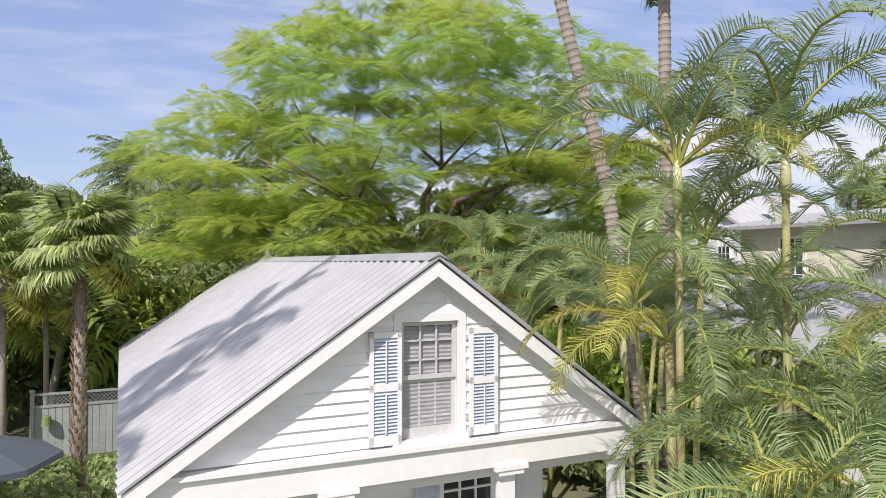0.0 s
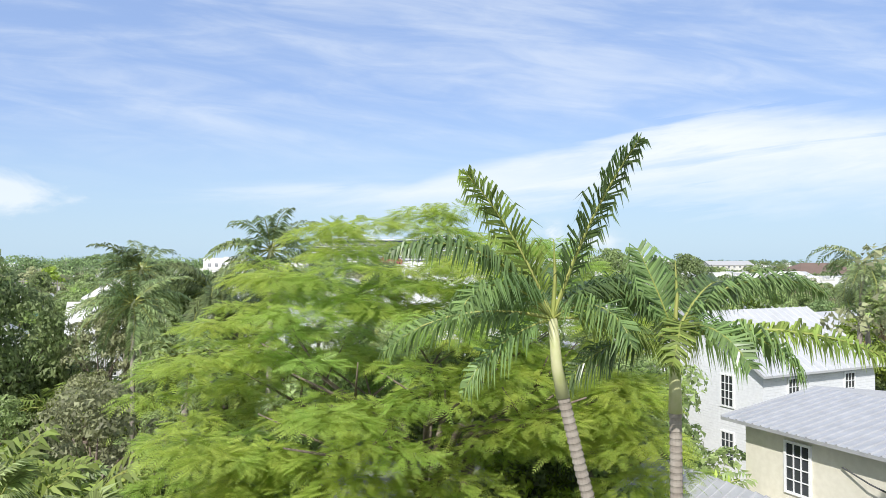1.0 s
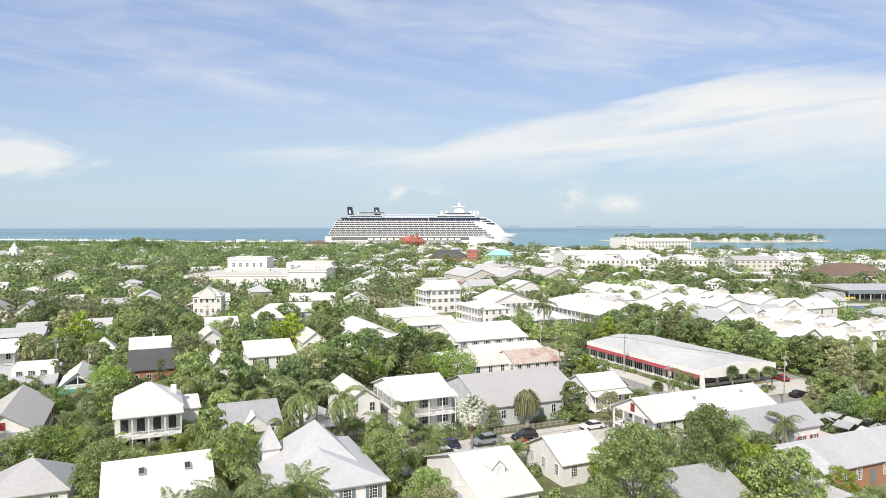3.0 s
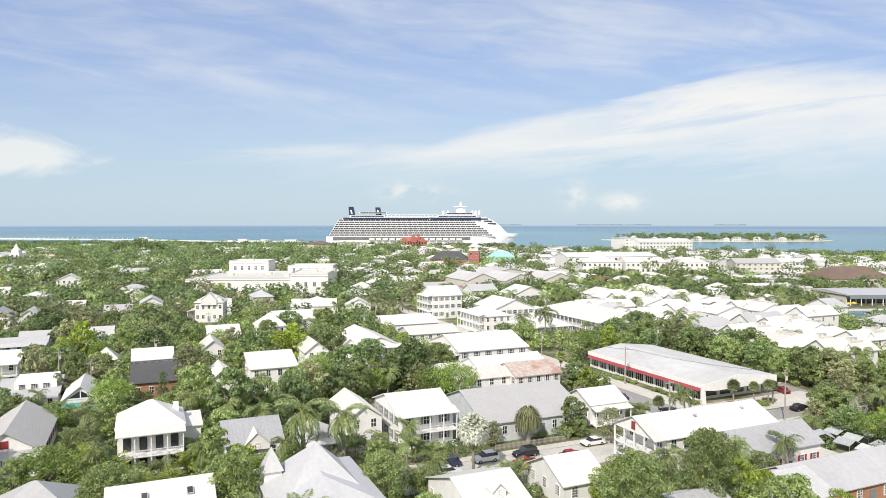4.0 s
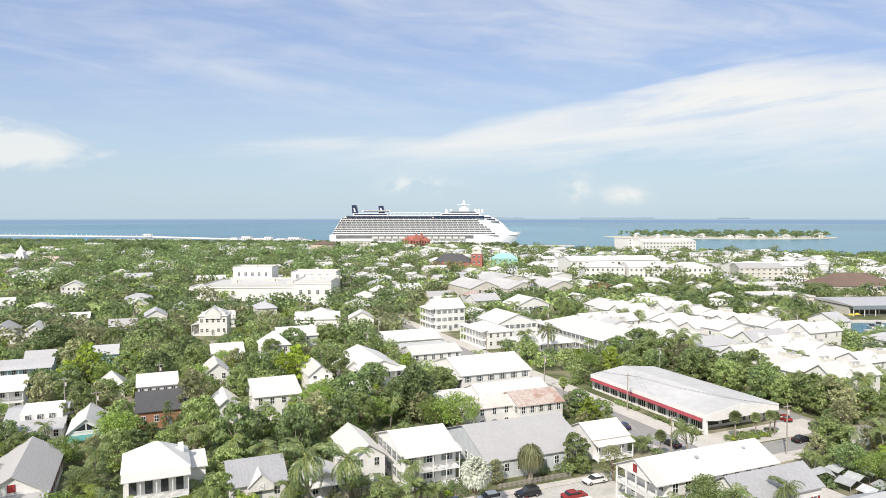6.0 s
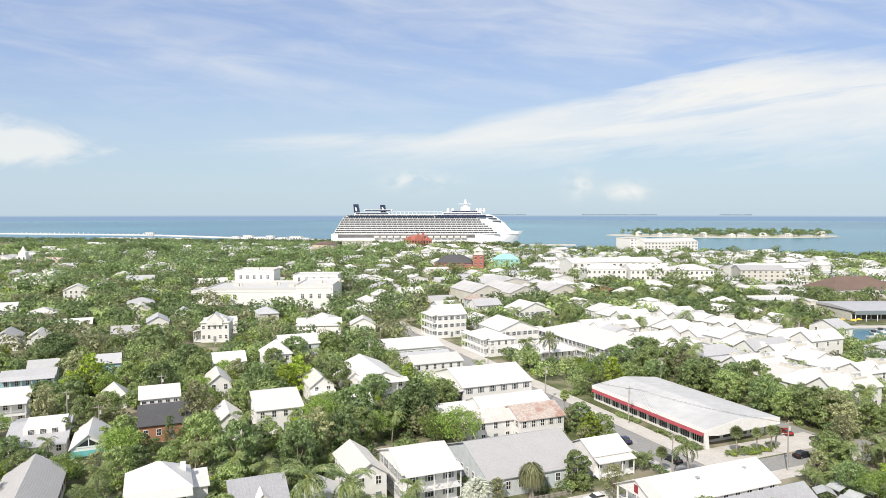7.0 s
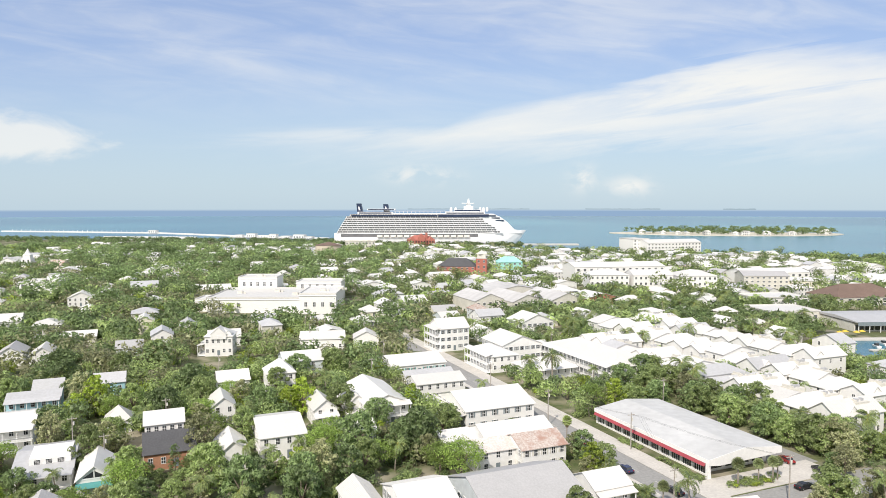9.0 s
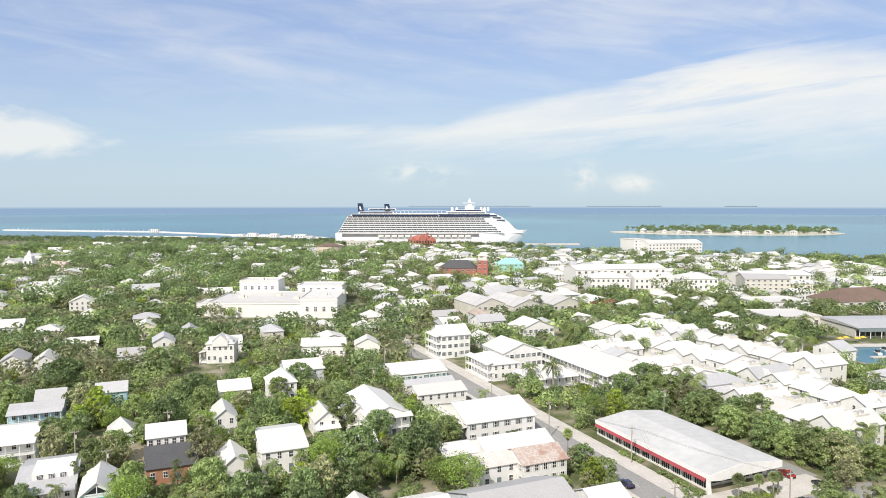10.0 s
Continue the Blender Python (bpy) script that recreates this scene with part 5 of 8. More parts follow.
for k in range(14):
    part("lifeboat", Geo().prism([(-3.2, 12.6), (-2.6, 11.6), (2.6, 11.6), (3.2, 12.6), (2.6, 15.2), (-2.6, 15.2)], 0, 74 + k * 11.4, 83 + k * 11.4), material("lifeboat_white", (0.78, 0.74, 0.66), scale=0.5, rough=0.5) if k == 0 else bpy.data.materials["lifeboat_white"], ship, m=pose(0, -19.5, 0))
part("upper_house", Geo().box(40, -14, 48.6, 100, 14, 52.5).box(100, -12, 48.6, 190, 12, 50).box(190, -15, 48.6, 258, 15, 53).box(206, -13, 53, 248, 13, 56), SHIPW, ship)
for g in (Geo().box(178, -18.4, 44.6, 264, -18.15, 48.6), Geo().box(206, -13.2, 53.6, 250, -12.95, 55.6), Geo().box(30, -18.35, 45.2, 176, -18.1, 47.6), Geo().box(42, -14.2, 49.6, 98, -13.95, 51.6), Geo().box(192, -15.2, 49.6, 256, -14.95, 51.4), Geo().box(58, -12.2, 55.5, 102, -11.95, 56.9)):
    part("window_band", g, SHIPD, ship, "dark wraparound window")
for x, top in ((38, 66), (84, 65)):
    fn = part("funnel", Geo().prism([(x, 52), (x + 10, 52), (x + 7, top), (x - 1, top)], 1, -5, 5), SHIPD, ship, "dark blue funnel")
    part("funnel_mark", Geo().prism([(x + 3, 55), (x + 6, 55), (x + 4, 61), (x + 2, 61)], 1, -5.1, -5.0), SHIPW, fn)
for x in range(104, 188, 7):
    part("deck_post", Geo().box(x, -12.3, 50, x + 0.7, -11.7, 53.4), SHIPW, ship)
part("deck_canopy", Geo().box(102, -13, 53.4, 190, -6, 54.1), SHIPW, ship)
part("sun_deck", Geo().box(56, -12, 55, 104, 12, 57.5), SHIPW, ship)
part("mast", Geo().box(222, -4, 56, 238, 4, 62).prism([(226, 62), (234, 62), (231, 74), (229, 74)], 1, -1.2, 1.2).box(218, -3, 66, 240, 3, 67), SHIPW, ship)
for x in (250, 256, 262, 200, 208):
    part("radome", Geo().tube([(x, -6, 53), (x, -6, 55), (x, -6, 58.5), (x, -6, 60)], [2.0, 2.6, 2.2, 0.3], 12), SHIPW, ship)
bow = Geo()
sect = [(238, 49, 16.4), (272, 49.5, 15.6), (284, 44.5, 14.4), (297, 36, 12.0), (309, 24, 9.0), (322, 21.5, 4.6)]
for (xa, za, wa), (xb, zb, wb) in zip(sect, sect[1:]):
    bow.face([(xa, -wa, za), (xb, -wb, zb), (xb, wb, zb), (xa, wa, za)])
    bow.face([(xa, -wa, 17.5), (xb, -wb, 17.5), (xb, -wb, zb), (xa, -wa, za)])
    bow.face([(xa, wa, za), (xb, wb, zb), (xb, wb, 17.5), (xa, wa, 17.5)])
bow.face([(322, -4.6, 17.5), (322, 4.6, 17.5), (322, 4.6, 21.5), (322, -4.6, 21.5)])
part("bow_deck", bow, SHIPW, ship, "sloping white forward decks")
for k, (xa, za) in enumerate(((276, 45.5), (283, 42), (290, 38))):
    part("bridge_window", Geo().box(xa - 14, -16.9 + k * 0.8, za, xa, -16.3 + k * 0.8, za + 1.6), SHIPD, ship, "dark wraparound window")
# pier, causeway and low islands
pier = tagged(new("pier", Geo().box(0, 0, -2, 420, 18, 2.0).mesh("pier", CONCRETE)), "long grey concrete cruise pier", "pier", kind="structure")
pier.matrix_basis = pose(-190, 1140, 0)
# concrete made paler, with the sun's brightness put into its colour
PALE = material("sunlit_concrete", (0.78, 0.76, 0.72), (0.70, 0.68, 0.64), scale=0.3, rough=0.9)
for x, y, L, a in ((-1139, 1764, 470, -15), (-696, 1646, 500, -34.9)):
    cw = tagged(new("causeway", Geo().box(0, 0, -2, L, 12, 2.6).mesh("causeway", PALE)), "long pale causeway and harbour mole", "causeway", kind="structure")
    cw.matrix_basis = pose(x, y, 0, 0, 0, a)
block(-705, 1640, 22, 8, 7.0, 1, 4, WHITE, "low white building on the mole", turn=-15)
for k in range(30):
    x, y = (-1120 + k * 14, 1762 - k * 3.75)
    if k > 0:
        bo = thing("bollard_light", pose(x, y, 2.6), "white light post on the mole", "light post", "mole posts")
        part("mast", Geo().box(-0.4, -0.4, 0, 0.4, 0.4, 3.6), WHITE, bo)
for k in range(10):
    block(-655 + k * 19, 1318 - k * 2.5, 17, 10, 5.0, 1, 4, WHITE, "low white waterfront apartment in a long row", roof="gu", rise=2.0, category="house", group="waterfront row", name="house", turn=-6)
for k in range(7):
    block(-430 + k * 27, 1420 - k * 14, 16 + (k % 3) * 5, 9, 5.0 + (k % 2) * 3, 1, 4, WHITE, "low white building on the outer quay", roof="flat", group="waterfront row", turn=-20)
block(-440, 1416, 220, 40, 1.4, 1, 2, CONCRETE, "pale concrete outer quay by the sea", turn=-24, name="quay", category="quay")


# ---------------------------------------------------------------- plants


def crown_quads(lobes, n, size, rr, flat=0.0, inner=0.25, aspect=0.5):
    """Leaf quads over lobes of (x, y, z, rx, ry, rz)."""
    lobes = np.array(lobes, float)
    area = lobes[:, 3] * lobes[:, 4] + lobes[:, 3] * lobes[:, 5]
    pick = rr.choice(len(lobes), n, p=area / area.sum())
    d = unit(rr.normal(size=(n, 3)))
    d[:, 2] = np.where(d[:, 2] < -0.35, -d[:, 2], d[:, 2])
    rad = np.where(rr.random(n) < inner, rr.uniform(0.35, 0.8, n), rr.uniform(0.82, 1.08, n))
    c = lobes[pick, :3] + d * lobes[pick, 3:] * rad[:, None]
    nrm = unit(d * (1 - flat) + np.array([0, 0, flat]) + rr.normal(scale=0.42, size=(n, 3)))
    a = unit(np.cross(nrm, rr.normal(size=(n, 3))))
    b = np.cross(nrm, a)
    s = size * rr.uniform(0.6, 1.35, n)[:, None]
    return c, a * s, b * s * aspect


def clumps(rr, r, low, top, n, wide=0.5):
    """Leaf clumps of an uneven crown between two heights; wide is where it is broadest."""
    out = []
    for i in range(n):
        f = (i + 0.5) / n
        k = math.sqrt(max(0.05, 1 - ((f - wide) / (1 - wide if f > wide else wide + 0.25)) ** 2))
        a = i * 2.39996 + rr.uniform(-0.5, 0.5)
        q = r * k * rr.uniform(0.4, 1.0)
        s = r * rr.uniform(0.15, 0.29)
        out.append((q * math.cos(a), q * math.sin(a), low + (top - low) * f + rr.uniform(-0.3, 0.3), s, s, s * rr.uniform(0.55, 0.85)))
    return out


def limbs(g, rr, r, h, n, base=0.28):
    g.tube([(0, 0, -0.2), (0.05, 0.02, h * 0.3), (0.1, -0.05, h * 0.55)], [base * 1.25, base, base * 0.8], 8)
    for i in range(n):
        a = 2 * math.pi * i / n + rr.uniform(-0.3, 0.3)
        q = r * rr.uniform(0.45, 0.75)
        g.tube([(0.1, -0.05, h * 0.5), (0.45 * q * math.cos(a), 0.45 * q * math.sin(a), h * 0.78), (q * math.cos(a), q * math.sin(a), h * rr.uniform(0.95, 1.12))],
               [base * 0.6, base * 0.38, base * 0.12], 6)
    return g


TREES = {}


def tree_kind(key, r, low, top, n, leaves, size, mat, label, category="tree", inner=0.12, wide=0.5, flat=0.0, aspect=0.55):
    rr = np.random.default_rng(sum(map(ord, key)))
    TREES[key] = (limbs(Geo(), rr, r * 0.8, low * 0.4 + top * 0.6, 6).mesh("trunk", BARK, True), quads_mesh("crown", *crown_quads(clumps(rr, r, low, top, n, wide), leaves, size, rr, inner=inner, flat=flat, aspect=aspect), mat, tri=True), label, category, top)


tree_kind("dark_a", 3.4, 1.0, 8.2, 57, 2700, 0.28, DARKLEAF, "dark green broadleaf tree")
tree_kind("dark_b", 4.2, 1.2, 7.8, 72, 3200, 0.29, DARKLEAF, "broad dark green shade tree", wide=0.55)
tree_kind("mid_a", 3.3, 0.8, 8.0, 57, 2600, 0.27, MIDLEAF, "mid green broadleaf tree", wide=0.45)
tree_kind("mid_b", 4.0, 1.0, 7.4, 66, 3000, 0.28, MIDLEAF, "spreading green garden tree")
tree_kind("lime_a", 3.2, 0.8, 7.4, 54, 2300, 0.26, LIMELEAF, "garden tree with yellow-green leaves")
tree_kind("olive_a", 3.2, 1.2, 7.6, 54, 2000, 0.25, OLIVELEAF, "open tree with olive-green leaves")
tree_kind("feather", 4.6, 3.0, 6.4, 75, 3000, 0.25, FEATHERLEAF, "flat spreading tree with feathery green leaves", wide=0.3, flat=0.5, aspect=0.32)
tree_kind("conifer", 2.6, 0.4, 10.0, 66, 2400, 0.24, DARKLEAF, "narrow dark green conifer in a garden", wide=0.05, aspect=0.3)
tree_kind("near_dark", 4.0, 0.6, 8.2, 84, 9000, 0.165, MIDLEAF, "dense deep green garden tree")
tree_kind("near_mid", 3.8, 0.6, 8.0, 78, 8000, 0.165, MIDLEAF, "dense mid green garden tree")
tree_kind("near_tall", 3.3, 12.2, 15.0, 46, 7000, 0.085, OLIVELEAF, "tall open tree with small olive leaves")
tree_kind("near_open", 3.6, 1.0, 8.6, 60, 5600, 0.15, OLIVELEAF, "open garden tree with small olive leaves")
tree_kind("near_lime", 3.3, 0.8, 7.6, 64, 7000, 0.15, LIMELEAF, "garden tree with bright yellow-green leaves")
tree_kind("near_big", 4.6, 3.0, 14.6, 130, 15000, 0.175, MIDLEAF, "tall dense green tree over the roofs")


def tree(key, u, v, s=1.0, turn=0, sz=None, group="town trees"):
    tr, cr, label, cat, r = TREES[key]
    t = thing("tree", grid(u, v, turn=turn) @ Matrix.Diagonal((s, s, sz or s, 1)), label, cat, group)
    part("trunk", tr, None, t)
    part("crown", cr, None, t)
    return t


def frond_arrays(L, e0, droop, pairs, leaflet, width, rr, sweep=0.55, vee=0.25, hang=0.35, simple=False, plume=0.14, fold=0.5, ragged=0.0):
    """One feather frond in the x-z plane: rachis points, and leaflet triangles (numpy)."""
    n = 14
    pts, x, z = [(0.0, 0.0)], 0.0, 0.0
    for i in range(n):
        s = (i + 0.5) / n
        a = e0 - droop * s ** 1.35
        x, z = x + L / n * math.cos(a), z + L / n * math.sin(a)
        pts.append((x, z))
    pts = np.array(pts)
    tris, verts = [], []
    for i in range(pairs):
        s = min(0.99, 0.14 + 0.85 * (i + 0.5 + ragged * rr.uniform(-1.2, 1.2)) / pairs)
        k = s * n
        j = min(int(k), n - 1)
        p = pts[j] + (pts[j + 1] - pts[j]) * (k - j)
        tan = (pts[j + 1] - pts[j]) / np.linalg.norm(pts[j + 1] - pts[j])
        ln = leaflet * (math.sin(math.pi * (0.10 + 0.82 * s)) ** 0.75) * rr.uniform(0.88, 1.08)
        for side in (-1, 1):
            if ragged and rr.random() < 0.10 * ragged:
                continue
            up = np.array([-tan[1], 0, tan[0]])
            dirv = np.array([tan[0] * sweep, side * 0.9, tan[1] * sweep]) + up * (vee + rr.uniform(-plume, plume)) + np.array([0, rr.uniform(-0.1, 0.1), 0])
            dirv /= np.linalg.norm(dirv)
            base = np.array([p[0], 0, p[1]])
            dirv = dirv + np.array([rr.uniform(-1, 1), 0, rr.uniform(-1, 1)]) * 0.22 * ragged
            ln2 = ln * (1 - ragged * rr.uniform(0, 0.35))
            mid = base + dirv * ln2 * fold
            d2 = dirv + np.array([0, 0, -hang * rr.uniform(0.7, 1.6)])
            tip = mid + d2 / np.linalg.norm(d2) * ln2 * (1 - fold)
            wv = np.array([tan[0], 0, tan[1]]) * width
            q = len(verts)
            if simple:
                verts += [base, mid + wv, tip, mid - wv]
                tris.append((q, q + 1, q + 2, q + 3))
                continue
            verts += [base - wv * 0.45, base + wv * 0.45, mid + wv * 0.5, mid - wv * 0.5, tip]
            tris += [(q, q + 1, q + 2, q + 3), (q + 3, q + 2, q + 4)]
    return pts, verts, tris


def frond_mesh(name, mat, rach, seed, **kw):
    rr = random.Random(seed)
    pts, verts, tris = frond_arrays(rr=rr, **kw)
    g = Geo()
    g.v, g.f, g.m = [tuple(p) for p in verts], list(tris), [0] * len(tris)
    k = max(1, len(pts) // 7)
    use = list(pts[::2])
    g.tube([(p[0], 0, p[1]) for p in use], [0.035 * kw["L"] / 3 * (1 - 0.85 * i / len(use)) for i in range(len(use))], 5, 1)
    return g.mesh(name, [mat, rach])


RACHIS = material("frond_stem", (0.30, 0.34, 0.08), (0.36, 0.36, 0.10), scale=3, rough=0.5)


def join_fronds(specs, mat):
    """One crown mesh out of many fronds: specs of (frond data, matrix)."""
    g = Geo()
    for (pts, verts, tris), m in specs:
        k = len(g.v)
        g.v += [tuple(m @ Vector(p)) for p in verts]
        g.f += [tuple(k + i for i in f) for f in tris]
        g.m += [0] * len(tris)
        use = pts[::4]
        g.tube([m @ Vector((p[0], 0, p[1])) for p in use], [0.05 * (1 - 0.8 * i / len(use)) for i in range(len(use))], 4, 1, False)
    return g.mesh("crown", [mat, RACHIS])


def palm_kind(key, H, n, L, mat, label, pairs=22, leaflet=0.85, width=0.066, bend=0.3, lo=-25, hi=75, droop=1.3, shaft=False, bark=None, r=0.17, stems=1, hang=0.8, spread=0.9):
    rr = random.Random(sum(map(ord, key)))
    g, specs, shafts = Geo(), [], Geo()
    for k in range(stems):
        a = k * 2.39996
        q = spread * math.sqrt(k / stems) if stems > 1 else 0
        hk = H * (1 if stems == 1 else rr.uniform(0.5, 1.1))
        top = Vector((bend + q * 1.6 * math.cos(a), 0.1 + q * 1.6 * math.sin(a), hk))
        b = Vector((q * math.cos(a), q * math.sin(a), -0.2))
        g.tube([b, b.lerp(top, 0.38) + Vector((-bend * 0.1, 0, 0)), b.lerp(top, 0.75), top], [r * 1.4, r * 1.05, r * 0.95, r * 0.8], 8)
        if shaft:
            shafts.tube([top, top + Vector((0, 0, 0.5)), top + Vector((0, 0, 1.2))], [r * 1.0, r * 1.05, r * 0.5], 9)
        for i in range(n):
            e = radians(lo + (hi - lo) * ((i * 0.7549 + k * 0.37) % 1.0))
            m = Matrix.Translation(top + Vector((0, 0, 0.9 if shaft else 0.1))) @ Matrix.Rotation(i * 2.39996 + k + rr.uniform(-0.3, 0.3), 4, "Z") @ Matrix.Rotation(rr.uniform(-0.4, 0.4), 4, "X")
            specs.append((frond_arrays(L * rr.uniform(0.8, 1.15), e, droop * rr.uniform(0.75, 1.3), pairs, leaflet, width, rr, hang=hang, simple=True, plume=0.28), m))
    TREES[key] = (g.mesh("trunk", bark or PALMBARK, True), join_fronds(specs, mat), label, "palm tree", H + L * 0.6, shafts.mesh("crownshaft", SHAFT, True) if shaft else None)


def palm(key, u, v, s=1.0, turn=0, group="town palms", lean=0):
    tr, cr, label, cat, r, sh = TREES[key]
    t = thing("palm_tree", grid(u, v, turn=turn) @ pose(0, 0, 0, lean) @ Matrix.Scale(s, 4), label, cat, group)
    part("trunk", tr, None, t)
    part("crown", cr, None, t)
    if sh:
        part("crownshaft", sh, None, t)
    return t


TOWNPALM = leaf("deep_palm_green", (0.23, 0.32, 0.13), (0.31, 0.37, 0.15), trans=0.42, rough=0.36)
GOLDFROND = leaf("golden_palm_green", (0.37, 0.44, 0.10), (0.28, 0.38, 0.09), trans=0.48)
palm_kind("royal", 9.0, 32, 3.9, TOWNPALM, "tall royal palm with a pale trunk", shaft=True, pairs=28, leaflet=1.05, r=0.2, lo=-30, droop=1.2, hang=1.1)
palm_kind("coconut", 6.3, 22, 3.3, TOWNPALM, "coconut palm with drooping fronds", bend=0.9, droop=1.6, lo=-35)
palm_kind("tall_coconut", 14.0, 24, 4.8, TOWNPALM, "tall coconut palm with long hanging fronds", bend=0.6, droop=1.7, lo=-55, pairs=28, leaflet=1.0, r=0.22, hang=1.2)
palm_kind("tall_royal", 13.6, 24, 4.9, TOWNPALM, "very tall royal palm with a full crown", shaft=True, pairs=32, leaflet=1.0, width=0.085, r=0.2, lo=-40, droop=1.3, hang=0.9)
palm_kind("arching", 8.6, 28, 4.9, TOWNPALM, "large palm with long arching fronds", bend=0.3, droop=1.5, lo=-50, pairs=34, leaflet=0.9, width=0.08, r=0.3, hang=0.9)
palm_kind("short", 3.0, 15, 2.7, TOWNPALM, "short bushy palm with green fronds", bend=0.2, lo=0, r=0.12)
palm_kind("golden", 3.6, 9, 2.5, GOLDFROND, "clump palm with golden-green fronds", bend=0.1, lo=5, hi=85, r=0.07, stems=3, pairs=16)
palm_kind("thicket", 3.4, 7, 2.6, TOWNPALM, "thicket of slender cane palms", bend=0.1, lo=10, hi=85, r=0.06, stems=6, pairs=16, spread=1.4)
palm_kind("date", 3.6, 36, 2.9, OLIVELEAF, "stout date palm with stiff fronds", lo=-40, hi=80, droop=0.9, r=0.32, bend=0, leaflet=0.5, hang=0.3)


def fan_leaf(g, m, R, seg, rr, mi=0, droop=0.45, petiole=1.0, finger=0.11):
    """A fan leaf: petiole along x, pleated blade of seg fingers with hanging tips."""
    o = Vector((petiole, 0, 0))
    k = len(g.v)
    g.tube([m @ Vector((0, 0, 0)), m @ o], [0.025, 0.018], 4, mi + 1, False)
    for i in range(seg):
        a = (i / (seg - 1) - 0.5) * radians(250)
        d = Vector((math.cos(a), math.sin(a), 0.15))
        side = Vector((-math.sin(a), math.cos(a), 0))
        L = R * rr.uniform(0.85, 1.1)
        w = R * finger
        b, md = o + d * 0.05, o + d * L * 0.6
        tip = md + Vector((d.x, d.y, -droop * rr.uniform(0.6, 1.8))).normalized() * L * 0.42
        q = len(g.v)
        g.v += [tuple(m @ b), tuple(m @ (md - side * w + Vector((0, 0, 0.02)))), tuple(m @ (md + side * w)), tuple(m @ tip)]
        g.f += [(q, q + 1, q + 2), (q + 1, q + 3, q + 2)]
        g.m += [mi, mi]


def fan_kind(key, H, n, R, seg, mat, label, skirt=0, r=0.17, droop=0.5, bark=None):
    rr = random.Random(sum(map(ord, key)))
    g = Geo()
    for i in range(n):
        e = radians(-45 + 125 * (i + 0.5) / n)
        m = Matrix.Translation((0, 0, H)) @ Matrix.Rotation(i * 2.39996, 4, "Z") @ Matrix.Rotation(-e, 4, "Y")
        fan_leaf(g, m, R * rr.uniform(0.8, 1.1), seg, rr, 0, droop, R * 1.1)
    dead = Geo()
    for i in range(skirt):
        m = Matrix.Translation((0, 0, H - 0.2 - 1.4 * (i / max(skirt, 1)))) @ Matrix.Rotation(i * 2.39996, 4, "Z") @ Matrix.Rotation(radians(70), 4, "Y")
        fan_leaf(dead, m, R * 0.8, max(8, seg // 2), rr, 0, droop, R * 0.6)
    TREES[key] = (Geo().tube([(0, 0, -0.2), (0.05, 0, H * 0.5), (0, 0, H + 0.2)], [r * 1.2, r, r * 0.95], 9).mesh("trunk", bark or PALMBARK, True),
                  g.mesh("crown", [mat, RACHIS]), label, "palm tree", R * 1.5, dead.mesh("dead_skirt", [PALMDRY, PALMDRY]) if skirt else None)


def fan_palm(key, u, v, s=1.0, turn=0, group="town palms"):
    tr, cr, label, cat, r, sk = TREES[key]
    t = thing("fan_palm", grid(u, v, turn=turn) @ Matrix.Scale(s, 4), label, cat, group)
    part("trunk", tr, None, t)
    part("crown", cr, None, t)
    if sk:
        part("dead_skirt", sk, None, t)
    return t


fan_kind("sabal", 5.2, 64, 0.8, 16, SABALLEAF, "fan palm with a dense round crown")
fan_kind("silver", 5.6, 110, 1.15, 22, SILVER, "silvery fan palm beside the street", skirt=8, droop=1.1)
rr = random.Random(4)
mop = Geo()
for i in range(900):                                      # strap leaves that arch out and hang
    az, el = i * 2.39996, radians(rr.uniform(5, 85))
    d, sd, L = Vector((math.cos(az), math.sin(az), 0)), Vector((-math.sin(az), math.cos(az), 0)), rr.uniform(0.8, 1.15)
    x0, z0 = 0.3 * rr.random(), 3.9 + rr.uniform(-0.8, 0.5)
    pts = [(x0, z0), (x0 + 0.95 * L * math.cos(el), z0 + 1.1 * L * math.sin(el)), (x0 + L * (0.75 + 0.85 * math.cos(el)), z0 + L * (1.0 * math.sin(el) - 0.35)), (x0 + L * (0.9 + 0.95 * math.cos(el)), z0 + L * (0.5 * math.sin(el) - 1.5))]
    q = len(mop.v)
    for (px, pz), w in zip(pts, (0.05, 0.06, 0.05, 0.012)):
        mop.v += [tuple(d * px - sd * w + Vector((0, 0, pz))), tuple(d * px + sd * w + Vector((0, 0, pz)))]
    for j in range(3):
        mop.f.append((q + 2 * j, q + 2 * j + 1, q + 2 * j + 3, q + 2 * j + 2))
        mop.m.append(0)
TREES["shaggy"] = (Geo().tube([(0, 0, -0.2), (0, 0, 0.5), (0.05, 0, 2.0), (0, 0, 4.2)], [0.55, 0.42, 0.26, 0.2], 10).mesh("trunk", PALMBARK, True), mop.mesh("crown", [OLIVELEAF]), "round shaggy tree with hanging strap leaves", "palm tree", 1.9, None)
fan_kind("washington", 11.5, 40, 1.3, 18, FANLEAF, "very tall fan palm with hanging leaves", skirt=26, r=0.25)

# trees whose places can be told
def plant(maker, rows, a, b):
    for key, u, v, s in rows:
        for p, q, c, e in FOOT:
            if p - 0.5 < u < c + 0.5 and q < v < e:
                v = q - 1.6
        maker(key, u, v, s, turn=(u * a + v * b) % 360)


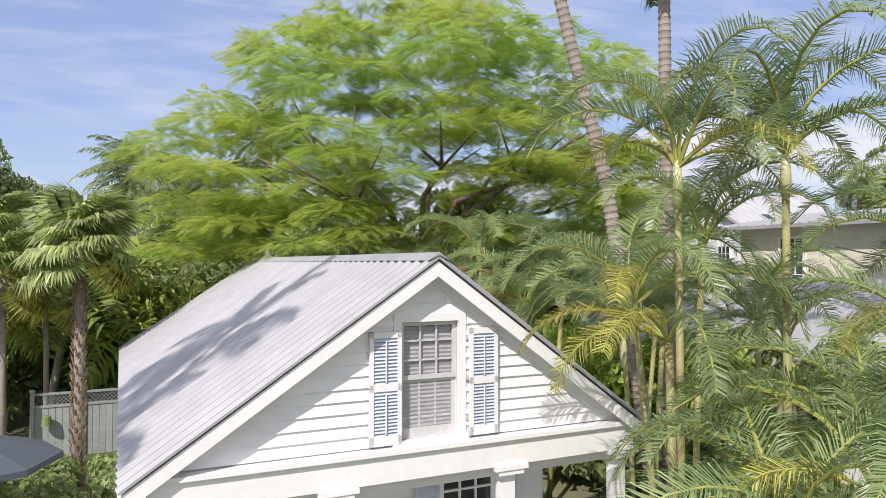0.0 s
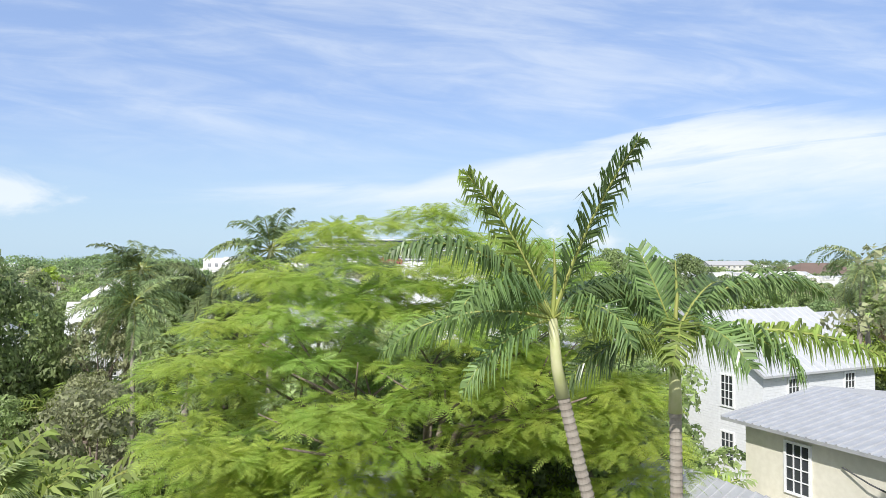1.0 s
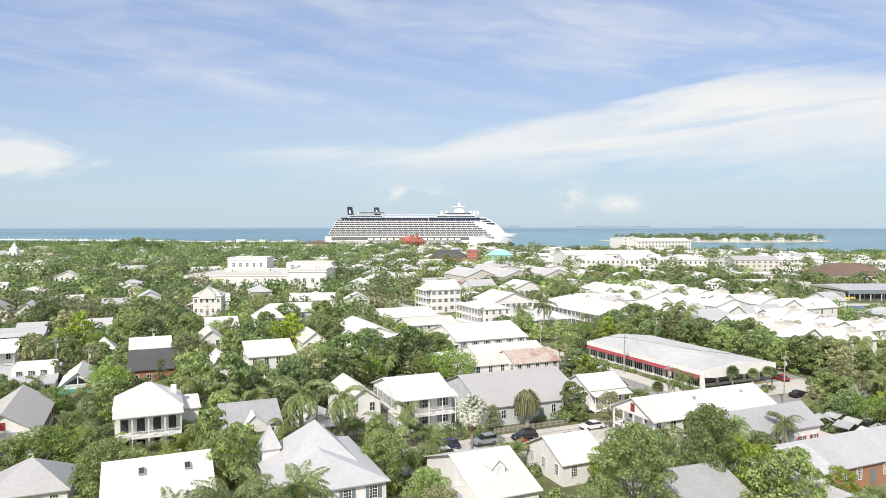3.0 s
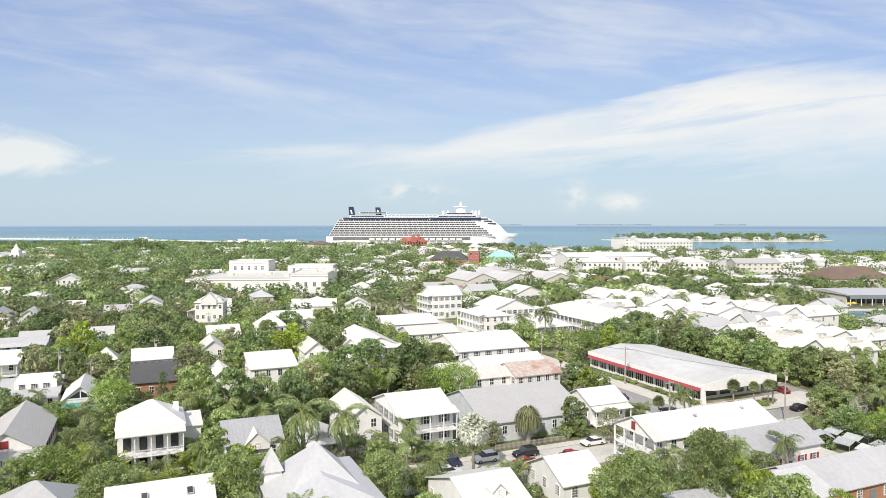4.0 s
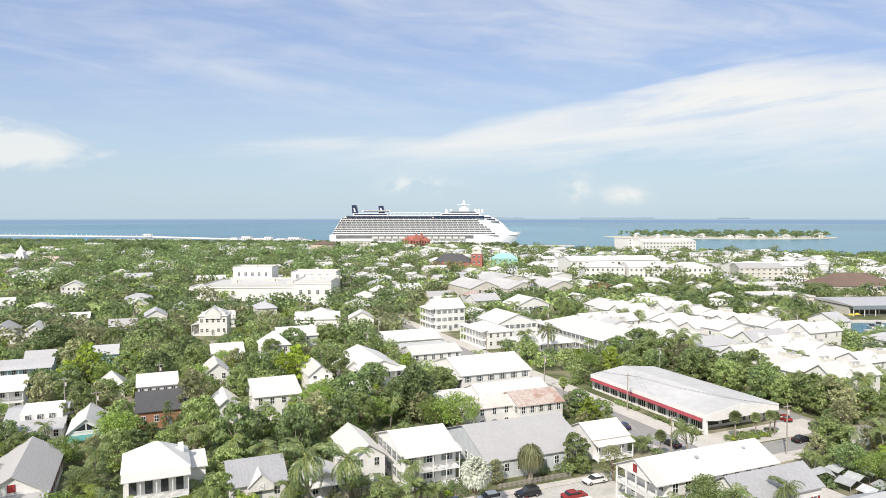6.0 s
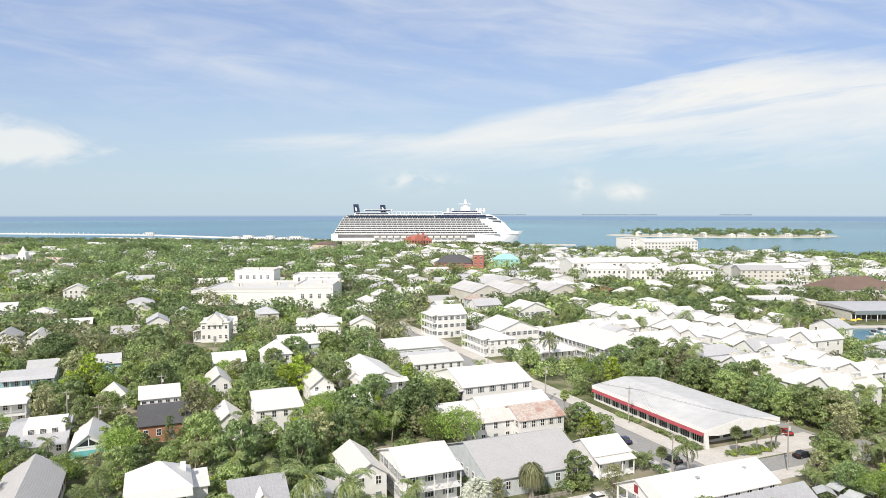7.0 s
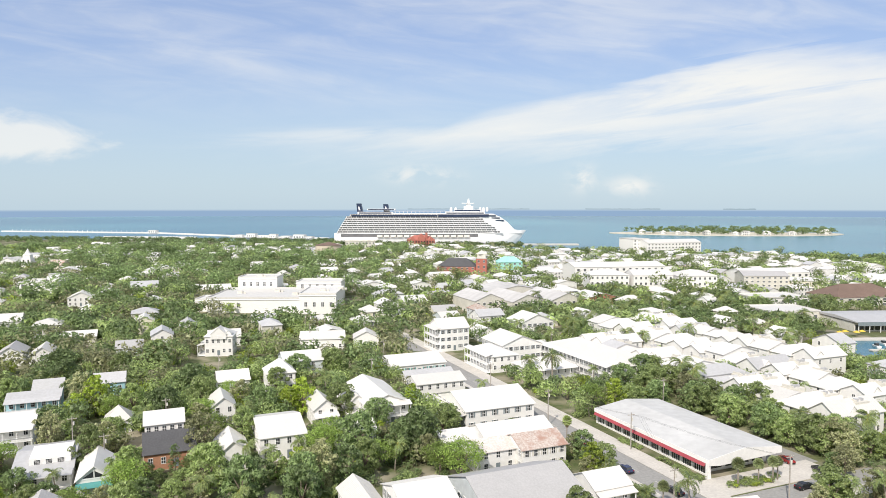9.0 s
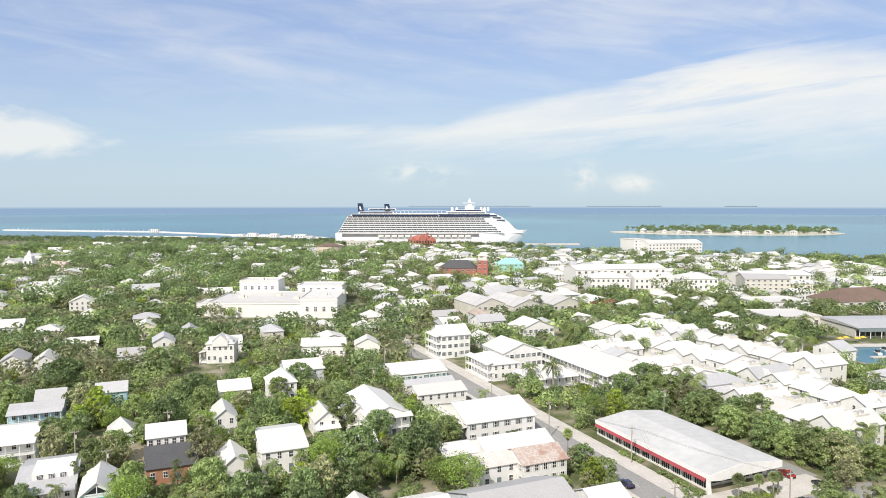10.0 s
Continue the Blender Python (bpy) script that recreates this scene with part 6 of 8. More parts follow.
# trees along the tree-lined back street
plant(tree, (("olive_a", 127.5, 98.5, 0.7), ("mid_b", 156.7, 123.2, 1.30), ("olive_a", 157.5, 117.4, 1.30), ("mid_b", 168.4, 161.7, 1.30), ("mid_a", 159.3, 139.3, 1.20), ("mid_b", 162.2, 183.7, 1.20), ("mid_b", 163.5, 122.2, 1.20),
           ("dark_b", 163, 199, 1.2), ("mid_b", 160, 190, 1.1), ("olive_a", 163, 176, 1.2), ("mid_b", 160.5, 164, 1.2), ("dark_a", 160, 153, 1.2), ("mid_b", 155.9, 137, 1.2), ("olive_a", 156, 113, 1.1),
           ("mid_b", 150, 182, 1.05), ("dark_b", 147, 172, 1.0), ("dark_a", 122, 209, 0.95), ("mid_a", 132, 103.0, 0.9), ("mid_b", 136, 108, 0.9), ("mid_a", 135, 98, 0.6), ("olive_a", 143, 97, 0.9),
           ("olive_a", 148, 102, 0.7), ("mid_a", 141, 89, 0.9)), 37, 11)
plant(tree, (("mid_b", 167, 205, 1.2), ("olive_a", 157, 170, 1.25), ("mid_b", 153, 160, 1.2), ("mid_b", 153, 148, 1.2), ("dark_b", 149, 192, 1.1), ("mid_b", 156, 183, 1.2), ("olive_a", 150, 118, 0.9)), 37, 11)
# trees in the far gardens
plant(tree, (("dark_b", 56.6, 187, 1.15), ("lime_a", -23.0, 225.3, 1.10), ("dark_b", -30.8, 270.6, 1.20), ("mid_b", -11.8, 196.0, 1.10), ("dark_b", 10.1, 242.6, 1.30), ("mid_a", 36.3, 238.1, 1.20), ("olive_a", 10.1, 203.8, 1.00),
           ("mid_b", -1, 297, 1.3), ("dark_b", -34, 289, 1.25), ("dark_b", -24.6, 246, 1.15), ("mid_b", -12.8, 280, 1.2), ("mid_b", 61, 252, 1.3), ("dark_b", 46.4, 246, 1.25), ("mid_b", -54, 652, 1.6)), 37, 11)
# trees in the middle gardens
plant(tree, (("mid_a", -8.3, 165.9, 1.10), ("olive_a", -11.5, 154.2, 0.80), ("dark_b", 46.3, 166.1, 1.35), ("mid_b", 71.9, 179.4, 1.20), ("feather", -14.5, 117.5, 1.15),
           ("lime_a", -9.4, 115.5, 0.50), ("mid_b", 12.5, 134.0, 0.9), ("olive_a", 59.3, 127.2, 0.60), ("mid_a", 77.4, 118.2, 0.9), ("olive_a", 92.5, 131.5, 0.7), ("olive_a", 98.0, 144.5, 0.85),
           ("dark_b", -29.3, 170.5, 0.80), ("dark_a", 62.5, 166, 1.15), ("mid_a", 57, 162, 1.2), ("mid_b", 31, 152, 1.1), ("mid_a", 49, 136, 0.8)), 37, 11)
for key, u, v, s, turn in (("conifer", 2.9, 172.0, 0.72, 10), ("mid_a", -3.2, 170.5, 0.5, 80), ("mid_b", 6.4, 171.5, 0.55, 200), ("olive_a", -7.2, 168, 0.85, 140), ("mid_a", -0.6, 163, 0.62, 320), ("mid_b", 4.4, 162, 0.6, 30), ("dark_a", -4.0, 156, 0.72, 260), ("mid_b", 2.0, 153, 0.75, 111), ("olive_a", 7.6, 154, 0.8, 310)):
    tree(key, u, v, s, turn=turn)
# trees in the near gardens
tree("near_lime", 70, 61.7, 1.15, 40, 1.4)
plant(tree, (("near_mid", 88.0, 77.0, 0.75), ("feather", 16.4, 107.8, 0.85), ("near_open", 81.2, 108.3, 0.75), ("near_lime", 62.0, 85.7, 0.70), ("near_mid", 83.6, 84.5, 0.95),
           ("near_lime", 82.5, 76.8, 0.80), ("near_lime", 64.8, 82.4, 0.80), ("near_lime", 86.7, 73.0, 0.70), ("near_dark", -24, 84, 1.3), ("near_open", 31, 72, 0.9), ("near_mid", 28, 70, 0.8)), 37, 11)
# palms in the near gardens
plant(palm, (("coconut", 95.6, 78.0, 1.05), ("golden", 50.5, 94.0, 1.00), ("thicket", 54.1, 95.3, 0.90), ("coconut", 74.4, 82.4, 1.00), ("royal", 83.5, 78.1, 0.75), ("thicket", 74.4, 84.7, 1.10), ("coconut", 40.1, 94.3, 1.00),
           ("thicket", 38.9, 99.1, 1.10), ("royal", 2.2, 60, 1.05), ("coconut", 6, 64, 1.1), ("coconut", 10, 70, 1.0), ("royal", 14, 74, 0.9), ("coconut", 22, 68, 1.0), ("thicket", 26.8, 66, 1.2),
           ("thicket", 30, 74, 1.2), ("coconut", 33, 79, 0.9), ("short", 72, 73, 1.2), ("golden", 66, 74, 1.1), ("golden", 68, 52, 1.2), ("short", 64, 50, 1.2), ("thicket", 52, 70, 1.2),
           ("short", 50, 92, 1.1), ("thicket", 62, 56, 1.0)), 53, 29)
# palms beside the middle houses
plant(palm, (("arching", 23.4, 111.5, 1.28), ("arching", 30.2, 111.5, 1.12), ("thicket", 1.0, 118.4, 0.95), ("golden", 5.6, 118.2, 1.25), ("golden", -6.4, 119.5, 1.4), ("thicket", -2.6, 117.8, 0.85), ("coconut", 34.5, 109.0, 0.95), ("thicket", 37.1, 111.5, 1.0), ("coconut", 43.2, 113.0, 0.95), ("thicket", 37.3, 106.2, 0.9), ("thicket", 45.5, 110.5, 0.8), ("short", 41.0, 110.5, 1.2), ("coconut", 9.7, 169.0, 1.0), ("coconut", 20.2, 168.0, 1.0), ("coconut", 24, 164.5, 0.9), ("thicket", -2.5, 114.2, 0.9), ("golden", -0.2, 113.0, 1.0), ("golden", 3.0, 112.2, 1.1), ("coconut", 7.2, 112.9, 1.00),
           ("thicket", 10.1, 113.0, 1.20), ("golden", 7.4, 119.5, 1.20), ("thicket", 8.2, 123.7, 1.20), ("coconut", 19.7, 133.8, 1.00), ("coconut", 40.4, 107.4, 0.85), ("coconut", 19.6, 113.1, 0.90), ("thicket", 33.8, 117.4, 1.0),
           ("golden", -10.1, 130.2, 1.20), ("thicket", -12.1, 135.1, 1.20), ("thicket", 13.8, 111.3, 1.10), ("thicket", 16.9, 103.8, 1.00), ("thicket", -4.9, 112.5, 0.9), ("coconut", 100.0, 119.4, 1.18), ("thicket", 11.4, 131.4, 1.10),
           ("thicket", 96.5, 116.0, 0.9)), 53, 29)
plant(palm, (("coconut", 135, 97, 0.9), ("coconut", 141, 93, 1.0), ("coconut", 149, 101, 1.0), ("short", 131, 101, 1.0)), 53, 29)
plant(palm, (("golden", -13, 124, 1.2),), 53, 29)
# palms farther off
plant(palm, (("date", 124.9, 190, 1.3), ("thicket", -11.3, 140.5, 1.20), ("coconut", 18.5, 148.2, 1.10), ("coconut", 15.1, 140.5, 1.00), ("thicket", 56.7, 157.2, 1.30), ("coconut", 52.2, 153.8, 1.00), ("coconut", -21.6, 176.0, 0.80),
           ("coconut", 32.1, 168.5, 0.80), ("coconut", 23.7, 218.4, 0.90), ("coconut", 174.6, 120.4, 1.10), ("coconut", 179.7, 131.8, 1.10), ("coconut", 186.8, 153.9, 1.10), ("coconut", 7, 172, 1.0), ("coconut", 21, 198, 1.1),
           ("coconut", 160, 128, 1.0), ("coconut", 163, 118, 1.1), ("coconut", 150, 200, 1.0), ("coconut", 165, 134, 1.0), ("coconut", 168, 122, 1.1)), 53, 29)
for key, u, v, s in (("silver", 50.0, 102.2, 1.32), ("shaggy", 66.2, 111.6, 1.35), ("washington", 52.0, 30.0, 1.0), ("washington", 56.0, 34.0, 0.92), ('sabal', 121.0, 113.9, 1.05), ('sabal', 126.9, 113.6, 0.9), ('sabal', 130.6, 112.8, 0.95), ('sabal', 133.0, 113.6, 0.85),
                     ("sabal", 98, 112, 0.9), ("washington", 100, 152, 0.6), ("silver", 5, 80, 0.7)):
    fan_palm(key, u, v, s, turn=(u * 41 + v * 17) % 360)

# garden trees and palms filling the blocks
rng = random.Random(21)
placed = [(56.6, 187), (63.3, 79)]


def clear(u, v, r, front=3.5):
    for a, b, c, e in FOOT:
        if a - r < u < c + r and b - r - front < v < e + r:
            return False
    return True


def room(u, v):
    """How tall a plant may grow without standing before a house front."""
    h = 99.0
    for a, b, c, e in FOOT:
        if a - 1.5 < u < c + 1.5 and 0 < b - v < 22:
            h = min(h, 2.2 + (b - v) * 0.36)
    return h


count = {"tree": 0, "palm": 0}
keys = ["dark_a", "dark_b", "mid_a", "mid_b", "olive_a", "lime_a", "feather"]
for k in range(14000):
    x, y = rng.uniform(-260, 230), rng.uniform(48, 330)
    if abs(x) > 0.70 * y + 8 or (x > 172 and y < 336):
        continue
    u, v = xy(x, y)
    if 100 < u < 119 and v < 120:
        continue
    if any((u - a) ** 2 + (v - b) ** 2 < 16 for a, b in placed) or not clear(u, v, 0.9, 2.0):
        continue
    h = room(u, v) if y < 260 else 99.0
    if h < 3.2:
        continue
    placed.append((u, v))
    if rng.random() < (0.70 if y < 150 else 0.36) and count["palm"] < 175:
        key = rng.choices(("coconut", "short", "golden", "thicket", "royal"), (6, 2, 3, 4, 1))[0]
        palm(key, u, v, min(rng.uniform(0.75, 1.1), h / TREES[key][4]), rng.uniform(0, 360))
        count["palm"] += 1
    elif count["tree"] < 155 and y < 215:
        key = rng.choices(keys if y > 100 else ("near_dark", "near_dark", "near_mid", "near_mid", "near_open", "near_lime", "near_mid"), (3, 3, 5, 5, 4, 4, 3))[0]
        s = rng.uniform(0.8, 1.35)
        tree(key, u, v, min(s, h / TREES[key][4]), rng.uniform(0, 360), sz=min(s * (1.2 if x < 20 else 1.05), h / TREES[key][4]))
        count["tree"] += 1

row_rng, n = random.Random(3), 0                         # palms between the harbour townhouses
for k in range(900):
    x, y = row_rng.uniform(20, 235), row_rng.uniform(215, 470)
    u, v = xy(x, y)
    if n < 62 and x < 0.62 * y and u > 118 and clear(u, v, 0.2, 0.3) and not (x > 172 and y < 336):
        palm("coconut", u, v, row_rng.uniform(1.15, 1.7), row_rng.uniform(0, 360))
        n += 1

# undergrowth and far woods: too many to count
shr = np.random.default_rng(8)


def mass(name, label, spots, mat, leaves, size, squash=0.8):
    cs, axs, ays = [], [], []
    for x, y, r, z in spots:
        lobes = [(x, y, z, r, r, r * squash)] + [(x + shr.uniform(-0.7, 0.7) * r, y + shr.uniform(-0.7, 0.7) * r, z + shr.uniform(-0.2, 0.3) * r, r * 0.6, r * 0.6, r * 0.5) for _ in range(3)]
        lobes += [(x + shr.uniform(-1, 1) * r, y + shr.uniform(-1, 1) * r, z + shr.uniform(-0.5, 0.6) * r, r * 0.42, r * 0.42, r * 0.34) for _ in range(4)]
        c, a, b = crown_quads(lobes, leaves, size, shr, inner=0.1)
        cs.append(c), axs.append(a), ays.append(b)
    ob = new(name, quads_mesh(name, np.concatenate(cs), np.concatenate(axs), np.concatenate(ays), mat, tri=True))
    return tagged(ob, label, "shrubs" if "shrub" in name else "trees", kind="stuff")


def spots(n, x0, x1, y0, y1, r0, r1, z, pad, fan=0.70, far=False):
    out = []
    tries = 0
    while len(out) < n and tries < n * 12:
        tries += 1
        x, y = rng.uniform(x0, x1), rng.uniform(y0, y1)
        if abs(x) > fan * y + 8 or (x > 176 and y < 336):
            continue
        if far and (y > 1085 - max(0, x + 150) * 0.42 or (x > 330 and y < 560)):
            continue
        u, v = xy(x, y)
        r = rng.uniform(r0, r1)
        if not clear(u, v, pad * r, 0.6):
            continue
        if r0 > 1.9 and not far and room(u, v) < 1.9 * r:
            continue
        out.append((x, y, r, GROUND + z * r))
    return out


mass("shrubs", "dense green garden shrubs between the houses", spots(520, -230, 200, 45, 300, 1.0, 2.0, 0.45, 0.9), MIDLEAF, 210, 0.28)
mass("shrubs", "dark green garden shrubs and hedges", spots(340, -230, 200, 45, 300, 1.0, 2.2, 0.5, 0.9), DARKLEAF, 210, 0.28)
mass("shrubs", "low garden shrubs with yellow-green leaves", spots(200, -230, 200, 45, 300, 0.8, 1.6, 0.5, 0.9), LIMELEAF, 170, 0.24)
mass("shrubs", "tangled green garden growth under palms", spots(260, -80, 130, 55, 170, 0.8, 1.7, 0.6, 0.55), PALMLEAF, 220, 0.24)
mass("mid_trees", "dark tree crowns between the town houses", spots(130, -240, 180, 180, 345, 2.6, 4.6, 1.0, 0.3), DARKLEAF, 440, 0.45, 1.1)
mass("mid_trees", "olive tree crowns between the town houses", spots(110, -240, 180, 160, 345, 2.2, 4.0, 1.0, 0.3), OLIVELEAF, 400, 0.4, 1.1)
mass("mid_trees", "green tree crowns between the town houses", spots(190, -240, 180, 180, 345, 2.4, 4.4, 1.0, 0.3), MIDLEAF, 440, 0.45, 1.1)
mass("mid_trees", "yellow-green tree crowns between the town houses", spots(60, -240, 180, 180, 345, 2.0, 3.6, 1.0, 0.3), LIMELEAF, 380, 0.4, 1.1)
mass("far_trees", "dark tree crowns across the far town", spots(1100, -640, 560, 320, 1090, 3.8, 7.0, 0.9, 0.40, far=True), DARKLEAF, 95, 1.15, 0.85)
mass("far_trees", "green tree crowns across the far town", spots(1100, -640, 560, 320, 1090, 3.4, 6.6, 0.9, 0.40, far=True), MIDLEAF, 95, 1.1, 0.85)
mass("far_trees", "yellow-green tree crowns across the far town", spots(200, -620, 560, 330, 1090, 2.8, 5.0, 0.9, 0.45, far=True), LIMELEAF, 110, 0.85)
mass("far_trees", "olive tree crowns across the far town", spots(400, -620, 560, 330, 1090, 2.6, 5.0, 1.0, 0.45, far=True), OLIVELEAF, 110, 0.85)
mass("far_trees", "large dark shade trees in the far gardens", spots(330, -520, -20, 250, 800, 5.5, 8.5, 0.6, 0.3, far=True), DARKLEAF, 220, 0.9)
mass("far_trees", "large olive shade trees in the far gardens", spots(260, -520, 0, 250, 800, 5.0, 8.0, 0.6, 0.3, far=True), OLIVELEAF, 200, 0.9)
mass("far_trees", "tall dark shade trees over the far town", spots(170, -600, -40, 420, 1000, 5.5, 8.5, 1.45, 0.3, far=True), DARKLEAF, 170, 1.0, 1.0)
mass("far_trees", "tall green shade trees over the far town", spots(90, -40, 420, 420, 900, 4.5, 7.0, 1.5, 0.3, far=True), MIDLEAF, 150, 0.9, 1.0)
mass("far_trees", "great spreading fig tree above the roofs", [(-334 + 9 * k + shr.uniform(-4, 4), 770 + shr.uniform(-8, 8), 8.5 - abs(k) * 0.9, 19 - abs(k) * 1.6) for k in (-3, -2, -1, 0, 1, 2, 3)], DARKLEAF, 420, 1.0, 0.8)
mass("mid_trees", "dark shade trees behind the harbour townhouses", spots(110, 40, 205, 335, 455, 3.6, 5.8, 0.9, 0.25), DARKLEAF, 300, 0.6)
mass("mid_trees", "green shade trees behind the harbour townhouses", spots(110, 40, 260, 335, 455, 3.4, 5.4, 0.9, 0.25), MIDLEAF, 300, 0.6)
mass("far_trees", "trees along the far shore and mole", [(x, 1180 + 0.0 * x - (x + 260) * 0.18 + rng.uniform(-60, 60), rng.uniform(3.5, 6), 4.5) for x in [rng.uniform(-900, -180) for _ in range(420)]], DARKLEAF, 64, 1.3)
mass("far_trees", "dark trees along the harbour front", [(x, 1052 + shr.uniform(-26, 22) - max(0, x + 60) * 0.25, shr.uniform(3.6, 6.4), shr.uniform(5, 9.5)) for x in shr.uniform(-215, 120, 120)], DARKLEAF, 90, 1.1)
mass("far_trees", "olive trees along the harbour front", [(x, 1046 + shr.uniform(-26, 22) - max(0, x + 60) * 0.25, shr.uniform(3.2, 5.4), shr.uniform(4, 8.5)) for x in shr.uniform(-215, 120, 70)], OLIVELEAF, 90, 1.0)
for a, b, c, e in hedge_boxes:
    mass("shrubs", "clipped hedge along the shop", [(*grid(rng.uniform(a, c), rng.uniform(b, e)).translation.xy, 0.7, GROUND + 0.5) for _ in range(26)], MIDLEAF, 90, 0.18)

# the low island across the channel
ring = []
for i in range(40):
    a = 2 * math.pi * i / 40
    ring.append((672 + 262 * math.cos(a) * (1 + 0.06 * math.sin(3 * a)), 1610 + 120 * math.sin(a) - 0.10 * 262 * math.cos(a)))
sheet("island_shore", ring, 1.2, 2.0, SAND, "pale sandy shore of a low palm island", "island")
mass("far_trees", "palms and trees on the low island", [(672 + 245 * math.cos(a) * q, 1612 + 108 * math.sin(a) * q - 24 * math.cos(a) * q, rng.uniform(3.5, 7.0), rng.uniform(4, 15)) for a, q in [(rng.uniform(0, 6.28), math.sqrt(rng.random())) for _ in range(330)]], DARKLEAF, 80, 1.2)
for k in range(17):
    a = rng.uniform(3.3, 6.1)
    block(672 + 215 * math.cos(a), 1612 + 92 * math.sin(a) - 22 * math.cos(a), rng.uniform(8, 17), 9, rng.uniform(4.5, 9), 2, 4, WHITE, "white island cottage among palms", roof="hip", category="house", group="island cottages", name="house")


# ---------------------------------------------------------------- the white house in front
def board(x0, x1, z0, z1, y0, y1, lean=0.032):
    """A lapped board: its lower edge stands proud."""
    g = Geo()
    g.v = [(x0, y1, z0), (x1, y1, z0), (x1, y0 - lean, z0), (x0, y0 - lean, z0), (x0, y1, z1), (x1, y1, z1), (x1, y0, z1), (x0, y0, z1)]
    g.f = [(0, 1, 2, 3), (4, 7, 6, 5), (3, 2, 6, 7), (0, 4, 5, 1), (0, 3, 7, 4), (1, 5, 6, 2)]
    g.m = [0] * 6
    return g


PLANK = material("painted_clapboard", (0.86, 0.86, 0.86), (0.82, 0.82, 0.82), scale=7, rough=0.5, bump=0.08, bscale=30, stain=0.08, obj_random=0.03)
HX, HL, HR, HZ, EL, ER = 4.24, -3.80, 3.45, 6.10, 3.54, 3.62      # ridge, eaves left and right, heights over the ground
main = thing("house", grid(HX, 8.25), "white clapboard cottage with a corrugated metal roof and louvred shutters", "house")
FOOT.append((0.2, 6.0, 8, 22))


def corrugated(xe, ze, xr, zr, y0, y1, period, amp, thick=0.03):
    n = int((y1 - y0) / period * 6)
    g = Geo()
    L = math.hypot(xr - xe, zr - ze)
    nx, nz = -(zr - ze) / L, (xr - xe) / L
    if nz < 0:
        nx, nz = -nx, -nz
    for i in range(n + 1):
        y = y0 + (y1 - y0) * i / n
        q = amp * math.sin(2 * math.pi * (y - y0) / period)
        for k in (q, q - thick):
            g.v += [(xe + nx * k, y, ze + nz * k), (xr + nx * k, y, zr + nz * k)]
    for i in range(n):
        a, b = 4 * i, 4 * i + 4
        g.f += [(a, a + 1, b + 1, b), (a + 2, b + 2, b + 3, a + 3), (a, b, b + 2, a + 2), (a + 1, a + 3, b + 3, b + 1)]
    g.f += [(0, 2, 3, 1), (4 * n, 4 * n + 1, 4 * n + 3, 4 * n + 2)]
    g.m = [0] * len(g.f)
    return g


part("roof_slope", corrugated(HL, EL, 0, HZ, -0.32, 13.3, 0.31, 0.045), CORRUGATED, main, "corrugated galvanised sheet", smooth=False)
part("roof_slope", corrugated(HR, ER, 0, HZ, -0.32, 13.3, 0.31, 0.045), CORRUGATED, main, "corrugated galvanised sheet")
part("ridge_cap", Geo().prism([(-0.16, HZ - 0.06), (0, HZ + 0.05), (0.16, HZ - 0.06), (0, HZ + 0.01)], 1, -0.33, 13.31), CORRUGATED, main)
for xe, ze in ((HL, EL), (HR, ER)):
    s = 1 if xe > 0 else -1
    dz = 0.07
    part("rake_board", Geo().prism([(xe, ze - dz), (0, HZ - dz), (0, HZ - dz - 0.20), (xe, ze - dz - 0.20)], 1, -0.29, -0.25), TRIM, main)
    part("soffit", Geo().prism([(xe, ze - dz), (0, HZ - dz), (0, HZ - dz - 0.06), (xe, ze - dz - 0.06)], 1, -0.25, 0.02), TRIM, main)
    part("frieze_board", Geo().prism([(xe + s * -0.30, ze + 0.02), (0, HZ - 0.16), (0, HZ - 0.34), (xe + s * -0.30, ze - 0.16)], 1, -0.05, -0.0), TRIM, main)
    part("fascia", Geo().box(min(xe, xe - s * 0.03), -0.25, ze - 0.22, max(xe, xe - s * 0.03), 13.25, ze - 0.05), TRIM, main)
# gable boards, cut round the window
ex, z = 0.155, 3.62
WL, WR, W0, W1 = -0.52, 0.52, 3.55, 5.32


def slope_x(zz):
    kl = (HZ - EL) / -HL
    kr = (HZ - ER) / HR
    return -(HZ - 0.20 - zz) / kl, (HZ - 0.20 - zz) / kr


while z < 5.85:
    a, b = slope_x(z + ex * 0.5)
    spans = [(a, b)] if z + ex < W0 or z > W1 - 0.02 else [(a, WL), (WR, b)]
    for x0, x1 in spans:
        if x1 - x0 > 0.05:
            part("clapboard", board(x0, x1, z, z + ex, -0.012, 0.012), PLANK, main)
    z += ex
back = Geo()
for poly in ([(-3.3, 3.0), (WL + 0.1, 3.0), (WL + 0.1, 5.6), (-3.3, 3.7)], [(WR - 0.1, 3.0), (3.1, 3.0), (3.1, 3.7), (WR - 0.1, 5.6)], [(WL + 0.1, 5.22), (WR - 0.1, 5.22), (WR - 0.1, 5.6), (0, 5.92), (WL + 0.1, 5.6)],
             [(WL + 0.1, 3.0), (WR - 0.1, 3.0), (WR - 0.1, 3.66), (WL + 0.1, 3.66)]):
    back.prism(poly, 1, 0.013, 0.16)
part("gable_wall", back, WHITE, main)
win = part("window", Geo().box(-0.53, -0.05, 3.56, -0.42, 0.03, 5.33).box(0.42, -0.05, 3.56, 0.53, 0.03, 5.33).box(-0.42, -0.05, 5.22, 0.42, 0.03, 5.33).box(-0.56, -0.09, 3.56, 0.56, 0.03, 3.66), TRIM, main)
SASH = material("grey_white_sash", (0.62, 0.62, 0.61), (0.56, 0.56, 0.55), scale=8, rough=0.5)
